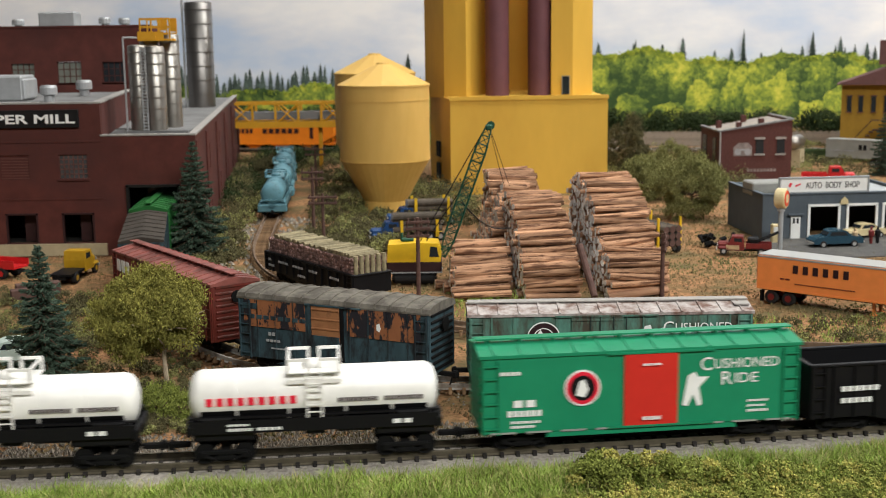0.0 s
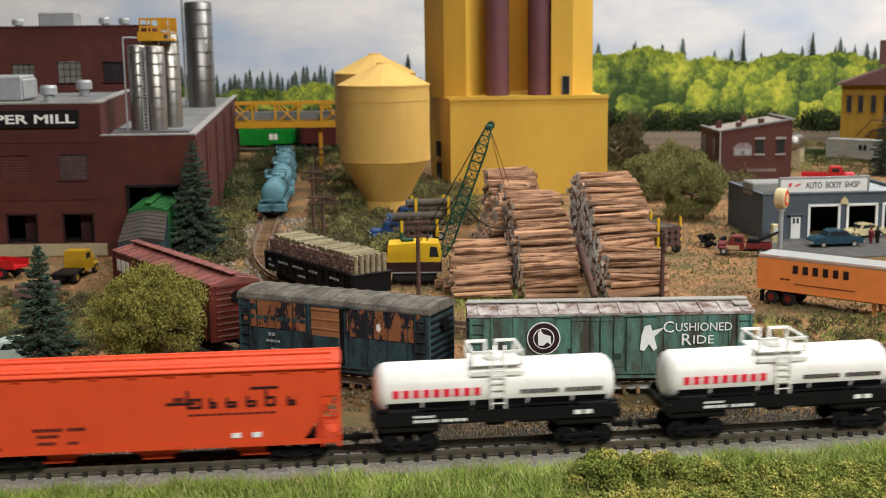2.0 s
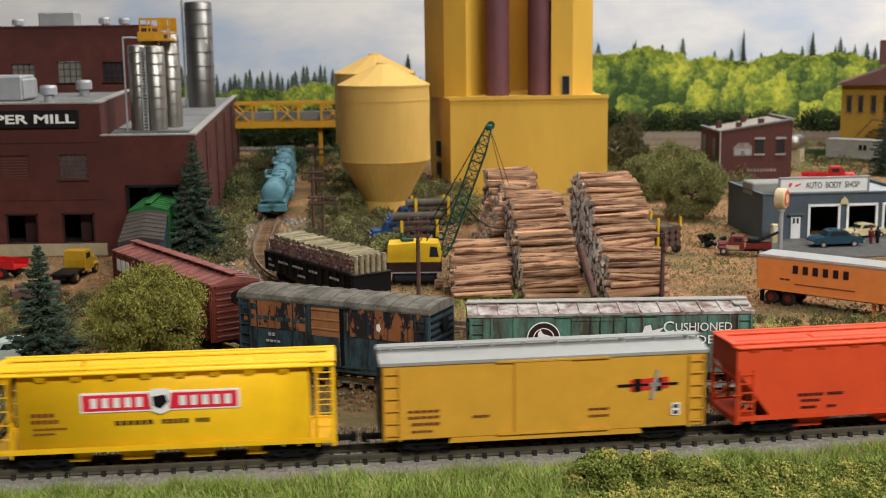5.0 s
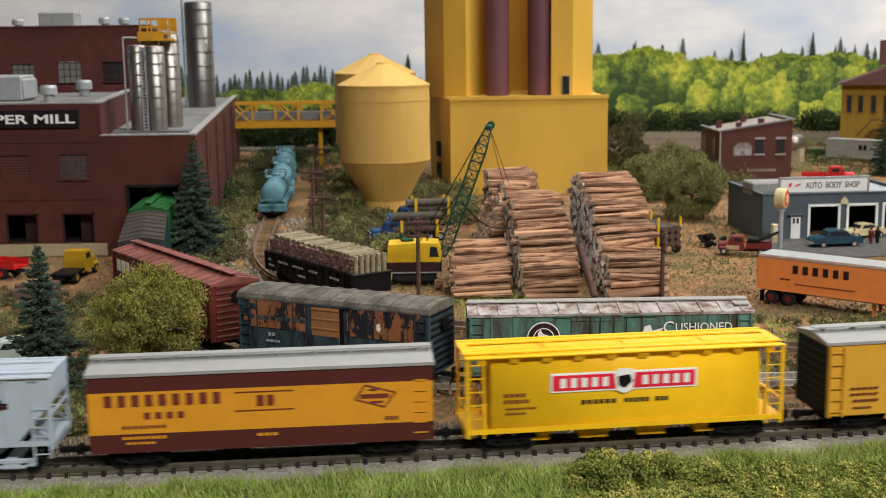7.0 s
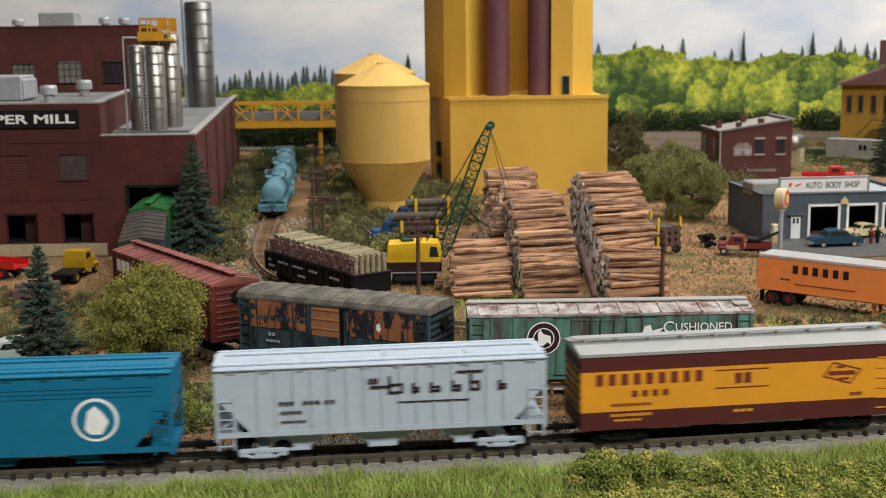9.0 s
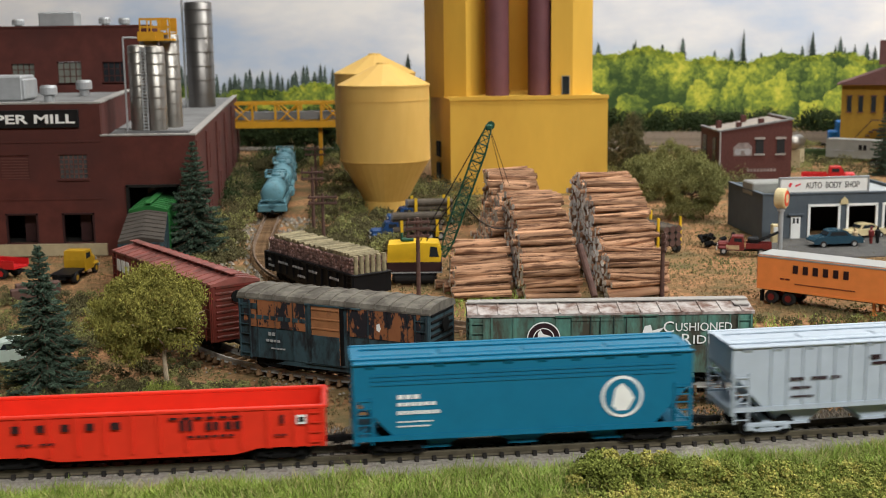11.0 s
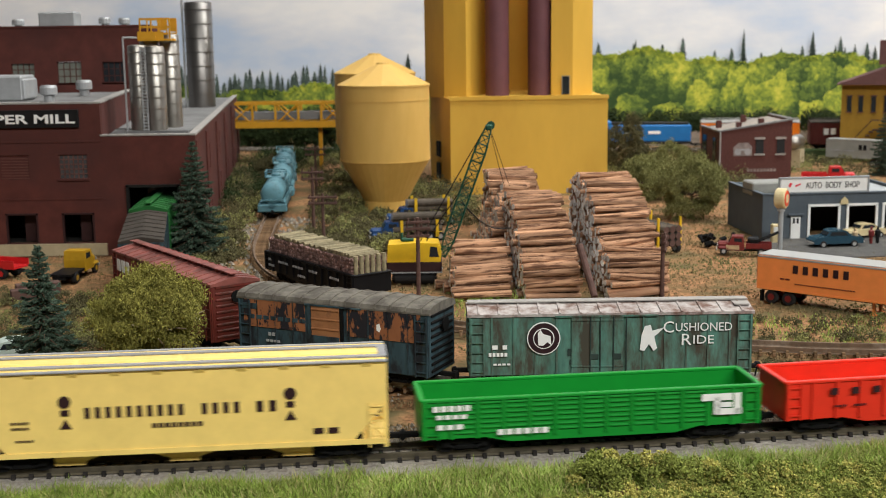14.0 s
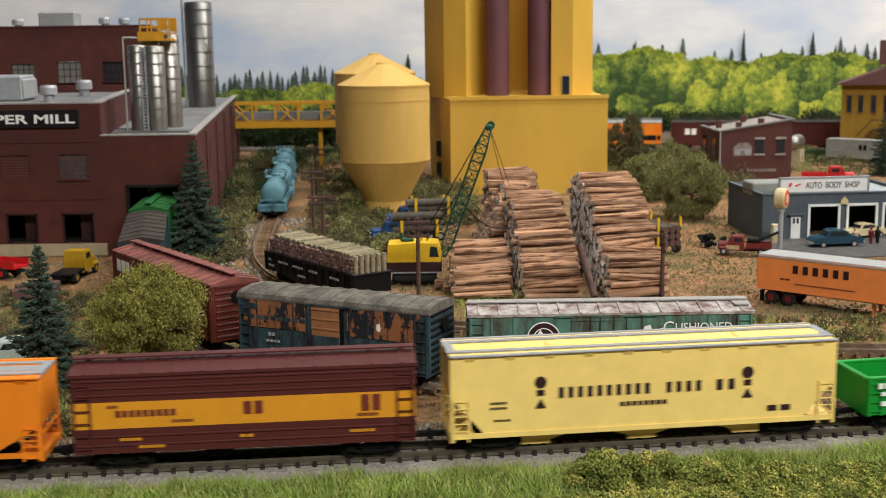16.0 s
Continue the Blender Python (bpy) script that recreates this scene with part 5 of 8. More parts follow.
def scatter():
    """Stones, grass and turf."""
    r = random.Random(5)
    st = Shape()
    for _ in range(9000):
        x = r.uniform(-14, 18)
        y = main_y(x) + r.choice((r.uniform(0.8, 3.2), r.uniform(0.7, 2.2)))
        q = r.uniform(0.03, 0.085)
        a = r.uniform(0, 6)
        c, d = q * math.cos(a), q * math.sin(a)
        z = 0.03
        st.add([(x - c, y - d, z - 0.03), (x + d, y - c, z - 0.03), (x + c, y + d, z - 0.03), (x - d, y + c, z - 0.03), (x + r.uniform(-0.02, 0.02), y, z + q * r.uniform(0.5, 1.1))], [(0, 1, 4), (1, 2, 4), (2, 3, 4), (3, 0, 4)])
    for _ in range(3500):
        k = r.uniform(0, len(siding) - 1)
        p = siding[int(k)]
        if p.x > 25 or p.y > 60:
            continue
        x, y = p.x + r.uniform(-1.6, 1.6), p.y + r.uniform(-1.6, 1.6)
        q = r.uniform(0.03, 0.07)
        st.add([(x - q, y, 0), (x, y - q, 0), (x + q, y, 0), (x, y + q, 0), (x, y, q)], [(0, 1, 4), (1, 2, 4), (2, 3, 4), (3, 0, 4)])
    for _ in range(700):
        x, y = r.uniform(-13.5, -8), r.uniform(58, 80)
        q = r.uniform(0.05, 0.2)
        st.add([(x - q, y, 0), (x, y - q, 0), (x + q, y, 0), (x, y + q, 0), (x, y, q)], [(0, 1, 4), (1, 2, 4), (2, 3, 4), (3, 0, 4)])
    lt = Shape()
    for _ in range(26000):
        y = 35 + 36 * r.random() ** 1.6
        x = r.uniform(-0.43, 0.43) * y
        if noise.noise(Vector((x * 0.5, y * 0.5, 7))) < -0.12:
            continue
        q = r.uniform(0.02, 0.06) * (0.6 + y / 80)
        lt.add([(x - q, y, -0.02), (x, y - q, -0.02), (x + q, y + 0.3 * q, -0.02), (x, y, q * r.uniform(0.6, 1.6))], [(0, 1, 3), (1, 2, 3), (2, 0, 3)])
    for _ in range(9000):
        x, y = r.uniform(9, 32), r.uniform(46, 84)
        q = r.uniform(0.03, 0.075)
        lt.add([(x - q, y, -0.02), (x, y - q, -0.02), (x + q, y + 0.3 * q, -0.02), (x, y, q * r.uniform(0.6, 1.4))], [(0, 1, 3), (1, 2, 3), (2, 0, 3)])
    solo("ground_litter", lt, M["litter"], "fine dry litter and soil crumbs over the yard", "litter", "stuff", fast=True)
    solo("gravel", st, M["gravel"], "loose mixed gravel beside the tracks", "gravel", "stuff", fast=True)

    def blades(sh, x, y, z, n, length, spread, width=0.035):
        for _ in range(n):
            a = r.uniform(0, 2 * math.pi)
            bx, by = x + r.gauss(0, spread), y + r.gauss(0, spread)
            h = length * r.uniform(0.55, 1.15)
            l1 = r.uniform(0.05, 0.6) * h
            l2 = l1 + r.uniform(0.15, 0.7) * h
            ca, sa = math.cos(a), math.sin(a)
            w = width * r.uniform(0.6, 1.2)
            sh.add([(bx - sa * w, by + ca * w, z), (bx + sa * w, by - ca * w, z), (bx + ca * l1 + sa * w * 0.7, by + sa * l1 - ca * w * 0.7, z + h * 0.6), (bx + ca * l1 - sa * w * 0.7, by + sa * l1 + ca * w * 0.7, z + h * 0.6), (bx + ca * l2, by + sa * l2, z + h)], [(0, 1, 2, 3), (3, 2, 4)])

    g, gd = Shape(), Shape()
    for _ in range(17000):
        x = r.uniform(-15, 18)
        d = r.triangular(-4.6, -1.22, -1.9)
        lo_edge = -4.6 if x < 3 else -2.95
        if d < lo_edge:
            continue
        y = main_y(x) + d + 0.18 * math.sin(x * 1.7) + 0.12 * math.sin(x * 4.1)
        z = -0.14 * max(0, -1.9 - d) - 0.10
        sh = gd if r.random() < 0.22 else g
        blades(sh, x, y, z, r.randint(6, 10), r.uniform(0.2, 0.46), 0.12, 0.015)
    solo("grass", g, M["grass"], "bright green static grass along the front track", "grass", "stuff", fast=True)
    solo("dry_grass", gd, M["grass_dry"], "straw-coloured grass blades along the front track", "grass", "stuff", fast=True)
    tg, ty = Shape(), Shape()

    def clump(sh, x, y, z, rad, n, size):
        for _ in range(n):
            v = Vector((r.gauss(0, 1), r.gauss(0, 1), abs(r.gauss(0, 0.8)))).normalized() * rad * r.uniform(0.6, 1.05)
            p = Vector((x, y, z)) + v
            q = Euler((r.uniform(0, 6), r.uniform(0, 6), r.uniform(0, 6))).to_matrix()
            k = size * r.uniform(0.6, 1.3)
            sh.add([tuple(p + q @ Vector(c) * k) for c in ((1, 0, -0.5), (-0.5, 0.87, -0.5), (-0.5, -0.87, -0.5), (0, 0, 0.9))], [(0, 1, 2), (0, 1, 3), (1, 2, 3), (2, 0, 3)])

    for _ in range(1500):
        x = r.uniform(2.5, 17)
        d = r.uniform(-6.5, -2.7)
        if x < 6 and d > -3.4:
            continue
        z = -0.14 * max(0, -1.9 - d)
        clump(ty if r.random() < 0.36 else tg, x, main_y(x) + d, z + r.uniform(0, 0.12), r.uniform(0.14, 0.36), 85, 0.042)
    for _ in range(260):
        x = r.uniform(-14, 3)
        d = r.uniform(-6.5, -4.3)
        clump(tg if r.random() < 0.8 else ty, x, main_y(x) + d, -0.14 * max(0, -1.9 - d), r.uniform(0.12, 0.3), 60, 0.034)
    for x, d, rad in ((4.6, -2.35, 0.75), (5.7, -2.5, 0.7), (4.1, -2.7, 0.65), (6.3, -2.8, 0.55), (7.2, -2.9, 0.5), (8.9, -3.0, 0.4)):
        for _ in range(26):
            clump(tg if r.random() < 0.7 else ty, x + r.gauss(0, rad * 0.5), main_y(x) + d + r.gauss(0, rad * 0.3), -0.1 + r.uniform(0, rad * 0.9), 0.26, 90, 0.042)
    solo("turf", tg, M["turf_green"], "green ground foam turf on the front bank", "turf", "stuff", fast=True)
    solo("yellow_turf", ty, M["turf_yellow"], "yellow ground foam flowers on the front bank", "turf", "stuff", fast=True)
    sc, sg = Shape(), Shape()
    keep_off = [p for line in (siding, spur) for p in line[::2] if abs(p.x) < 30]

    def clear(x, y):
        return all((p.x - x) ** 2 + (p.y - y) ** 2 > 1.25 for p in keep_off)

    for x0, x1, y0, y1, n, rad, hmax in ((-15, -6, 35.6, 41, 420, 0.22, 0.08), (-18, -9, 40, 54, 380, 0.28, 0.08), (-22, -10.5, 46, 56.5, 420, 0.34, 0.10), (-13.4, -11.2, 60, 72, 60, 0.6, 0.3), (-15.2, -12.6, 72, 90, 90, 0.75, 0.6), (-18, -14.6, 88, 112, 80, 0.9, 1.0), (-9, -3, 60, 95, 150, 0.55, 0.2), (-7, -2, 66, 76, 60, 0.6, 0.3), (-3, 2, 74, 95, 90, 0.9, 0.7),
                                          (12, 24, 86, 112, 150, 1.1, 0.9), (9.5, 20, 45.5, 50, 60, 0.3, 0.08), (10, 18, 40.8, 43, 60, 0.22, 0.06), (-1, 12, 42, 45, 30, 0.3, 0.1), (29, 44, 98, 126, 120, 0.9, 0.4), (-60, 60, 137, 148, 300, 1.5, 1.6), (-30, -17.5, 50, 58, 60, 0.3, 0.08), (-16, -2, 97, 123, 170, 0.8, 0.25), (-9, -3, 78, 97, 60, 0.7, 0.25)):
        for _ in range(n):
            x, y = r.uniform(x0, x1), r.uniform(y0, y1)
            if clear(x, y):
                far = y0 > 57
                clump(sc if r.random() < 0.7 else sg, x, y, r.uniform(0, hmax), rad * r.uniform(0.45, 1.2), 130 if far else 80, 0.062 if far else 0.04)
    # dark clumps added to darken the forest foot and the bridge gap
    dk = Shape()
    for _ in range(900):
        x = r.uniform(-60, 62)
        clump(dk, x, rear_y(x) + (r.uniform(3.2, 5.5) if x < 11 else r.uniform(8.2, 11.0)), r.uniform(0, 2.7 if x > 11 else 3.6), r.uniform(0.7, 1.5), 90, 0.11)
    for _ in range(60):
        clump(dk, r.uniform(-17.5, -6), r.uniform(117, 121), r.uniform(0, 0.6), r.uniform(0.5, 1.0), 90, 0.09)
    for _ in range(260):
        x = r.uniform(-30, -3)
        clump(dk, x, rear_y(x) + r.uniform(2.4, 4.0), r.uniform(0, 3.6), r.uniform(0.6, 1.2), 90, 0.11)
    for _ in range(90):
        clump(dk, r.uniform(-17, -12.8), r.uniform(84, 112), r.uniform(0, 0.8), r.uniform(0.5, 1.1), 90, 0.08)
    solo("hedgerow", dk, M["dark_leaf"], "dark green foliage around the distant track", "hedge", "stuff", fast=True)
    solo("scrub", sc, M["scrub"], "low olive scrub and weeds on the dirt", "scrub", "stuff", fast=True)
    solo("green_scrub", sg, M["bush"], "low green scrub between the tracks", "scrub", "stuff", fast=True)
    gp = Shape()
    for _ in range(900):
        x, y = r.choice(((r.uniform(-8, -5.5), r.uniform(36.5, 38.5)), (r.uniform(9.5, 19), r.uniform(45, 50)), (r.uniform(-14.5, -7), r.uniform(37, 41)), (r.uniform(0.5, 4), r.uniform(51, 56))))
        blades(gp, x, y, -0.03, 4, 0.25, 0.12, 0.02)
    solo("weed_grass", gp, M["grass"], "tufts of green weeds beside the sidings", "grass", "stuff", fast=True)


# ---- trees ----
def leafy_tree(name, label, x, y, trunk_h, cz, rx, rz, n, leaf, material, trunk_m, seed, trunk_r=0.14, lean=0.0):
    r = random.Random(seed)
    ob = thing(name, label, "tree" if trunk_h > 0.6 else "bush", x, y, 0)
    t = Shape()
    p = Vector((0, 0, -0.1))
    for k in range(4):
        q = p + Vector((r.uniform(-0.08, 0.08), r.uniform(-0.05, 0.05), (cz + 0.1) / 4))
        t.tube(p, q, trunk_r * (1 - k * 0.18), trunk_r * (0.82 - k * 0.18), n=8)
        p = q
    for _ in range(9):
        a = r.uniform(0, 6.28)
        s = Vector((0, 0, cz * r.uniform(0.45, 0.85)))
        t.tube(s, s + Vector((math.cos(a) * rx * 0.75, math.sin(a) * rx * 0.75, rz * r.uniform(0.1, 0.7))), 0.05, 0.015, n=5)
    part("trunk", t, trunk_m, ob)
    c = Shape()
    off = seed * 3.7
    tufts = []
    for _ in range(150):
        v = Vector((r.gauss(0, 1), r.gauss(0, 1), r.gauss(0, 1))).normalized()
        k = (0.78 + 0.30 * noise.noise(Vector((v.x * 1.7 + off, v.y * 1.7, v.z * 1.7)))) * r.uniform(0.72, 1.04)
        tufts.append((Vector((lean + v.x * rx * k, v.y * rx * k, cz + v.z * rz * k)), rx * r.uniform(0.10, 0.24)))
    for i in range(n):
        o, w = tufts[i % len(tufts)]
        p = o + Vector((r.gauss(0, 1), r.gauss(0, 1), r.gauss(0, 0.8))).normalized() * w * r.uniform(0.35, 1.1)
        q = Euler((r.uniform(0, 6), r.uniform(0, 6), r.uniform(0, 6))).to_matrix()
        w = leaf * r.uniform(0.5, 1.25)
        c.add([tuple(p + q @ Vector(d) * w) for d in ((1, 0, 0), (0, 0.45, 0.25), (-1, 0, 0), (0, -0.45, 0.25))], [(0, 1, 2, 3)])
    part("crown", c.fast_mesh("crown", material), None, ob)
    return ob


def spruce(label, x, y, h, w, seed, tiers=22, z0=0.35):
    r = random.Random(seed)
    ob = thing("spruce_tree", label, "tree", x, y, 0)
    part("trunk", Shape().tube((0, 0, -0.1), (0, 0, h), 0.16 * h / 5, 0.02, n=8), M["bark"], ob)
    br, nd = Shape(), Shape()
    for k in range(tiers):
        f = k / (tiers - 1)
        z = z0 + (h - z0) * f ** 0.92
        rad = w * (1 - f) ** 0.85 + 0.08
        nb = max(5, int(10 - 4 * f))
        for i in range(nb):
            a = 2 * math.pi * (i + r.uniform(-0.3, 0.3)) / nb + k * 1.3
            L = rad * r.uniform(0.6, 1.15)
            d = Vector((math.cos(a), math.sin(a), 0))
            root = Vector((0, 0, z))
            tip = root + d * L + Vector((0, 0, -0.34 * L + 0.12 * f))
            br.tube(root, tip, 0.025, 0.008, n=4, caps=False)
            m = max(14, int(95 * L / w * h / 5))
            for j in range(m):
                u = r.uniform(0.1, 1.0)
                p = root.lerp(tip, u) + Vector((0, 0, 0.10 * L * u * u - 0.08 * L * math.sin(u * 3.1)))
                p = p + Vector((-d.y, d.x, 0)) * r.uniform(-1, 1) * (0.20 * L * (1.1 - u) + 0.04) + Vector((0, 0, r.uniform(-0.05, 0.03)))
                s = 0.105 * h / 5 * r.uniform(0.7, 1.4)
                q = Euler((r.uniform(-0.7, 0.7), r.uniform(-0.7, 0.7), a + r.uniform(-1.0, 1.0))).to_matrix()
                nd.add([tuple(p + q @ Vector(c) * s) for c in ((1, 0, 0), (0, 0.26, 0.1), (-1, 0, -0.1), (0, -0.26, 0.1))], [(0, 1, 2, 3)])
                nd.add([tuple(p + q @ Vector(c) * s) for c in ((0.9, 0.1, 0.2), (0, 0.1, 0.36), (-0.9, 0, 0), (0, 0, -0.2))], [(0, 1, 2, 3)])
    part("branch", br, M["bark"], ob)
    part("needles", nd.fast_mesh("needles", M["needle"]), None, ob)
    return ob


def trees():
    leafy_tree("tree", "round olive-green tree with a pale trunk", -9.65, 40.9, 1.0, 2.66, 2.25, 1.72, 46000, 0.058, M["olive"], M["birch"], 4, 0.10, -0.65)
    leafy_tree("bush", "rounded grey-green bush beside the dirt yard", 16.15, 78.0, 0.4, 2.05, 2.6, 2.3, 34000, 0.075, M["bush"], M["bark"], 6)
    leafy_tree("bush", "small dusty bush behind the log stacks", 17.4, 92, 0.4, 1.9, 2.2, 2.2, 14000, 0.09, M["bush"], M["bark"], 8)
    leafy_tree("bush", "dark bush beside the yellow tower", 14.9, 98, 0.4, 2.6, 2.2, 3.0, 16000, 0.09, M["scrub"], M["bark"], 9)
    leafy_tree("bush", "dark low bush at the tower's corner", 14.6, 87, 0.4, 1.4, 2.2, 1.9, 16000, 0.09, M["bush"], M["bark"], 17)
    leafy_tree("bush", "dark green bush on the mill bank", -14.2, 100, 0.4, 1.2, 1.5, 1.3, 7000, 0.09, M["scrub"], M["bark"], 10)
    leafy_tree("bush", "bright small bush at the foot of the bank", -9.15, 37.9, 0.2, 0.3, 0.95, 0.8, 5200, 0.06, M["turf_green"], M["bark"], 12, 0.05)
    leafy_tree("bush", "bright low bush near the front track", -8.35, 37.3, 0.2, 0.25, 0.75, 0.65, 3600, 0.06, M["turf_green"], M["bark"], 13, 0.05)
    spruce("tall blue-green spruce with drooping branches", -13.75, 40.6, 4.95, 1.6, 1, 26, 0.2)
    spruce("dark blue-green spruce beside the mill wall", -13.4, 65.3, 6.3, 2.1, 2, 24)
    spruce("young spruce beside the grey trailer", 36.4, 100, 4.9, 1.3, 3, 18)
    spruce("blue-green spruce at the layout's edge", -16.6, 40.2, 2.6, 1.25, 5, 16)


# ---- log yard ----
LOGS = []


def log_meshes():
    r = random.Random(21)
    for _ in range(10):
        s = Shape()
        n = 9
        seg = 4
        L = 1.0
        vs = []
        bend = r.uniform(-0.1, 0.1)
        for k in range(seg + 1):
            u = k / seg
            rad = (1.0 - 0.22 * u) * r.uniform(0.95, 1.05)
            for i in range(n):
                a = 2 * math.pi * i / n
                q = rad * (1 + 0.07 * math.sin(3 * a + k))
                vs.append((u - 0.5, (q * math.cos(a)), q * math.sin(a) + bend * math.sin(u * 3.14)))
        fs = [(k * n + i, k * n + (i + 1) % n, (k + 1) * n + (i + 1) % n, (k + 1) * n + i) for k in range(seg) for i in range(n)]
        s.add(vs, fs, 0)
        s.add([v for v in vs[:n]], [tuple(range(n - 1, -1, -1))], 1)
        s.add([v for v in vs[-n:]], [tuple(range(n))], 1)
        LOGS.append(s)


def log_pile(label, x0, length, y0, y1, profile, seed, rad=0.2, yaw=0.0, drift=0.0, lean=0.0):
    """Stack of logs laid across the view; profile(y) gives the height of the stack along its depth."""
    r = random.Random(seed)
    ob = thing("log_pile", label, "log pile", group="log stacks")
    meshes = []
    for k, s in enumerate(LOGS):
        c = Shape()
        q = rad * (0.84 + 0.045 * k)
        c.v = [(x * length, y * q, z * q) for x, y, z in s.v]
        c.f, c.mi = s.f, s.mi
        meshes.append((c, c.fast_mesh("log", [M["log"], M["log_end"]])))
    rest = Shape()
    dz = rad * 1.6
    layer, count = 0, 0
    z = rad
    zmax = max(profile(y) for y in np.arange(y0, y1, 0.2))
    while z < zmax + rad:
        y = y0 + (rad if layer % 2 else 0)
        while y < y1:
            h = profile(y) + 0.12 * math.sin(y * 3.1)
            if z <= h:
                c, me = r.choice(meshes)
                flip = 180 if r.random() < 0.5 else 0
                outer = z > h - 4.2 * rad
                m = pose((x0 + drift * (y - y0) + lean * z + length / 2 + r.gauss(0, 0.10)), y + r.uniform(-0.06, 0.06), z + r.uniform(-0.04, 0.04), r.uniform(0, 360), r.gauss(0, 2.3), flip + yaw + r.gauss(0, 4.0 if outer else 1.2))
                if outer and count < 290:
                    o = new("log", me)
                    o.parent = ob
                    m.translation = m.translation * CM
                    o.matrix_basis = m
                    count += 1
                else:
                    n = len(rest.v)
                    rest.v += [tuple(m @ Vector(p)) for p in c.v]
                    rest.f += [tuple(i + n for i in f) for f in c.f]
                    rest.mi += c.mi
            y += rad * 1.95
        z += dz
        layer += 1
    if rest.f:
        part("log_heap", rest.fast_mesh("log_heap", [M["log_rest"], M["log_end_rest"]]), None, ob, kind="stuff")
    return ob


def log_yard():
    log_meshes()
    log_pile("low stack of cut logs with pale ends", 0.4, 2.75, 54.4, 60.0, lambda y: min(0.75 + 0.30 * (y - 54.4), 1.75), 31, 0.19, 14)
    log_pile("tall stack of stripped brown logs", 3.55, 2.7, 54.4, 64.0, lambda y: 1.3 + 0.36 * (y - 54.4) if y < 61.0 else 3.7, 32, 0.155, 15, -0.05, 0.05)
    log_pile("tallest stack of stripped brown logs", 7.45, 2.85, 54.4, 65.0, lambda y: 1.2 + 0.47 * (y - 54.4) if y < 61.5 else 4.55, 33, 0.155, 15, -0.07, 0.05)
    log_pile("old stack of logs with grey ends behind the others", 2.6, 2.7, 66.5, 73.0, lambda y: min(3.0 + 0.4 * (y - 66.5), 4.0), 34, 0.19, 6)
    log_pile("spill of grey log ends beside the stacks", 1.7, 1.5, 61.5, 70.0, lambda y: min(2.2 + 0.25 * (y - 61.5), 3.6), 35, 0.19, 12, 0.0, 0.42)
    ob = thing("loose_log", "single log leaning against the stacks", "log")
    part("bark", Shape().tube((6.28, 55.0, 2.35), (6.78, 53.3, 0.28), 0.17, 0.16, n=9), M["pole"], ob)
    # loose logs by the crane
    for i, (x, y, l) in enumerate(((-0.4, 56.8, 1.6), (0.0, 56.0, 1.4), (2.4, 68.5, 1.5))):
        o = tagged(new("loose_log", Shape().tube((x, y, 0.22), (x + l, y + 0.2, 0.26), 0.24, 0.2, n=9, mi=0, cap_mi=1).mesh("loose_log", [M["log"], M["log_end"]])), "short cut log lying on the dirt", "log")


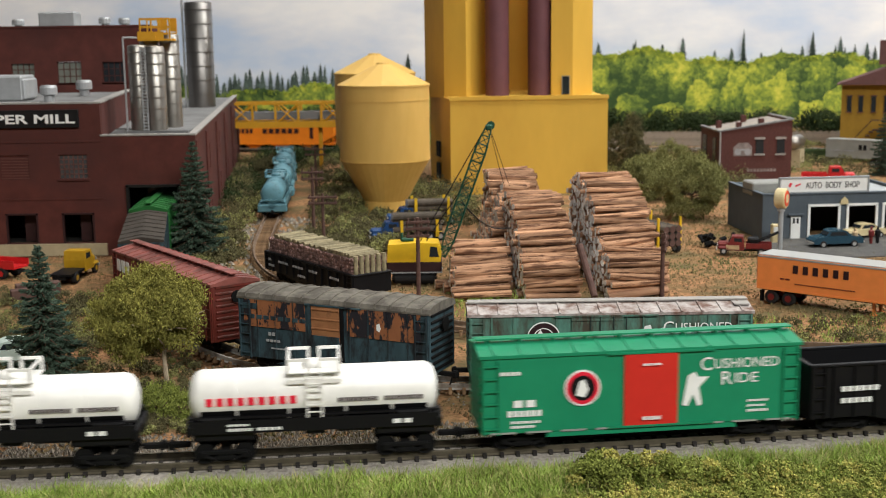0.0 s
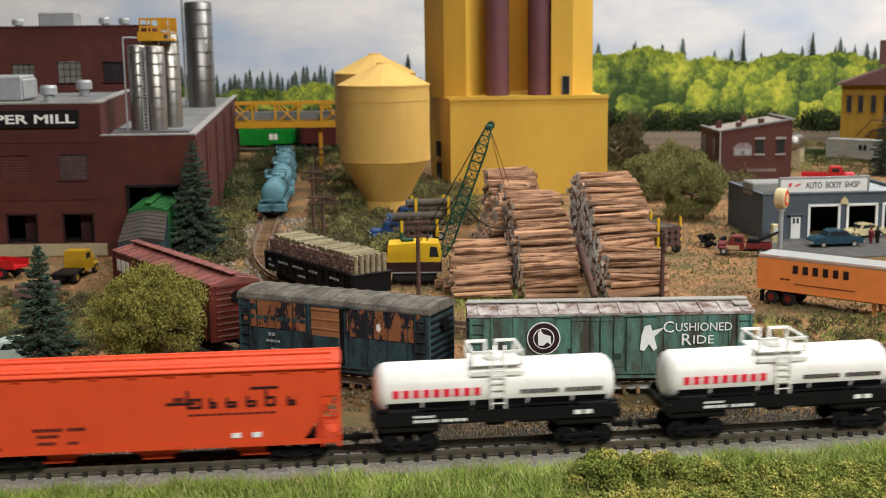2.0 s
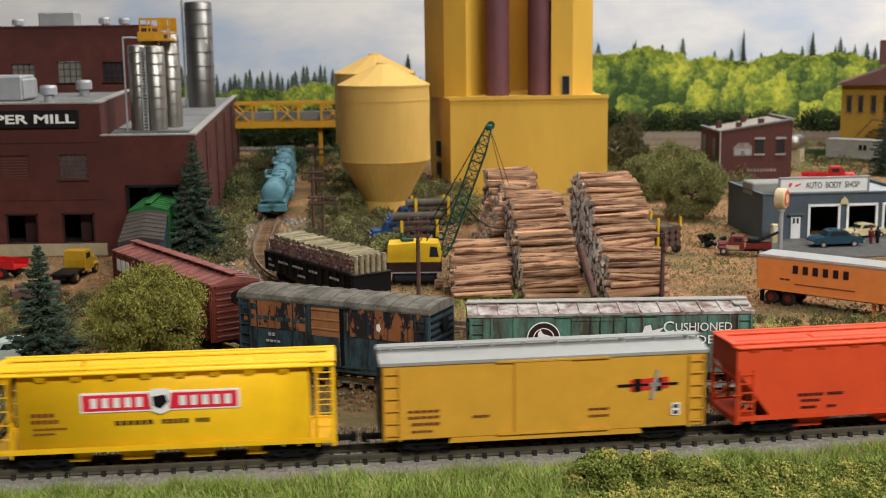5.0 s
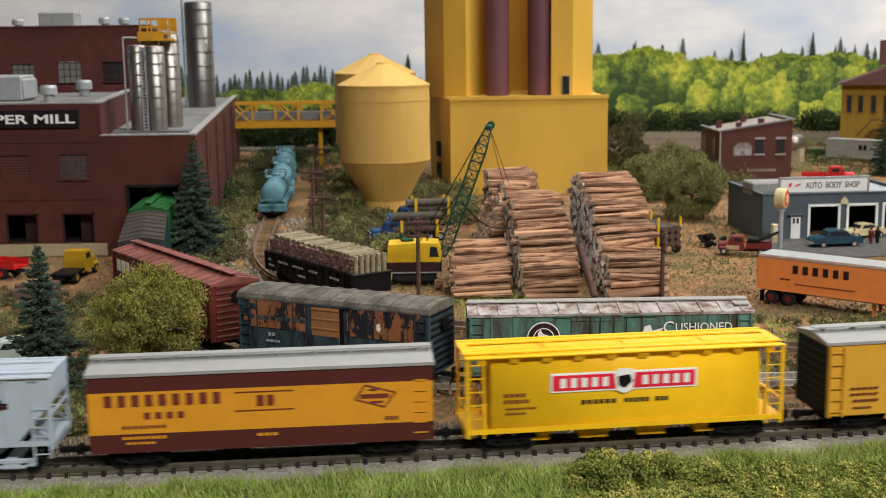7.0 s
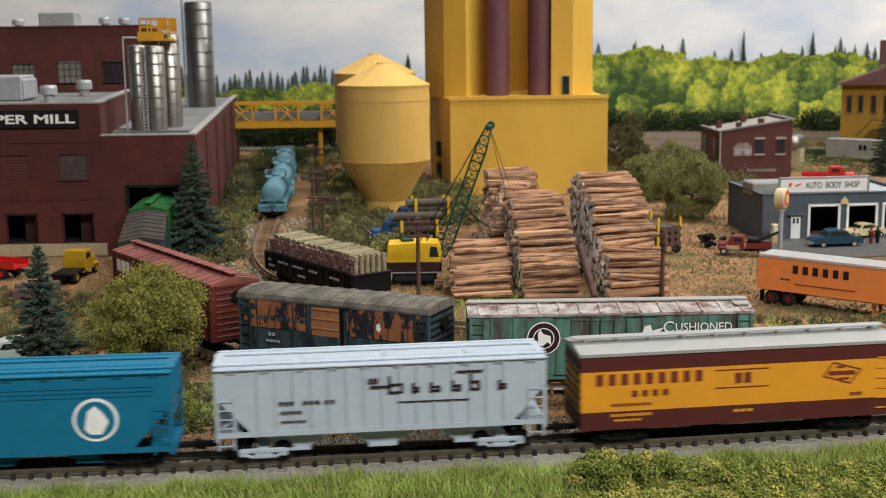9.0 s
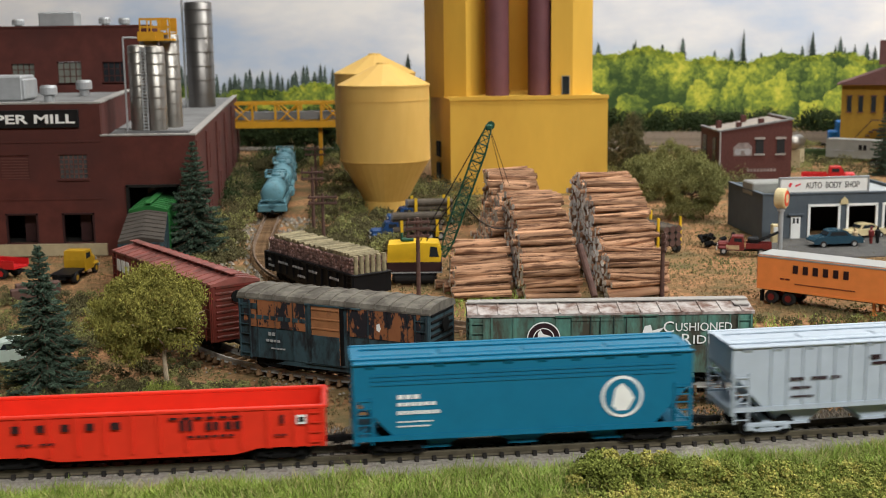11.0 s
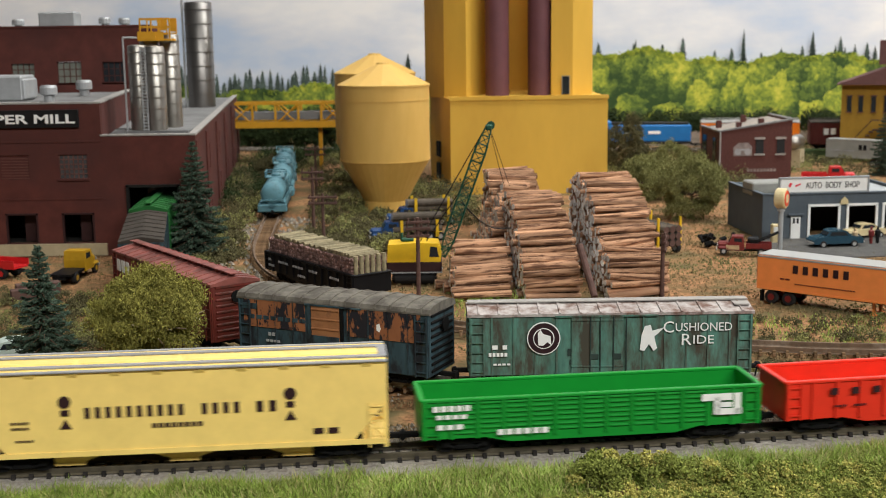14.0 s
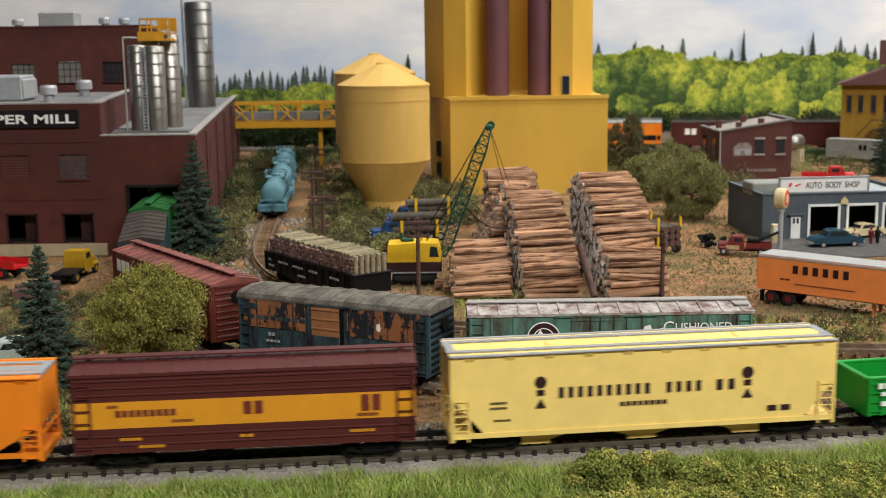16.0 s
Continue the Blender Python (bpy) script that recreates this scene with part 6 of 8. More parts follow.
def crane():
    ob = thing("crawler_crane", "yellow and maroon crawler crane with a green lattice boom", "crane", -1.42, 58.7, 0, 0)
    part("house", Shape().prism([(-1.3, 1.1), (1.3, 1.1), (1.35, 1.5), (1.2, 2.0), (0.2, 2.05), (-1.25, 1.95)], -0.75, 0.75, "y"), M["crane_yellow"], ob)
    part("lower_house", Shape().box(0, 0, 0.85, 2.7, 1.55, 0.55, 0.08), M["crane_maroon"], ob)
    part("deck", Shape().box(0.0, 0, 0.58, 2.75, 1.5, 0.06), M["metal_grey"], ob)
    part("window", Shape().prism([(0.75, 1.35), (1.22, 1.35), (1.12, 1.82), (0.8, 1.86)], -0.775, -0.75, "y"), M["glass_dark"], ob)
    part("exhaust", Shape().box(-0.3, 0, 2.1, 0.6, 0.5, 0.15, 0.05).tube((-0.6, 0.2, 2.0), (-0.6, 0.2, 2.4), 0.06), M["crane_green"], ob)
    for s in (-1, 1):
        t = Shape().box(0, s * 0.6, 0.27, 2.2, 0.4, 0.5, 0.2)
        part("crawler_track", t, M["rubber"], ob)
        pieces("track_pad", Shape().box(0, 0, 0, 0.1, 0.42, 0.05), M["rubber"], ob, [(-1.0 + i * 0.18, s * 0.6, 0.53) for i in range(12)])
    part("turntable", Shape().tube((0, 0, 0.3), (0, 0, 0.6), 0.5, n=16), M["crane_green"], ob)
    bm = Shape()
    a, b = Vector((1.4, 0, 1.25)), Vector((3.72, 0.4, 7.5))
    ax = (b - a).normalized()
    u = Vector((0, 1, 0))
    v = ax.cross(u).normalized()
    n = 15
    cor = []
    for k in range(n + 1):
        f = k / n
        w = 0.27 * min(1, 0.45 + f * 4, 0.5 + (1 - f) * 3.2)
        c = a.lerp(b, f)
        cor.append([c + u * w * i + v * w * j for i, j in ((-1, -1), (1, -1), (1, 1), (-1, 1))])
    for k in range(n):
        for i in range(4):
            bm.bar(cor[k][i], cor[k + 1][i], 0.05)
            j = (i + 1) % 4
            bm.bar(cor[k][i], cor[k + 1][j] if k % 2 else cor[k + 1][i], 0.028)
            bm.bar(cor[k][j] if k % 2 == 0 else cor[k][i], cor[k + 1][i] if k % 2 == 0 else cor[k + 1][j], 0.03)
            bm.bar(cor[k + 1][i], cor[k + 1][j], 0.03)
    for i in range(4):
        bm.bar(cor[0][i], a, 0.05)
    bm.box(b.x, b.y, b.z, 0.35, 0.4, 0.3, 0.08)
    part("boom", bm, M["crane_green"], ob)
    part("sheave", Shape().lathe([(0.05, -0.06), (0.2, -0.06), (0.2, 0.06), (0.05, 0.06)], cx=b.x + 0.1, cy=b.y, cz=b.z + 0.1, n=12, axis="y"), M["crane_green"], ob)
    ca = Shape()
    for s in (-0.25, 0.25):
        ca.tube((0.3, s, 2.0), b + Vector((-0.1, s * 0.5, 0.1)), 0.014, n=4)
        ca.tube((0.6, s, 2.0), b.lerp(a, 0.35), 0.014, n=4)
    for dx, sag in ((0.75, 1.3), (1.0, 1.0)):
        p = b.copy()
        for k in range(8):
            f = (k + 1) / 8
            q = Vector((b.x + dx * f, b.y, b.z - 2.9 * f ** 1.4 + sag * math.sin(3.14 * f) * -0.3))
            ca.tube(p, q, 0.014, n=4, caps=False)
            p = q
    p = a.lerp(b, 0.42)
    for k in range(6):
        f = (k + 1) / 6
        q = a.lerp(b, 0.42) + Vector((2.4 * f, 0, -1.3 * f - 0.5 * math.sin(3.14 * f)))
        ca.tube(p, q, 0.03, n=4, caps=False)
        p = q
    part("cable", ca, M["black"], ob)


def utility_pole(label, x, y, h, arms, rz=0, brace=True):
    ob = thing("utility_pole", label, "utility pole", x, y, 0, rz, group="utility poles")
    part("pole", Shape().tube((0, 0, -0.1), (0, 0, h), 0.11, 0.085, n=8), M["pole"], ob)
    for z, w in arms:
        arm = Shape().box(0, -0.1, z, w, 0.12, 0.13, 0.02)
        part("crossarm", arm, M["pole"], ob)
        ins = Shape()
        for i in range(4):
            ins.tube((-w / 2 + 0.1 + i * (w - 0.2) / 3, -0.08, z + 0.04), (-w / 2 + 0.1 + i * (w - 0.2) / 3, -0.08, z + 0.19), 0.045, n=6)
        part("insulators", ins, M["pole"], ob)
    return ob


def parked_cars():
    # weathered teal boxcar
    c = boxcar("rusty weathered teal boxcar with a pale streaked roof", 9.35, M["teal"], M["teal_roof"], eave=2.88, sill=0.82, rise=0.18, ribs=13, door=(-1.3, 0.4), door_ribs=2, board=False, roof_ribs=14, ladder_m=M["teal"], end_m=M["teal"])
    y = -1.0
    disc(c, -2.22, 2.1, 0.55, y - 0.02, M["letter_white"])
    disc(c, -2.22, 2.1, 0.515, y - 0.03, M["letter_black"])
    disc(c, -2.22, 2.1, 0.35, y - 0.04, M["letter_white"])
    disc(c, -2.22, 2.1, 0.32, y - 0.05, M["letter_black"])
    part("emblem_mark", Shape().prism([(-2.4, 1.88), (-2.25, 1.86), (-2.1, 1.98), (-1.98, 1.88), (-2.0, 2.18), (-2.25, 2.26), (-2.32, 2.4), (-2.42, 2.28)], y - 0.085, y - 0.07, "y"), M["letter_white"], c)
    lettering(c, [(-3.95, -3.7, 1.74, 1.88, 1), (-3.6, -3.4, 1.74, 1.88, 1), (-4.05, -3.4, 1.5, 1.62, 5), (-3.9, -3.3, 1.2, 1.26, 4)], M["letter_white"], y - 0.02)
    slogan(c, 2.85, 2.42, 1.0, y - 0.03, M["letter_white"])
    for x in (-0.68, -0.36, 0.08, 0.5):
        part("door_bar", Shape().tube((x, -1.045, 0.95), (x, -1.045, 2.8), 0.025, n=6), M["teal_dark"], c)
    for x in (-0.55, 0.2):
        part("latch_plate", Shape().box(x, -1.03, 1.45, 0.28, 0.05, 0.2, 0.02), M["teal_dark"], c)
    part("repair_patch", Shape().box(-1.25, -0.975, 1.6, 0.34, 0.03, 0.24).box(-1.25, -0.975, 1.27, 0.22, 0.03, 0.16), M["teal_dark"], c)
    part("painted_mark", Shape().prism([(0.95, 1.65), (1.1, 1.62), (1.25, 1.85), (1.4, 1.62), (1.52, 1.7), (1.42, 2.1), (1.75, 2.4), (1.35, 2.3), (1.3, 2.5), (1.1, 2.45), (1.0, 2.15)], y - 0.03, y - 0.01, "y"), M["letter_white"], c)
    part("walkway", Shape().box(0, 0.1, 3.12, 9.4, 0.42, 0.04).box(4.4, -0.3, 3.05, 0.5, 0.6, 0.04), M["coping"], c)
    c.matrix_world = pose(5.48 * CM, 39.85 * CM, 0, 0, 0, 0.6)
    # weathered blue and orange boxcar
    c = boxcar("weathered blue boxcar with peeling orange upper panels", 7.45, M["weather_blue"], M["roof_grey"], eave=3.02, sill=0.85, rise=0.26, ribs=10, door=(-0.72, 0.38), door_m=M["door_tan"], roof_ribs=13, round_roof=True, board=False, bands=None, end_m=M["truck_black"], ladder_m=M["weather_blue"])
    for x0, x1 in ((-3.5, -1.0), (0.66, 3.42)):
        part("peeling_panel", Shape().box((x0 + x1) / 2, -0.965, 2.48, x1 - x0, 0.06, 0.98), M["weather_orange"], c)
    lettering(c, [(-2.5, -2.2, 1.72, 1.84, 2), (-2.6, -2.0, 1.5, 1.58, 4), (-2.4, -1.8, 1.25, 1.3, 5)], M["letter_faded"], -1.02)
    lettering(c, [(-3.3, -0.95, 2.28, 2.42, 8), (-3.6, -2.9, 2.62, 2.82, 2)], M["weather_blue"], -1.005)
    part("emblem_mark", Shape().prism([(1.8, 2.3), (1.9, 2.24), (1.96, 2.36), (1.9, 2.54), (1.8, 2.48)], -1.01, -0.99, "y"), M["letter_white"], c)
    part("door_band", Shape().box(-0.17, -1.045, 1.42, 1.09, 0.05, 0.98), M["weather_blue"], c)
    part("door_post", Shape().box(0.46, -0.98, 1.95, 0.12, 0.1, 2.1), M["black"], c)
    part("door_post", Shape().box(-0.8, -0.98, 1.95, 0.1, 0.1, 2.1), M["weather_blue"], c)
    c.matrix_world = pose(-3.44 * CM, 41.05 * CM, 0, 0, 0, -25.5)
    # brown boxcar
    c = boxcar("oxide red boxcar with a raised running board", 9.6, M["bo_red"], M["bo_roof"], eave=3.02, sill=0.85, rise=0.22, ribs=16, door=(-0.8, 0.8), roof_ribs=16)
    lettering(c, [(-4.35, -2.9, 2.25, 2.75, 3), (3.0, 3.9, 1.9, 2.1, 4), (3.0, 3.8, 1.55, 1.75, 4)], M["letter_white"], -1.02)
    c.matrix_world = pose(-10.55 * CM, 48.05 * CM, 0, 0, 0, -54)
    # grey-roofed and green boxcars at the mill
    c = boxcar("boxcar with a dusty grey roof rolling into the mill", 8.9, M["weather_blue"], M["brown_roof"], eave=2.95, sill=0.85, rise=0.2, ribs=10, roof_ribs=7, board=False)
    c.matrix_world = pose(-14.5 * CM, 58.4 * CM, 0, 0, 0, -78.5)
    c = boxcar("green boxcar standing in the mill doorway", 8.2, M["car_green"], M["car_green"], eave=3.02, sill=0.85, rise=0.26, ribs=12, roof_ribs=12)
    c.matrix_world = pose(-15.85 * CM, 67.6 * CM, 0, 0, 0, -85.5)
    # pulpwood gondola
    c = gondola("black pulpwood gondola loaded with stacked short logs", 8.1, M["black"], corrugated=False, top=1.75, posts=12)
    lettering(c, [(-3.6, -3.3, 1.42, 1.52, 2), (-2.6, -1.6, 1.42, 1.52, 5), (-1.2, -0.2, 1.42, 1.52, 4), (0.3, 1.1, 1.42, 1.52, 3), (2.2, 3.0, 1.4, 1.5, 5), (-3.6, -3.0, 1.15, 1.25, 4), (-0.7, 0.0, 1.05, 1.15, 4)], M["letter_faded"], -1.06)
    c.matrix_world = pose(-5.45 * CM, 55.1 * CM, 0, 0, 0, -54.5)
    r = random.Random(9)
    load = tagged(new("pulpwood_load"), "stack of short pulpwood logs with reddish ends", "log load", "", "")
    ends, tops = Shape(), Shape()
    for row in (-0.42, 0.42):
        for i in range(44):
            for k in range(9):
                x = -3.8 + i * 0.172 + r.uniform(-0.03, 0.03)
                z = 1.05 + k * 0.165
                if z < 1.5 and row > 0:
                    continue
                L = 0.8 * r.uniform(0.93, 1.05)
                ends.tube((x, row - L / 2 + r.uniform(-0.03, 0.03), z), (x, row + L / 2, z), 0.088 * r.uniform(0.8, 1.1), n=6)
    for i in range(40):
        x = -3.6 + r.uniform(0, 7.2)
        tops.tube((x, -0.75, 2.55), (x + r.uniform(-0.1, 0.1), 0.75, 2.55 + r.uniform(-0.03, 0.06)), 0.1, n=6)
    part("log_layer", ends.fast_mesh("log_layer", M["pulp"]), None, load, kind="stuff")
    part("top_log_layer", tops.fast_mesh("top_log_layer", M["pulp_top"]), None, load, kind="stuff")
    for i in range(6):
        part("end_stake", Shape().tube((3.9, -0.72 + i * 0.29, 1.2), (3.9, -0.72 + i * 0.29, 2.6), 0.1, n=8), M["pulp_top"], load)
    load.matrix_world = c.matrix_world.copy()
    # pale blue tank cars on the spur
    for x, y, yaw in ((-11.3, 82.3, 93.5), (-12.0, 91.2, 95.5), (-12.95, 100.1, 96.5)):
        c = tank_car("pale blue tank car on the spur", 8.4, M["tank_blue"], M["tank_blue"], radius=0.76, axis_z=1.86)
        for e in (-1, 1):
            part("end_platform", Shape().box(e * 3.95, 0, 0.98, 0.5, 1.9, 0.5, 0.06).box(e * 4.1, 0, 1.5, 0.08, 1.5, 0.08), M["tank_blue"], c)
        c.matrix_world = pose(x * CM, y * CM, 0, 0, 0, yaw)


def road_wheel(parent, x, y, r, w=0.16, hub=None):
    o = part("wheel", Shape().lathe([(r * 0.5, -w / 2), (r * 0.9, -w / 2), (r, -w / 3), (r, w / 3), (r * 0.9, w / 2), (r * 0.5, w / 2)], cx=x, cy=y, cz=r, n=16, axis="y"), M["rubber"], parent)
    part("hub", Shape().lathe([(r * 0.52, -w / 2 - 0.005), (r * 0.52, w / 2 + 0.005)], cx=x, cy=y, cz=r, n=12, axis="y"), hub or M["metal_grey"], o)


def trailer_body(ob, L, W, z0, z1, m, roof_m, trim):
    part("body", Shape().box(0, 0, (z0 + z1) / 2, L, W, z1 - z0, 0.06), m, ob)
    part("roof", Shape().box(0, 0, z1 + 0.02, L - 0.08, W - 0.08, 0.05, 0.02), roof_m, ob)
    part("top_rail", Shape().box(0, -W / 2, z1 - 0.05, L - 0.1, 0.04, 0.07).box(0, W / 2, z1 - 0.05, L - 0.1, 0.04, 0.07), trim, ob)
    part("bottom_rail", Shape().box(0, -W / 2, z0 + 0.05, L - 0.1, 0.04, 0.08).box(0, W / 2, z0 + 0.05, L - 0.1, 0.04, 0.08), m, ob)


def vehicles():
    # orange semi-trailer
    ob = thing("semi_trailer", "orange semi-trailer with a silver roof and black lettering", "trailer", 17.3, 51.4, 0, -39.5)
    trailer_body(ob, 7.4, 1.5, 0.62, 2.15, M["trailer_orange"], M["silver"], M["silver"])
    sh = blocks(Shape(), -2.1, 0.6, 1.48, 1.84, 6, -0.77, gap=0.5)
    part("lettering", sh, M["letter_black"], ob)
    lettering(ob, [(-2.6, -2.1, 1.16, 1.22, 2), (-1.9, 0.8, 1.0, 1.04, 22)], M["letter_maroon"], -0.77)
    part("frame", Shape().box(0, 0, 0.56, 7.0, 0.7, 0.12), M["black"], ob)
    for x in (-3.0, -2.2):
        for y in (-0.58, 0.58):
            road_wheel(ob, x, y, 0.30, 0.26, M["hub_red"])
    part("landing_leg", Shape().box(1.5, -0.4, 0.3, 0.12, 0.12, 0.6).box(1.5, -0.4, 0.04, 0.25, 0.25, 0.06), M["trailer_orange"], ob)
    part("landing_leg", Shape().box(1.5, 0.4, 0.3, 0.12, 0.12, 0.6).box(1.5, 0.4, 0.04, 0.25, 0.25, 0.06), M["trailer_orange"], ob)
    part("mud_flap", Shape().box(-3.5, -0.5, 0.3, 0.05, 0.35, 0.5).box(-3.5, 0.5, 0.3, 0.05, 0.35, 0.5), M["black"], ob)
    for x in (2.6, 3.3):
        for y in (-0.58, 0.58):
            road_wheel(ob, x, y, 0.30, 0.26, M["hub_red"])
    # grey trailer in the distance
    ob = thing("semi_trailer", "pale grey semi-trailer parked on the grass", "trailer", 36.7, 107.6, 0, -38)
    trailer_body(ob, 4.8, 1.6, 0.7, 2.3, M["far_grey"], M["far_grey"], M["far_grey"])
    lettering(ob, [(0.5, 1.3, 1.45, 1.9, 2)], M["black"], -0.82)
    lettering(ob, [(-2.0, 0.2, 1.32, 1.4, 12)], M["walk_grey"], -0.82)
    for x in (-1.8, -1.1, 1.8):
        for y in (-0.6, 0.6):
            road_wheel(ob, x, y, 0.33, 0.28)

    def truck(label, x, y, rz, m, bed, s=1.0, hub=None, name="truck", bed_m=None):
        o = thing(name, label, "truck", x, y, 0, rz)
        part("chassis", Shape().box(0.3 * s, 0, 0.38 * s, 3.6 * s, 0.6 * s, 0.14 * s), M["black"], o)
        part("cab", Shape().prism([(-1.3 * s, 0.4 * s), (0.0, 0.4 * s), (0.0, 1.0 * s), (-0.1 * s, 1.5 * s), (-0.95 * s, 1.5 * s), (-1.2 * s, 1.02 * s), (-1.3 * s, 1.0 * s)], -0.6 * s, 0.6 * s, "y"), m, o)
        part("bonnet", Shape().box(-1.65 * s, 0, 0.72 * s, 0.9 * s, 0.85 * s, 0.6 * s, 0.14 * s), m, o)
        part("windscreen", Shape().box(-1.13 * s, 0, 1.22 * s, 0.06 * s, 0.95 * s, 0.34 * s, 0, Matrix.Rotation(0.45, 3, "Y")), M["glass_dark"], o)
        part("side_window", Shape().box(-0.5 * s, 0, 1.22 * s, 0.6 * s, 1.22 * s, 0.3 * s), M["glass_dark"], o)
        part("bumper", Shape().box(-2.15 * s, 0, 0.4 * s, 0.1 * s, 1.2 * s, 0.16 * s, 0.03), M["silver"], o)
        for yy in (-0.52, 0.52):
            part("fender", Shape().box(-1.6 * s, yy * s, 0.56 * s, 0.9 * s, 0.24 * s, 0.26 * s, 0.1 * s), m, o)
            road_wheel(o, -1.6 * s, yy * s, 0.3 * s, 0.2 * s, hub)
            road_wheel(o, 1.3 * s, yy * s, 0.3 * s, 0.28 * s, hub)
            part("headlight", Shape().lathe([(0.09 * s, -0.03), (0.09 * s, 0.03)], cx=-2.1 * s, cy=yy * 0.75 * s, cz=0.75 * s, n=10, axis="x"), M["silver"], o)
        if bed == "flat":
            part("bed", Shape().box(1.1 * s, 0, 0.55 * s, 2.0 * s, 1.2 * s, 0.12 * s), bed_m or M["black"], o)
        elif bed == "box":
            part("bed", Shape().box(1.1 * s, 0, 0.6 * s, 2.0 * s, 1.2 * s, 0.1 * s).box(1.1 * s, 0.58 * s, 0.8 * s, 2.0 * s, 0.06, 0.35 * s).box(1.1 * s, -0.58 * s, 0.8 * s, 2.0 * s, 0.06, 0.35 * s), bed_m or m, o)
        return o

    truck("yellow truck tractor with a black chassis behind", -18.7, 60.6, -95, M["truck_yellow"], "flat", 0.92, M["truck_yellow"])
    truck("bright red truck parked before the mill", -23.4, 61.5, -20, M["truck_red"], "box", 0.98, M["truck_red"])
    truck("bright red truck parked beside the brick building", 30.2, 94.5, 168, M["truck_red"], "box", 0.95, M["truck_red"])
    t = truck("dark red and tan tow truck with a black boom", 16.35, 64.9, -14, M["tow_red"], "box", 0.68, M["metal_grey"], bed_m=M["tow_red"])
    part("side_panel", Shape().box(-0.62, 0, 0.42, 0.7, 0.86, 0.24, 0.02), M["tan"], t, "tan lower door panel")
    part("tow_boom", Shape().bar((0.3, 0.2, 0.55), (1.75, 0.12, 1.25), 0.08).bar((0.3, -0.2, 0.55), (1.75, -0.12, 1.25), 0.08).box(0.45, 0, 0.75, 0.6, 0.7, 0.4, 0.08), M["black"], t)
    # log trucks
    for x, y in ((-0.9, 76.4), (-1.6, 70.6)):
        t = truck("blue log truck loaded with dark logs between yellow stakes", x - 1.0, y, 12 if y > 75 else 10, M["truck_blue"], "flat", 0.8)
        ld = thing("log_load", "dark bark logs stacked between yellow stakes", "log load", x - 1.6, y, 0, 12 if y > 75 else 10)
        for k, row in enumerate((4, 3, 3)):
            for i in range(row):
                part("log", Shape().tube((0.2, -0.5 + 0.33 * i + 0.14 * (k % 2), 0.75 + 0.36 * k), (3.1, -0.5 + 0.33 * i + 0.14 * (k % 2), 0.75 + 0.36 * k), 0.2, 0.18, n=9, cap_mi=1), [M["log_dark"], M["log_end"]], ld)
        for xx in (0.7, 2.8):
            for yy in (-0.7, 0.7):
                part("stake", Shape().box(xx, yy, 1.05 if y > 75 else 0.8, 0.16, 0.1, 1.5 if y > 75 else 1.0), M["crane_yellow"], ld)
        part("bunk", Shape().box(0.7, 0, 0.5, 0.2, 1.5, 0.12).box(2.8, 0, 0.42, 0.2, 1.5, 0.3).box(1.8, 0, 0.4, 2.8, 0.3, 0.12), M["crane_yellow"], ld)
        for xx in (2.4, 3.0):
            for yy in (-0.5, 0.5):
                road_wheel(ld, xx, yy, 0.27, 0.22)
    # trailer with log ends behind the stacks
    ld = thing("log_trailer", "log trailer with pale log ends between yellow stakes", "trailer", 11.75, 66.6, 0, 118)
    for k in range(3):
        for i in range(3):
            part("log", Shape().tube((-1.6, -0.42 + 0.42 * i, 0.6 + 0.38 * k), (1.6, -0.42 + 0.42 * i, 0.6 + 0.38 * k), 0.2, n=9, cap_mi=1), [M["log_dark"], M["pole"]], ld)
    for xx in (-1.3, 1.3):
        for yy in (-0.75, 0.75):
            part("stake", Shape().box(xx, yy, 1.2, 0.12, 0.1, 1.6), M["crane_yellow"], ld)
        for yy in (-0.5, 0.5):
            road_wheel(ld, xx, yy, 0.3, 0.25)

    def sedan(label, x, y, rz, m, s=1.0):
        o = thing("car", label, "car", x, y, 0, rz)
        low = Shape().prism([(-1.5 * s, 0.25 * s), (1.5 * s, 0.25 * s), (1.55 * s, 0.5 * s), (1.4 * s, 0.62 * s), (0.7 * s, 0.7 * s), (-0.6 * s, 0.7 * s), (-1.35 * s, 0.62 * s), (-1.55 * s, 0.45 * s)], -0.55 * s, 0.55 * s, "y")
        part("body", low, m, o)
        part("cabin", Shape().prism([(-0.75 * s, 0.68 * s), (0.8 * s, 0.68 * s), (0.45 * s, 0.98 * s), (0.2 * s, 1.04 * s), (-0.3 * s, 1.04 * s), (-0.5 * s, 0.98 * s)], -0.46 * s, 0.46 * s, "y"), m, o)
        part("side_window", Shape().prism([(-0.55 * s, 0.72 * s), (0.6 * s, 0.72 * s), (0.38 * s, 0.94 * s), (-0.4 * s, 0.94 * s)], -0.475 * s, 0.475 * s, "y"), M["glass_dark"], o)
        part("windscreen", Shape().box(-0.64 * s, 0, 0.84 * s, 0.04, 0.8 * s, 0.24 * s, 0, Matrix.Rotation(0.7, 3, "Y")).box(0.64 * s, 0, 0.84 * s, 0.04, 0.8 * s, 0.24 * s, 0, Matrix.Rotation(-0.7, 3, "Y")), M["glass_dark"], o)
        part("bumper", Shape().box(-1.56 * s, 0, 0.33 * s, 0.07, 1.1 * s, 0.1 * s, 0.02).box(1.56 * s, 0, 0.33 * s, 0.07, 1.1 * s, 0.1 * s, 0.02), M["silver"], o)
        for xx in (-0.95, 0.95):
            for yy in (-0.5, 0.5):
                road_wheel(o, xx * s, yy * s, 0.22 * s, 0.16 * s, M["silver"])
        return o

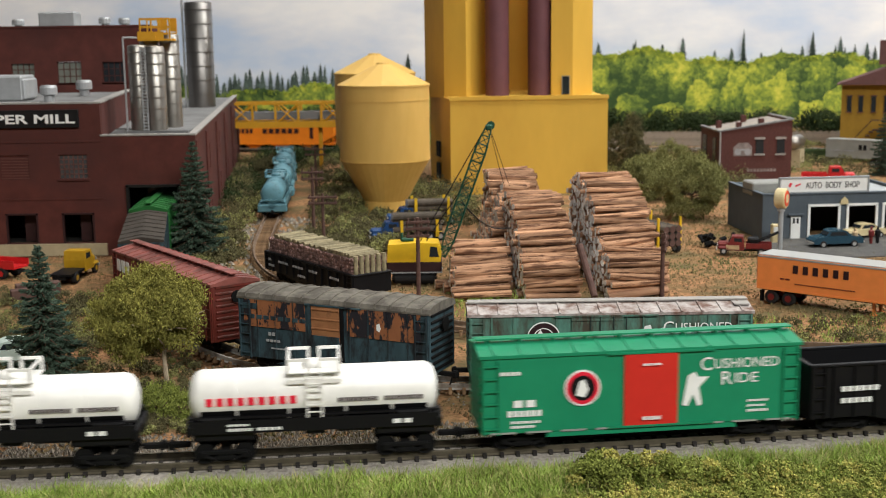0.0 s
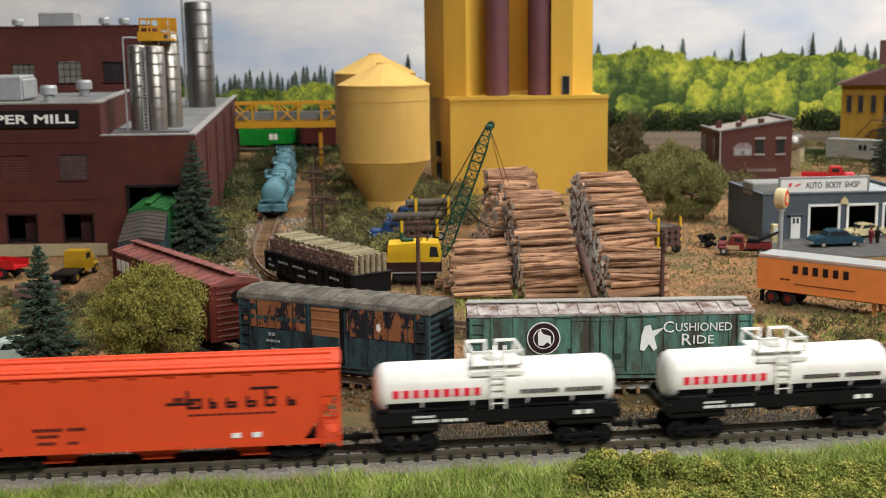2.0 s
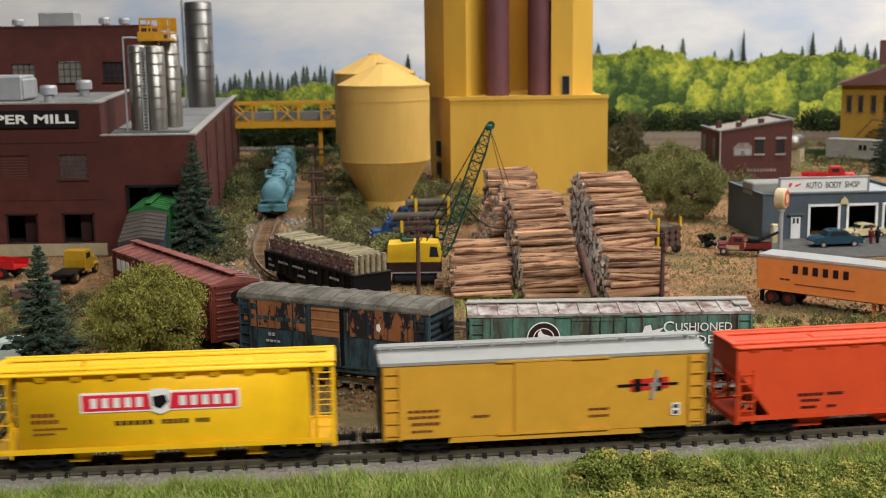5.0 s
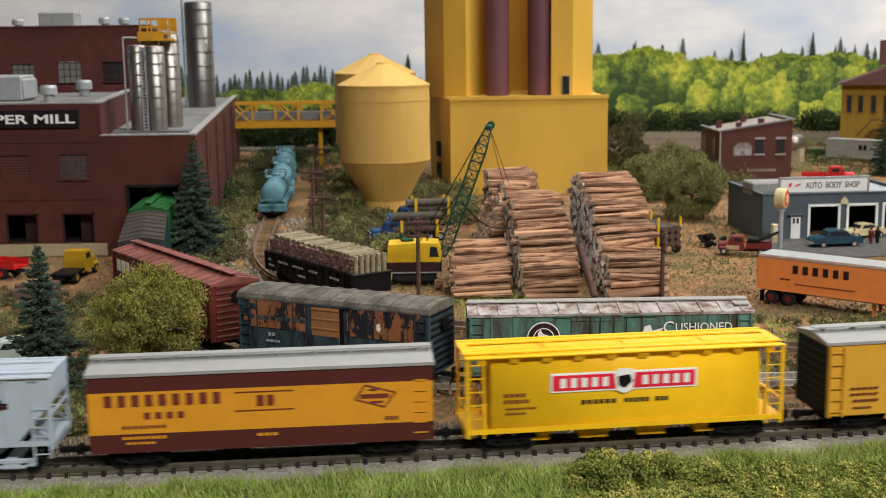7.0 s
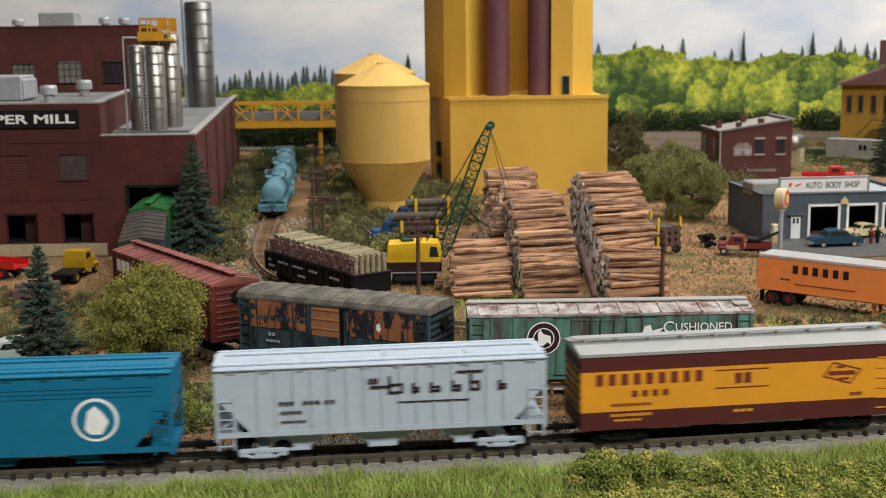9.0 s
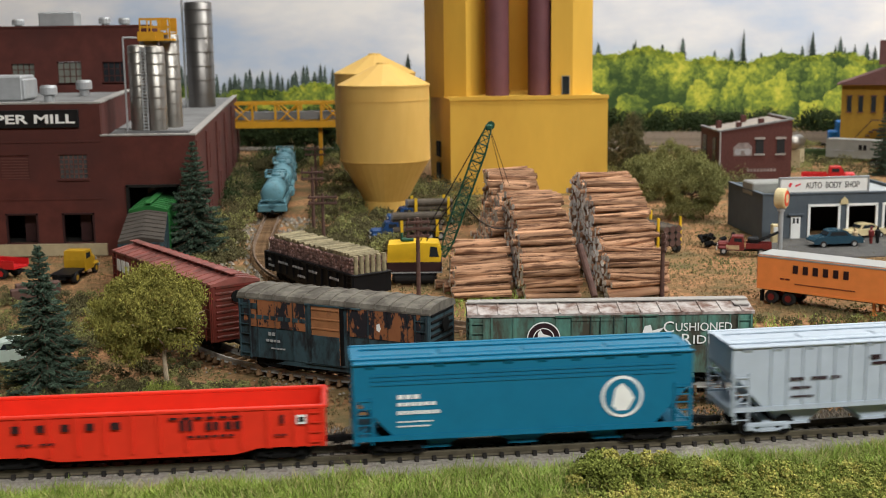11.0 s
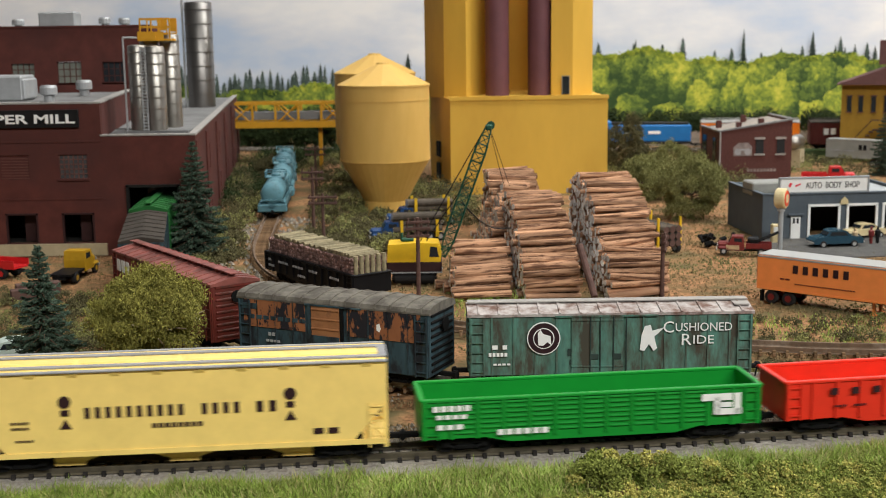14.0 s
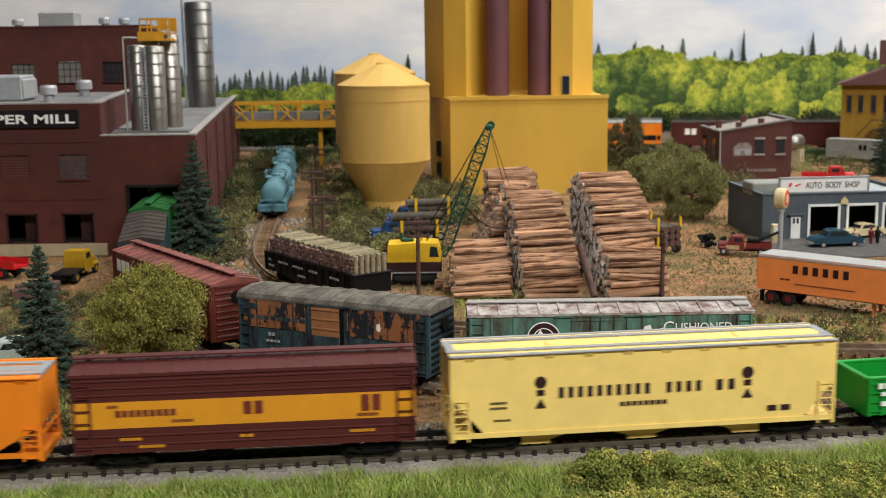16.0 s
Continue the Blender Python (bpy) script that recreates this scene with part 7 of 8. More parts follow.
    sedan("dark blue rounded sedan parked before the body shop", 21.9, 66.9, 8, M["car_blue"], 0.95)
    sedan("cream sedan standing in the workshop bay", 24.5, 69.7, 20, M["car_cream"], 0.85)
    sedan("pale turquoise and white car half hidden by the spruce", -16.1, 44.2, 20, M["pale_car"], 0.95)
    # plain figurines
    for x, y, key in ((23.05, 67.0, "tan"), (24.1, 67.4, "tow_red"), (24.5, 67.5, "sign_black")):
        solo("figurine", Shape().lathe([(0.10, 0), (0.09, 0.04), (0.11, 0.45), (0.16, 0.5), (0.17, 0.78), (0.06, 0.86), (0.085, 0.95), (0.03, 1.04)], n=10), M[key], "tiny painted plastic figurine on the lot", "figurine", m=pose(x * CM, y * CM, 0))
    j = thing("scrap_heap", "heap of grey engine scrap beside the tow truck", "scrap", 15.6, 67.5, 0)
    rr = random.Random(4)
    for _ in range(26):
        part("scrap", Shape().box(rr.uniform(-1.0, 1.0), rr.uniform(-0.6, 0.6), rr.uniform(0.1, 0.6), rr.uniform(0.15, 0.5), rr.uniform(0.1, 0.3), rr.uniform(0.1, 0.3), 0.03, Euler((rr.uniform(0, 3), rr.uniform(0, 3), rr.uniform(0, 3))).to_matrix()), M["truck_black"], j)
    cr = thing("crate_stack", "brown wooden crates on the dirt before the mill", "crate", -19.0, 55.4, 0, 25)
    part("crate", Shape().box(0, 0, 0.3, 2.2, 0.6, 0.6, 0.04).box(0.2, 0.7, 0.35, 2.0, 0.6, 0.7, 0.04), M["pole"], cr)


# ---- buildings ----
def wall_with_openings(x0, x1, z0, z1, y, thick, holes):
    """Wall along x with rectangular openings (hx0, hx1, hz0, hz1) cut through."""
    clip = lambda v, lo, hi: min(max(v, lo), hi)
    xs = sorted({x0, x1, *[clip(v, x0, x1) for h in holes for v in h[:2]]})
    zs = sorted({z0, z1, *[clip(v, z0, z1) for h in holes for v in h[2:]]})
    nx, nz = len(xs), len(zs)
    vs = [(x, y + d, z) for d in (0, thick) for z in zs for x in xs]
    idx = lambda i, k, d: d * nx * nz + k * nx + i

    def solid(i, k):
        if not (0 <= i < nx - 1 and 0 <= k < nz - 1):
            return False
        mx, mz = (xs[i] + xs[i + 1]) / 2, (zs[k] + zs[k + 1]) / 2
        return not any(h[0] < mx < h[1] and h[2] < mz < h[3] for h in holes)

    fs = []
    for i in range(nx - 1):
        for k in range(nz - 1):
            if not solid(i, k):
                continue
            fs.append((idx(i, k, 0), idx(i + 1, k, 0), idx(i + 1, k + 1, 0), idx(i, k + 1, 0)))
            fs.append((idx(i, k, 1), idx(i, k + 1, 1), idx(i + 1, k + 1, 1), idx(i + 1, k, 1)))
            for di, dk, p, q in ((-1, 0, (i, k), (i, k + 1)), (1, 0, (i + 1, k), (i + 1, k + 1)), (0, -1, (i, k), (i + 1, k)), (0, 1, (i, k + 1), (i + 1, k + 1))):
                if not solid(i + di, k + dk):
                    fs.append((idx(*p, 0), idx(*q, 0), idx(*q, 1), idx(*p, 1)))
    return Shape().add(vs, fs)


def roof_vent(label, x, y, z, r, h):
    ob = thing("roof_vent", label, "vent", x, y, z, group="roof vents")
    part("pipe", Shape().tube((0, 0, -0.05), (0, 0, h * 0.5), r * 0.6, n=14), M["metal_grey"], ob)
    part("cap", Shape().lathe([(r * 0.7, h * 0.4), (r, h * 0.45), (r, h * 0.85), (r * 0.85, h), (0.02, h)], n=18), M["metal_grey"], ob)


def metal_silo(label, x, y, z0, z1, r, m, rings=7, ladder_side=None):
    ob = thing("metal_silo", label, "silo", x, y, z0, group="mill silos")
    h = z1 - z0
    part("shell", Shape().lathe([(r, 0), (r, h), (r * 0.9, h + 0.06), (0.02, h + 0.12)], n=32), m, ob, smooth=True)
    for k in range(1, rings + 1):
        part("ring", Shape().lathe([(r + 0.03, h * k / (rings + 0.5) - 0.05), (r + 0.03, h * k / (rings + 0.5) + 0.05)], n=32), m, ob, smooth=True)
    return ob


def window_unit(parent, x0, x1, z0, z1, y, cols, rows, glass, frame_m, sill=True):
    w = part("window", Shape().box((x0 + x1) / 2, y + 0.12, (z0 + z1) / 2, x1 - x0, 0.03, z1 - z0), glass, parent)
    f = Shape()
    for i in range(cols + 1):
        f.box(x0 + i * (x1 - x0) / cols, y + 0.09, (z0 + z1) / 2, 0.05, 0.05, z1 - z0)
    for k in range(rows + 1):
        f.box((x0 + x1) / 2, y + 0.09, z0 + k * (z1 - z0) / rows, x1 - x0, 0.05, 0.05)
    part("frame", f, frame_m, w)
    if sill:
        part("sill", Shape().box((x0 + x1) / 2, y - 0.03, z0 - 0.05, x1 - x0 + 0.2, 0.14, 0.1), M["brick"], w)
    return w


def mill():
    ob = thing("paper_mill", "dark red brick paper mill with flat grey roofs", "factory")
    y0 = 67.2
    holes = [(-24.4, -22.6, 0.7, 2.4), (-21.25, -19.45, 0.7, 2.4), (-17.55, -14.6, 0.0, 3.9), (-24.5, -22.9, 4.32, 5.66), (-21.22, -19.66, 4.32, 5.66), (-34, -32, 0.7, 2.4), (-30, -28, 0.7, 2.4), (-29, -27, 4.32, 5.66)]
    part("wall", wall_with_openings(-48, -18.8, 0.68, 8.47, y0, 0.4, holes), M["brick"], ob)
    part("wall", wall_with_openings(-18.8, -13.62, 0.0, 6.67, y0, 0.4, holes), M["brick"], ob)
    part("foundation", Shape().box(-33.4, y0 - 0.1 + 0.3, 0.34, 29.2, 0.7, 0.68), M["concrete"], ob)
    # side wall, set back at an angle
    part("wall", Shape().prism([(-13.62, y0), (-18.6, 111.3), (-19.0, 111.3), (-14.05, y0 + 0.4)], 0, 6.67, "z"), M["brick"], ob)
    pieces("pilaster", Shape().box(0, 0, 0, 0.07, 0.5, 6.3), M["brick"], ob, [(-13.57 - 4.98 * f, y0 + 0.3 + 44.1 * f, 3.2) for f in (0.0, 0.16, 0.36, 0.56, 0.76, 0.97)])
    for f in (0.25, 0.46, 0.66, 0.86):
        x, y = -13.62 - 4.98 * f, y0 + 44.1 * f
        for z in (4.6, 1.8):
            part("window", Shape().box(x - 0.02, y, z, 0.12, 2.2, 1.6, 0, Matrix.Rotation(math.radians(6.4), 3, "Z")), M["brick"], ob, "bricked-up window opening")
    # roofs
    part("roof", Shape().prism([(-18.7, y0 + 0.3), (-13.9, y0 + 0.3), (-18.75, 111), (-40, 111), (-40, 84)], 6.35, 6.56, "z"), M["roof_tar"], ob)
    part("coping", Shape().box(-16.2, y0 + 0.15, 6.71, 5.3, 0.42, 0.09).prism([(-13.55, y0), (-18.53, 111.3), (-18.95, 111.3), (-13.98, y0)], 6.67, 6.76, "z"), M["coping"], ob)
    part("roof", Shape().prism([(-48, y0 + 0.3), (-18.9, y0 + 0.3), (-21.2, 83.5), (-48, 83.5)], 8.2, 8.38, "z"), M["roof_tar"], ob)
    part("wall", Shape().prism([(-18.8, y0 + 0.4), (-21.05, 83.5), (-21.45, 83.5), (-19.2, y0 + 0.4)], 6.5, 8.47, "z"), M["brick"], ob)
    part("coping", Shape().box(-33.4, y0 + 0.15, 8.51, 29.2, 0.42, 0.09).prism([(-18.72, y0), (-20.98, 83.5), (-21.5, 83.5), (-19.22, y0)], 8.47, 8.56, "z"), M["coping"], ob)
    # upper block
    yb = 83.5
    k = yb / 2150
    ux = lambda px: (px - 784) * k
    part("wall", wall_with_openings(-46, ux(280), 8.2, 12.75, yb, 0.4, [(ux(33), ux(73), 9.0, 10.35), (ux(113), ux(155), 9.0, 10.45), (ux(192), ux(232), 9.05, 10.4)]), M["brick"], ob)
    part("wall", Shape().box(ux(280) - 0.2, yb + 1.6, 10.4, 0.4, 2.4, 4.6), M["brick"], ob)
    part("roof", Shape().box((-46 + ux(280)) / 2, yb + 1.7, 12.5, 46 + ux(280) - 0.6, 2.8, 0.2), M["roof_tar"], ob)
    part("coping", Shape().box((-46 + ux(280)) / 2, yb + 0.15, 12.8, 46 + ux(280) + 0.1, 0.5, 0.12), M["brick"], ob)
    for a, b, gl in ((33, 73, "glass_pale"), (113, 155, "glass_pale"), (192, 232, "glass_dark")):
        window_unit(ob, ux(a), ux(b), 9.0, 10.4, yb + 0.1, 4, 3, M[gl], M["brick"])
    # windows and doors in the front
    window_unit(ob, -21.22, -19.66, 4.32, 5.66, y0, 6, 5, M["glass_block"], M["brick_joint"])
    bricked = part("window", Shape().box(-23.7, y0 + 0.15, 4.99, 1.6, 0.1, 1.34), M["brick"], ob, "bricked-up window opening")
    g = Shape()
    for i in range(9):
        g.box(-23.7, y0 + 0.09, 4.36 + i * 0.158, 1.58, 0.03, 0.03)
    part("brick_course", g, M["brick_joint"], bricked)
    # near-black sheets behind the openings: indoor shade put into colour
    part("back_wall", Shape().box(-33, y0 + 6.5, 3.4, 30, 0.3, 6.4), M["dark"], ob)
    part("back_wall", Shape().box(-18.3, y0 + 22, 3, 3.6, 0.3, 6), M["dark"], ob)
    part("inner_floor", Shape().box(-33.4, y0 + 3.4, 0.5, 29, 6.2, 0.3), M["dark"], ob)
    for x0, x1 in ((-24.4, -22.6), (-21.25, -19.45)):
        d = part("dock_door", Shape().box((x0 + x1) / 2 + 0.2, y0 + 0.8, 1.5, 0.6, 0.1, 1.6), M["crane_maroon"], ob)
        fr = Shape().box(x0 + 0.05, y0 + 0.05, 1.55, 0.1, 0.16, 1.7).box(x1 - 0.05, y0 + 0.05, 1.55, 0.1, 0.16, 1.7).box((x0 + x1) / 2, y0 + 0.05, 2.36, x1 - x0, 0.16, 0.1)
        part("frame", fr, M["crane_maroon"], d)
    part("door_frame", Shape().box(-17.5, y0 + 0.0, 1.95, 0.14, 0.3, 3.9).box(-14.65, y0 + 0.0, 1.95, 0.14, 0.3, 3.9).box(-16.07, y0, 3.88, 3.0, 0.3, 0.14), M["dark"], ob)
    # brick courses: fine raised lines on the front
    part("brick_course", Shape().box(-33.4, y0 - 0.02, 6.4, 29.2, 0.06, 0.12).box(-33.4, y0 - 0.02, 3.2, 29.2, 0.06, 0.1), M["brick"], ob)
    # sign
    sg = part("sign_board", Shape().box(-24.5, y0 - 0.1, 7.66, 9.1, 0.16, 0.98, 0.02), M["sign_black"], ob, "black sign board with white letters")
    part("letters", word_mesh("PAPER MILL", 0.5, -23.0, y0 - 0.2, 7.66, M["letter_white"], 5.75, 0.03, 0.022), None, sg)
    for px, z, r, h in ((33, 12.85, 0.42, 0.6), (187, 12.85, 0.40, 0.65), (222, 12.85, 0.40, 0.6)):
        roof_vent("grey round roof vent on the mill roof", ux(px), yb + 2, z - 0.2, r, h + 0.1)
    solo("air_unit", Shape().box(0, 0, 0.6, 2.5, 1.6, 1.2, 0.08), M["metal_grey"], "grey boxy air unit on the mill roof", "air unit", m=pose(ux(108) * CM, (yb + 2) * CM, 12.6 * CM))
    solo("air_unit", Shape().box(0, 0, 0.75, 2.6, 2.4, 1.5, 0.1).box(1.0, 0, 0.7, 0.9, 2.3, 1.2, 0.08), M["metal_grey"], "pale grey air unit on the lower mill roof", "air unit", m=pose(-26.0 * CM, 73.5 * CM, 8.38 * CM))
    roof_vent("grey round roof vent on the mill roof", -22.9, 71.5, 8.38, 0.5, 0.95)
    roof_vent("grey round roof vent on the mill roof", -22.7, 78.0, 8.38, 0.5, 1.0)
    # silo cluster on the low roof
    solo("roof_slab", Shape().box(0, 0, 0.08, 3.6, 3.4, 0.16), M["roof_tar"], "dark base slab under the roof silos", "slab", m=pose(-16.35 * CM, 71.6 * CM, 6.56 * CM))
    metal_silo("shiny ribbed metal silo on the mill roof", -17.45, 70.9, 6.7, 11.5, 0.56, M["chrome"])
    b = metal_silo("shiny ribbed metal silo on the mill roof", -16.42, 70.6, 6.7, 11.45, 0.58, M["chrome"])
    metal_silo("shiny ribbed metal silo behind the others", -16.0, 72.8, 6.7, 12.1, 0.56, M["chrome"])
    metal_silo("shiny ribbed metal silo behind the others", -17.2, 72.8, 6.7, 11.9, 0.56, M["chrome"])
    lad = Shape()
    for e in (-0.16, 0.16):
        lad.box(-16.93 + e * 0.8, 69.98, 9.1, 0.05, 0.05, 4.8)
    for i in range(26):
        lad.box(-16.93, 69.98, 6.8 + i * 0.185, 0.36, 0.06, 0.07)
    st = thing("silo_ladder", "dark metal ladder on the roof silos", "ladder")
    part("ladder_frame", lad, M["metal_grey"], st)
    pl = thing("silo_platform", "yellow railed platform on top of the roof silos", "platform")
    p = Shape()
    for x in (-17.35, -16.7, -16.2, -15.65):
        for y in (71.4, 73.2):
            p.box(x, y, 12.45, 0.08, 0.08, 1.3)
    for y in (71.4, 73.2):
        for z in (12.2, 12.6, 13.05):
            p.box(-16.5, y, z, 1.75, 0.07, 0.12)
    p.box(-16.5, 72.3, 11.86, 1.9, 2.0, 0.12).box(-16.9, 71.3, 12.1, 0.9, 0.08, 0.45)
    part("railing", p, M["bridge_yellow"], pl)
    part("guard_panel", Shape().box(-16.75, 71.34, 12.08, 1.5, 0.05, 0.5), M["bridge_yellow"], pl)
    part("guard_panel", Shape().box(-16.5, 73.24, 12.75, 0.5, 0.05, 0.7), M["bridge_yellow"], pl)
    part("guard_panel", Shape().box(-15.8, 73.24, 12.7, 0.4, 0.05, 0.75), M["bridge_yellow"], pl)
    pp = Shape().tube((-18.2, 70.7, 6.6), (-18.2, 70.7, 12.0), 0.06).tube((-18.2, 70.7, 12.0), (-17.4, 70.7, 12.0), 0.06)
    part("pipe", pp, M["metal_grey"], thing("silo_pipe", "thin grey pipe bent over the roof silos", "pipe"))
    metal_silo("tall dark ribbed metal stack on the mill roof", -18.85, 96.5, 6.5, 14.6, 1.06, M["stack_metal"], 7)
    part("pipe", Shape().tube((-20.05, 96.3, 6.5), (-20.05, 96.3, 15.2), 0.09), M["metal_grey"], thing("stack_pipe", "thin pale pipe beside the stack", "pipe"))
    # water pipe bridge to the silos
    br = thing("truss_bridge", "yellow truss conveyor bridge between mill and silo", "bridge")
    t = Shape()
    xa, xb, y1, y2, z1, z2 = -18.6, -6.5, 107.2, 109.4, 4.3, 6.15
    for y in (y1, y2):
        t.box((xa + xb) / 2, y, z1, xb - xa, 0.2, 0.55).box((xa + xb) / 2, y, z2, xb - xa, 0.2, 0.22)
        n = 6
        for i in range(n + 1):
            t.box(xa + i * (xb - xa) / n, y, (z1 + z2) / 2, 0.2, 0.18, z2 - z1)
        for i in range(0, n, 2):
            a, b_ = xa + i * (xb - xa) / n, xa + (i + 1) * (xb - xa) / n
            t.bar((a, y, z1), (b_, y, z2), 0.11).bar((a, y, z2), (b_, y, z1), 0.11)
    part("truss", t, M["bridge_yellow"], br)
    part("deck", Shape().box((xa + xb) / 2, (y1 + y2) / 2, z1 + 0.05, xb - xa, y2 - y1, 0.2).box((xa + xb) / 2, (y1 + y2) / 2, z1 + 0.75, xb - xa, 0.9, 0.7), M["roof_tar"], br)
    part("leg", Shape().box(-10.75, 108.3, 2.1, 0.3, 0.4, 4.2), M["bridge_yellow"], br)


def yellow_silo(label, x, y, R, zc, zt, apex):
    ob = thing("concrete_silo", label, "silo", x, y, 0, group="yellow silos")
    part("drum", Shape().lathe([(R, zc), (R, zt)], n=36), M["silo_yellow"], ob, smooth=True)
    part("band", Shape().lathe([(R + 0.03, zc + (zt - zc) * 0.80), (R + 0.03, zc + (zt - zc) * 0.80 + 0.08)], n=36), M["silo_yellow"], ob)
    part("eave", Shape().lathe([(R + 0.05, zt - 0.06), (R + 0.05, zt + 0.06)], n=36), M["silo_yellow"], ob)
    part("roof_cone", Shape().lathe([(R + 0.04, zt + 0.06), (0.5, apex - 0.12), (0.45, apex), (0.02, apex + 0.02)], n=12), M["silo_yellow"], ob)
    part("hopper_cone", Shape().lathe([(1.45, 0.85), (R * 0.86, zc - 0.75), (R, zc)], n=36), M["silo_yellow"], ob)
    part("rim", Shape().lathe([(R + 0.02, zc - 0.04), (R + 0.02, zc + 0.05)], n=36), M["silo_yellow"], ob, smooth=True)
    part("base", Shape().lathe([(1.5, -0.1), (1.5, 0.88)], n=28), M["silo_yellow"], ob, smooth=True)
    return ob


def tower():
    ob = thing("grain_tower", "tall mustard yellow industrial tower with plum pipes", "tower")
    s = Shape().prism([(0.67, 91.2), (12.55, 91.9), (12.3, 106), (-0.9, 104.5), (-0.9, 100)], -0.1, 7.18, "z")
    part("lower_block", s, M["mustard"], ob)
    part("roof", Shape().prism([(0.85, 91.5), (12.35, 92.1), (12.1, 105.8), (-0.7, 104.2), (-0.7, 100)], 7.18, 7.24, "z"), M["mustard"], ob)
    part("parapet", Shape().prism([(0.6, 91.1), (12.62, 91.8), (12.58, 92.1), (0.7, 91.45)], 7.05, 7.34, "z"), M["mustard"], ob)
    c = lambda px, y: (px - 784) * y / 2120
    left = [(c(757, 95), 97.5), (c(790, 93.5), 94.2), (c(828, 93.2), 93.4), (c(862, 96.8), 96.8), (c(862, 100), 104), (c(757, 104), 104)]
    part("upper_shaft", Shape().prism(left, 7.1, 26, "z"), M["mustard"], ob)
    right = [(c(975, 93.6), 93.6), (c(1012, 93.4), 93.4), (c(1047, 94), 94.8), (c(1049, 95), 96.0), (c(1050, 100), 104), (c(974, 96), 104)]
    part("upper_shaft", Shape().prism(right, 7.1, 26, "z"), M["mustard"], ob)
    part("recess_wall", Shape().box(c(920, 97), 103.6, 16.5, 6.6, 0.8, 19), M["mustard"], ob)
    for px in (882, 956):
        part("pipe", Shape().lathe([(0.92, 7.2), (0.92, 26)], cx=c(px, 94), cy=94.6, n=24), M["plum"], ob, smooth=True)
    w = part("window", Shape().box(c(1001, 93), 93.42, 8.0, 0.52, 0.1, 1.35), M["glass_dark"], ob)
    part("frame", Shape().box(c(1001, 93) - 0.28, 93.4, 8.0, 0.05, 0.14, 1.4).box(c(1001, 93) + 0.28, 93.4, 8.0, 0.05, 0.14, 1.4).box(c(1001, 93), 93.4, 8.7, 0.6, 0.14, 0.05), M["far_grey"], w)
    part("corner_post", Shape().box(12.45, 92.0, 3.6, 0.12, 0.2, 7.1), M["mustard"], ob)
    for z in (1.4, 3.1):
        part("side_door", Shape().box(-0.25, 95.6, z, 0.16, 1.2, 1.2, 0, Matrix.Rotation(0.18, 3, "Z")), M["dark"], ob)


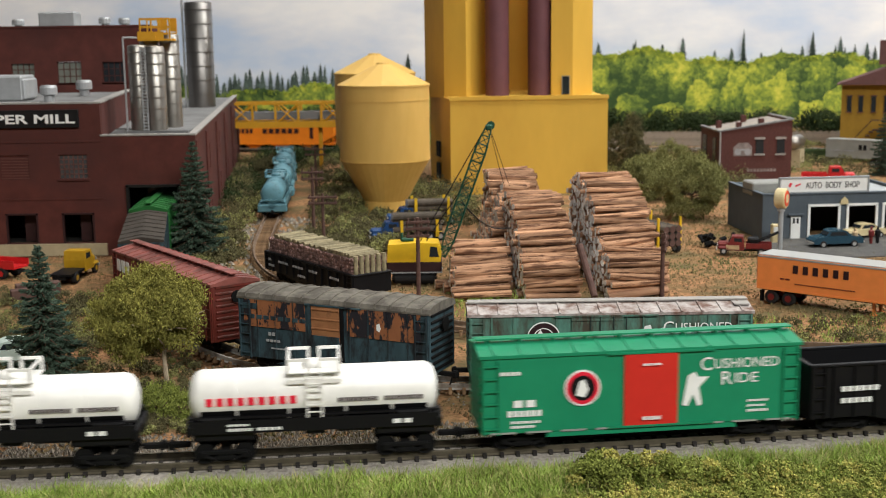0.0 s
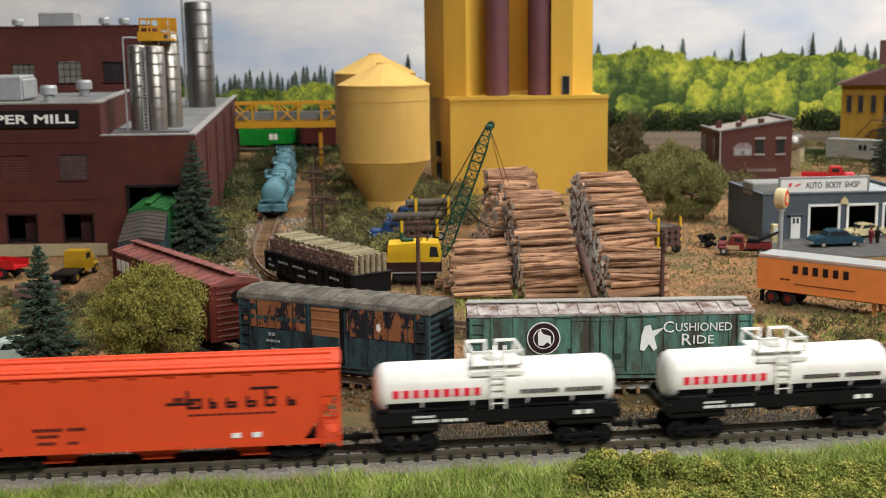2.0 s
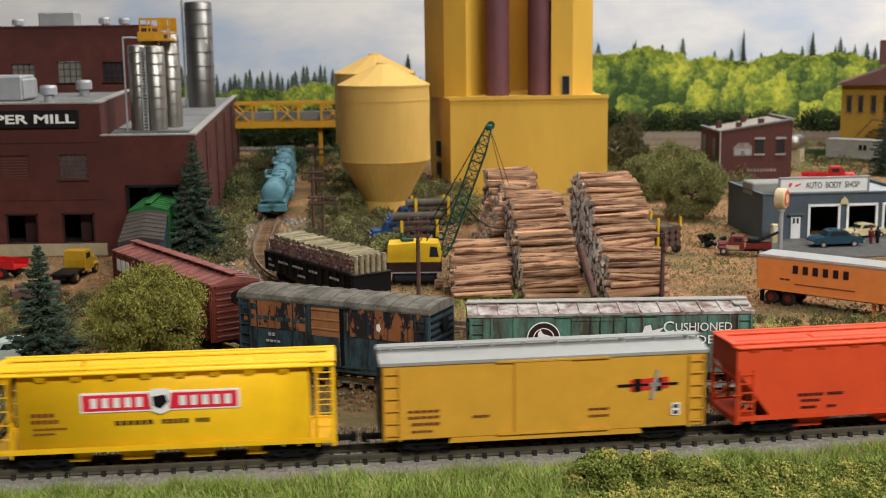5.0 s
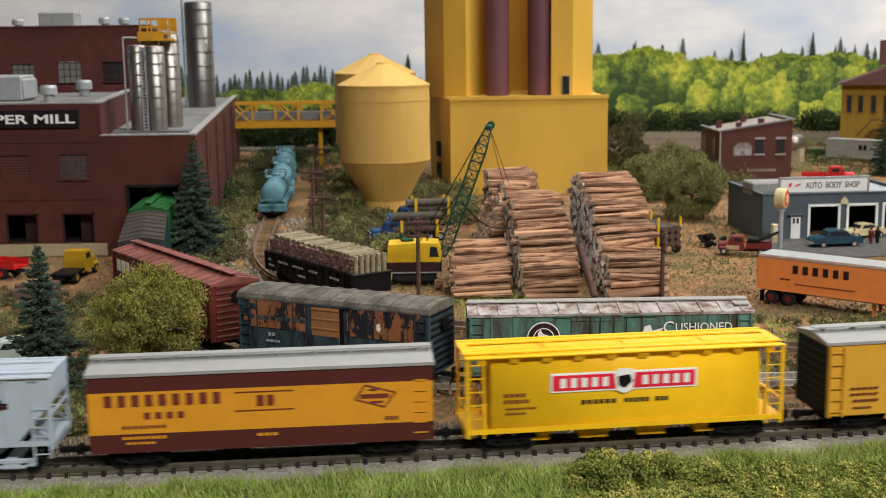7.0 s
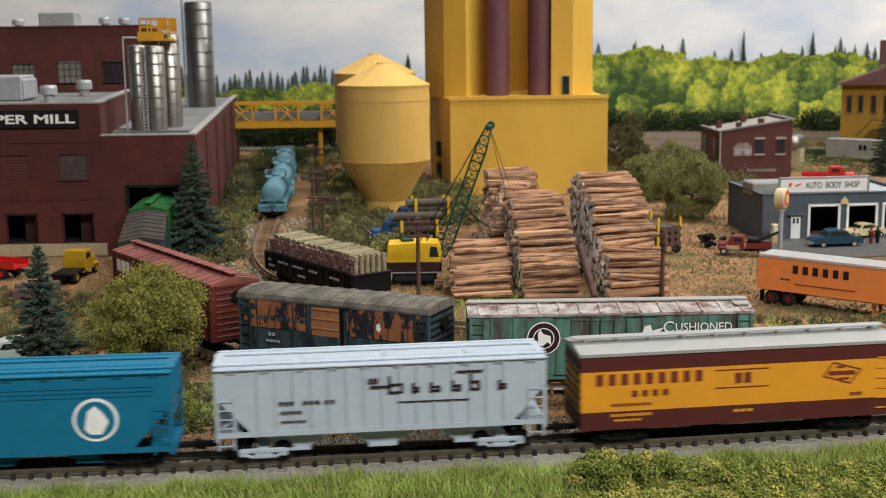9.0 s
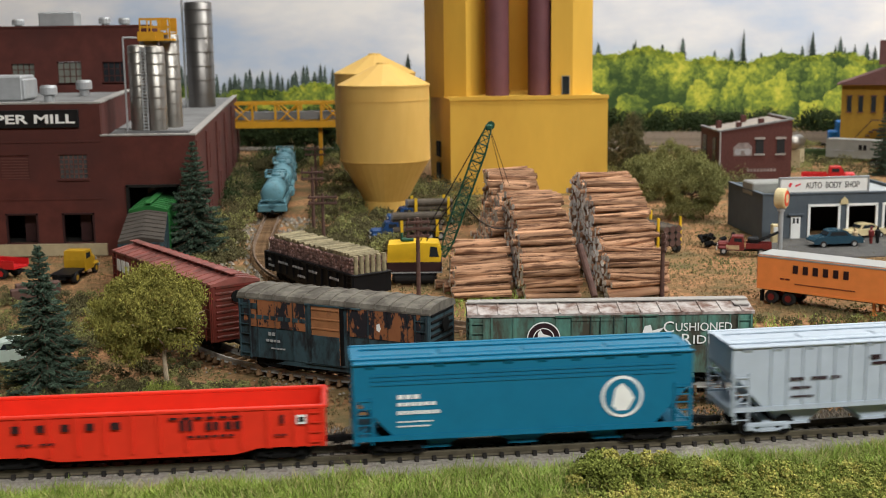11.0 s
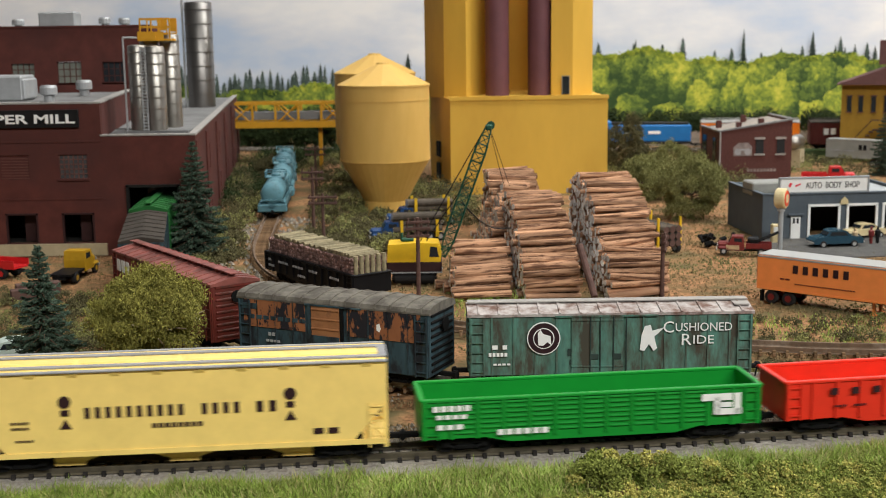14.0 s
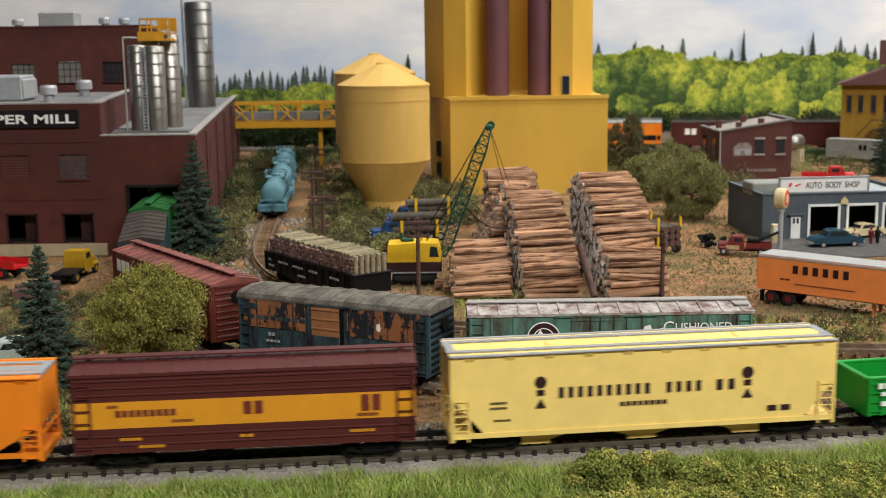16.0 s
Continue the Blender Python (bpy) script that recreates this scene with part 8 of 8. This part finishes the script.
def body_shop():
    ob = thing("body_shop", "small grey auto body shop with two open bays", "workshop", 18.45, 69.3, 0, 5.0)
    W, D, Hh = 9.2, 6.0, 2.62
    bays = [(2.75, 4.55, 0, 1.95), (5.05, 6.8, 0, 1.95), (7.2, 8.9, 0, 1.95)]
    part("wall", wall_with_openings(0, W, 0, Hh, 0, 0.16, bays), M["shop_grey"], ob)
    part("wall", Shape().box(0.08, D / 2 + 0.1, Hh / 2, 0.16, D, Hh), M["shop_grey"], ob)
    part("wall", Shape().box(W - 0.08, D / 2 + 0.1, Hh / 2, 0.16, D, Hh), M["shop_grey"], ob)
    part("wall", Shape().box(W / 2, D + 0.1, Hh / 2, W, 0.16, Hh), M["shop_grey"], ob)
    part("roof", Shape().box(W / 2, D / 2 + 0.1, Hh - 0.25, W - 0.3, D - 0.2, 0.12), M["shop_roof"], ob)
    part("coping", Shape().box(W / 2, 0.05, Hh + 0.03, W + 0.1, 0.3, 0.08).box(0.06, D / 2 + 0.1, Hh + 0.03, 0.28, D, 0.08), M["shop_grey"], ob)
    for a, b, _, z in bays:
        part("bay_frame", Shape().box(a, -0.03, z / 2, 0.14, 0.12, z).box(b, -0.03, z / 2, 0.14, 0.12, z).box((a + b) / 2, -0.03, z, b - a + 0.14, 0.12, 0.14), M["letter_white"], ob)
    # near-black sheet paints the shade inside the bays
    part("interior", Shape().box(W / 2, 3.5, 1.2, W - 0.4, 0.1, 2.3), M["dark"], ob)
    d = part("door", Shape().box(1.95, -0.05, 0.68, 0.56, 0.1, 1.3), M["letter_white"], ob, "white panelled door")
    part("pane", Shape().box(1.84, -0.11, 1.1, 0.12, 0.03, 0.3).box(2.06, -0.11, 1.1, 0.12, 0.03, 0.3), M["glass_dark"], d)
    part("awning", Shape().box(1.95, -0.12, 1.46, 0.9, 0.3, 0.08), M["shop_grey"], ob)
    sg = part("sign_board", Shape().box(3.62, 0.12, Hh + 0.52, 5.25, 0.14, 0.86, 0.02), M["letter_white"], ob, "white sign board with black letters")
    part("sign_frame", Shape().box(3.62, 0.08, Hh + 0.94, 5.35, 0.2, 0.08).box(3.62, 0.08, Hh + 0.09, 5.35, 0.2, 0.08).box(0.98, 0.08, Hh + 0.52, 0.08, 0.2, 0.9).box(6.26, 0.08, Hh + 0.52, 0.08, 0.2, 0.9), M["shop_roof"], sg)
    part("letters", word_mesh("AUTO  BODY  SHOP", 0.36, 4.12, 0.04, Hh + 0.5, M["sign_black"], 3.2, 0.03), None, sg)
    e = Shape().box(1.6, 0.04, Hh + 0.54, 0.14, 0.03, 0.24, 0, Matrix.Rotation(0.5, 3, "Y")).box(2.05, 0.04, Hh + 0.52, 0.34, 0.03, 0.08, 0, Matrix.Rotation(-0.4, 3, "Y"))
    part("emblem", e, M["letter_red"], sg)
    part("roof_unit", Shape().box(1.1, 2.6, Hh + 0.1, 2.3, 1.8, 0.8, 0.08), M["far_grey"], ob)
    part("emblem", Shape().prism([(4.55, 2.0), (5.05, 2.0), (5.0, 2.25), (4.8, 2.42), (4.6, 2.25)], -0.16, -0.06, "y"), M["car_cream"], ob)
    solo("service_lot", Shape().prism([(-1.0, -6.0), (14, -6.5), (14, 0.1), (-0.2, 0.1)], -0.1, 0.06, "z"), M["pavement"], "worn asphalt lot before the body shop", "pavement", "structure", m=pose(18.45 * CM, 69.3 * CM, 0, 0, 0, 5))
    p = thing("gas_pump", "tan and white fuel pump beside the shop corner", "fuel pump", 18.95, 68.3, 0)
    part("cabinet", Shape().box(0, 0, 0.55, 0.5, 0.35, 1.1, 0.06), M["car_cream"], p)
    part("dial", Shape().box(0, -0.19, 0.8, 0.3, 0.04, 0.3), M["letter_white"], p)
    s = thing("round_sign", "round cream sign with a red ring on a grey post", "sign", 18.25, 64.8, 0, 58)
    part("post", Shape().tube((0, 0, -0.05), (0, 0, 2.7), 0.13, n=10).tube((0, 0, 2.35), (0, 0, 2.6), 0.2, n=10), M["shop_roof"], s)
    part("drum", Shape().lathe([(0.5, -0.28), (0.55, -0.22), (0.55, 0.22), (0.5, 0.28)], cz=3.05, n=24, axis="y"), M["car_cream"], s)
    part("ring", Shape().lathe([(0.42, -0.30), (0.42, -0.27)], cx=0, cz=3.05, n=24, axis="y"), M["orange"], s)
    part("ring", Shape().lathe([(0.24, -0.32), (0.24, -0.30)], cx=0, cz=3.05, n=24, axis="y"), M["car_cream"], s)


def far_buildings():
    ob = thing("brick_building", "small dark red brick building with a stepped parapet", "building", 22.35, 97.5, 0, 1)
    W, D = 5.8, 6.5
    hl, hr = 3.95, 4.85
    front = [(0, 0), (W, 0), (W, hr)]
    n = 4
    for i in range(n, 0, -1):
        z = hl + (hr - hl) * i / n
        front += [(W * i / n - 0.02, z), (W * (i - 1) / n, z - 0.10)]
    part("wall", Shape().prism(front, 0, 0.2, "y"), M["red_brick"], ob)
    part("wall", Shape().box(0.1, D / 2, hl / 2, 0.2, D - 0.4, hl), M["red_brick"], ob)
    part("wall", Shape().box(W - 0.1, D / 2, hr / 2, 0.2, D - 0.4, hr), M["red_brick"], ob)
    part("wall", Shape().prism([(0, 0), (W, 0), (W, hr - 0.1), (0, hl - 0.1)], D - 0.1, D + 0.1, "y"), M["red_brick"], ob)
    part("roof", Shape().prism([(0.2, hl - 0.22), (W - 0.2, hr - 0.22), (W - 0.2, hr - 0.12), (0.2, hl - 0.12)], 0.2, D - 0.1, "y"), M["tan_roof"], ob)
    part("coping", Shape().prism([(-0.1, hl), (W + 0.1, hr), (W + 0.1, hr + 0.12), (-0.1, hl + 0.12)], -0.08, 0.28, "y").box(0, D / 2, hl + 0.05, 0.35, D, 0.12).box(W, D / 2, hr + 0.05, 0.35, D, 0.12), M["roof_tar"], ob)
    for x, y in ((1.6, 0.5), (3.4, 0.5), (0.9, 4.2), (3.2, 5.2)):
        part("chimney", Shape().box(x, y, hl + 0.18 + 0.15 * x, 0.4, 0.4, 0.62), M["red_brick"], ob)
    for x in (3.2, 4.9):
        w = part("window", Shape().box(x, -0.02, 2.75, 0.62, 0.08, 1.15), M["glass_dark"], ob)
        part("lintel", Shape().box(x, -0.05, 3.4, 0.85, 0.12, 0.16), M["coping"], w)
        part("sill", Shape().box(x, -0.05, 2.1, 0.85, 0.12, 0.12), M["coping"], w)
    part("mural", Shape().prism([(1.1, 2.0), (2.6, 2.0), (2.6, 2.7), (2.3, 3.05), (1.5, 3.05), (1.1, 2.7)], -0.03, 0.0, "y"), M["mural"], ob)
    part("mural_mark", Shape().lathe([(0.27, -0.012), (0.27, 0.012)], cx=1.45, cy=-0.04, cz=2.33, n=16, axis="y").lathe([(0.27, -0.012), (0.27, 0.012)], cx=2.25, cy=-0.04, cz=2.33, n=16, axis="y").box(1.85, -0.04, 2.5, 0.7, 0.02, 0.14), M["walk_grey"], ob)
    part("faded_lettering", blocks(Shape(), 2.2, 4.6, 0.72, 0.95, 9, -0.015), M["mural"], ob)
    for wy, ww in ((1.8, 1.0), (5.2, 1.4)):
        part("window", Shape().box(-0.02, wy, 2.4, 0.06, ww, 1.9), M["glass_dark"], ob)
    part("downpipe", Shape().tube((0.0, -0.08, 0), (0.0, -0.08, hl), 0.06), M["metal_grey"], ob)
    # yellow house
    h = thing("yellow_house", "mustard clapboard house with a maroon roof", "house", 36.7, 112, 0, -20)
    part("wall", Shape().box(6, 2.5, 3.5, 12, 5, 7.0), M["yellow_house"], h)
    part("roof", Shape().prism([(-0.5, 6.95), (12.5, 6.95), (6.0, 9.3)], -0.8, 5.6, "y").box(4.4, 2.5, 9.8, 2.6, 3, 2.2), M["maroon_roof"], h)
    for x in (0.7, 1.7, 2.8, 3.9, 5.0, 6.1):
        w = part("window", Shape().box(x, -0.03, 5.2, 0.4, 0.1, 1.4), M["glass_dark"], h)
        part("frame", Shape().box(x, -0.06, 5.94, 0.56, 0.12, 0.1).box(x, -0.06, 4.46, 0.56, 0.12, 0.08), M["maroon_roof"], w)
    stp = Shape()
    for i in range(8):
        stp.box(0.6 + i * 0.3, -0.7, 0.4 + i * 0.33, 0.36, 1.0, 0.09)
    stp.box(3.6, -0.7, 2.9, 1.6, 1.0, 0.1).bar((0.5, -1.2, 1.2), (2.8, -1.2, 3.9), 0.06).bar((2.8, -1.2, 3.8), (4.4, -1.2, 3.8), 0.06).box(4.3, -1.1, 1.5, 0.1, 0.1, 3)
    part("stairs", stp, M["crane_maroon"], h)
    # fence
    f = thing("board_fence", "long weathered grey board fence", "fence", 0, 0, 0)
    for k in range(3):
        h = (1.52, 1.58, 1.48)[k]
        pieces("board", Shape().box(0, 0, h / 2, 0.185, 0.07, h), M["fence_wood"], f, [(14 + i * 0.2, 131.5 - 0.13 * (14 + i * 0.2) + 0.02 * math.sin(i * 1.7), -0.02) for i in range(k, 185, 3)])
    solo("storage_tank", Shape().lathe([(0.02, -1.3), (0.42, -1.23), (0.62, -0.95), (0.62, 0.95), (0.42, 1.23), (0.02, 1.3)], n=24, axis="x"), M["chrome"], "small shiny horizontal storage tank", "tank", smooth=True, m=pose(31.2 * CM, 107 * CM, 2.2 * CM, 0, 0, 60))
    solo("tank_cradle", Shape().box(0, 0, 0.8, 1.6, 1.2, 1.6), M["concrete"], "concrete cradle under the storage tank", "cradle", m=pose(31.2 * CM, 107 * CM, 0, 0, 0, 60))
    solo("boundary_hedge", Shape().box(36, 110.8, 0.6, 6, 0.4, 1.2, 0.1), M["dark_leaf"], "low dark green hedge behind the grey trailer", "hedge")


# ---- build ----
ground()
room()
backdrop()
build_tracks()
mill()
yellow_silo("yellow silo with a cone hopper and low conical roof", -3.85, 82.4, 3.06, 3.68, 8.65, 10.15)
yellow_silo("yellow silo standing behind its twin", -5.0, 93.0, 3.06, 3.9, 9.1, 10.6)
tower()
body_shop()
far_buildings()
log_yard()
crane()
parked_cars()
vehicles()
utility_pole("brown utility pole with three crossarms", -1.16, 55.5, 3.65, ((3.45, 1.1), (3.15, 1.2), (2.8, 1.1)), 8)
utility_pole("brown utility pole with two crossarms", -7.03, 70.7, 2.85, ((2.65, 1.7), (2.3, 1.7)), 4)
utility_pole("leaning brown utility pole with two crossarms", -8.0, 74.5, 4.0, ((3.7, 1.4), (3.3, 1.4)), 4)
utility_pole("far brown utility pole with two crossarms", -9.6, 92, 3.8, ((3.5, 1.6), (3.1, 1.6)), 4)
utility_pole("brown utility pole beside the tall log stack", 10.0, 54.4, 2.95, ((2.8, 0.35), (2.55, 0.4), (2.2, 0.35)), 70)
trees()
scatter()
front_train()
rear_trains()
motions()
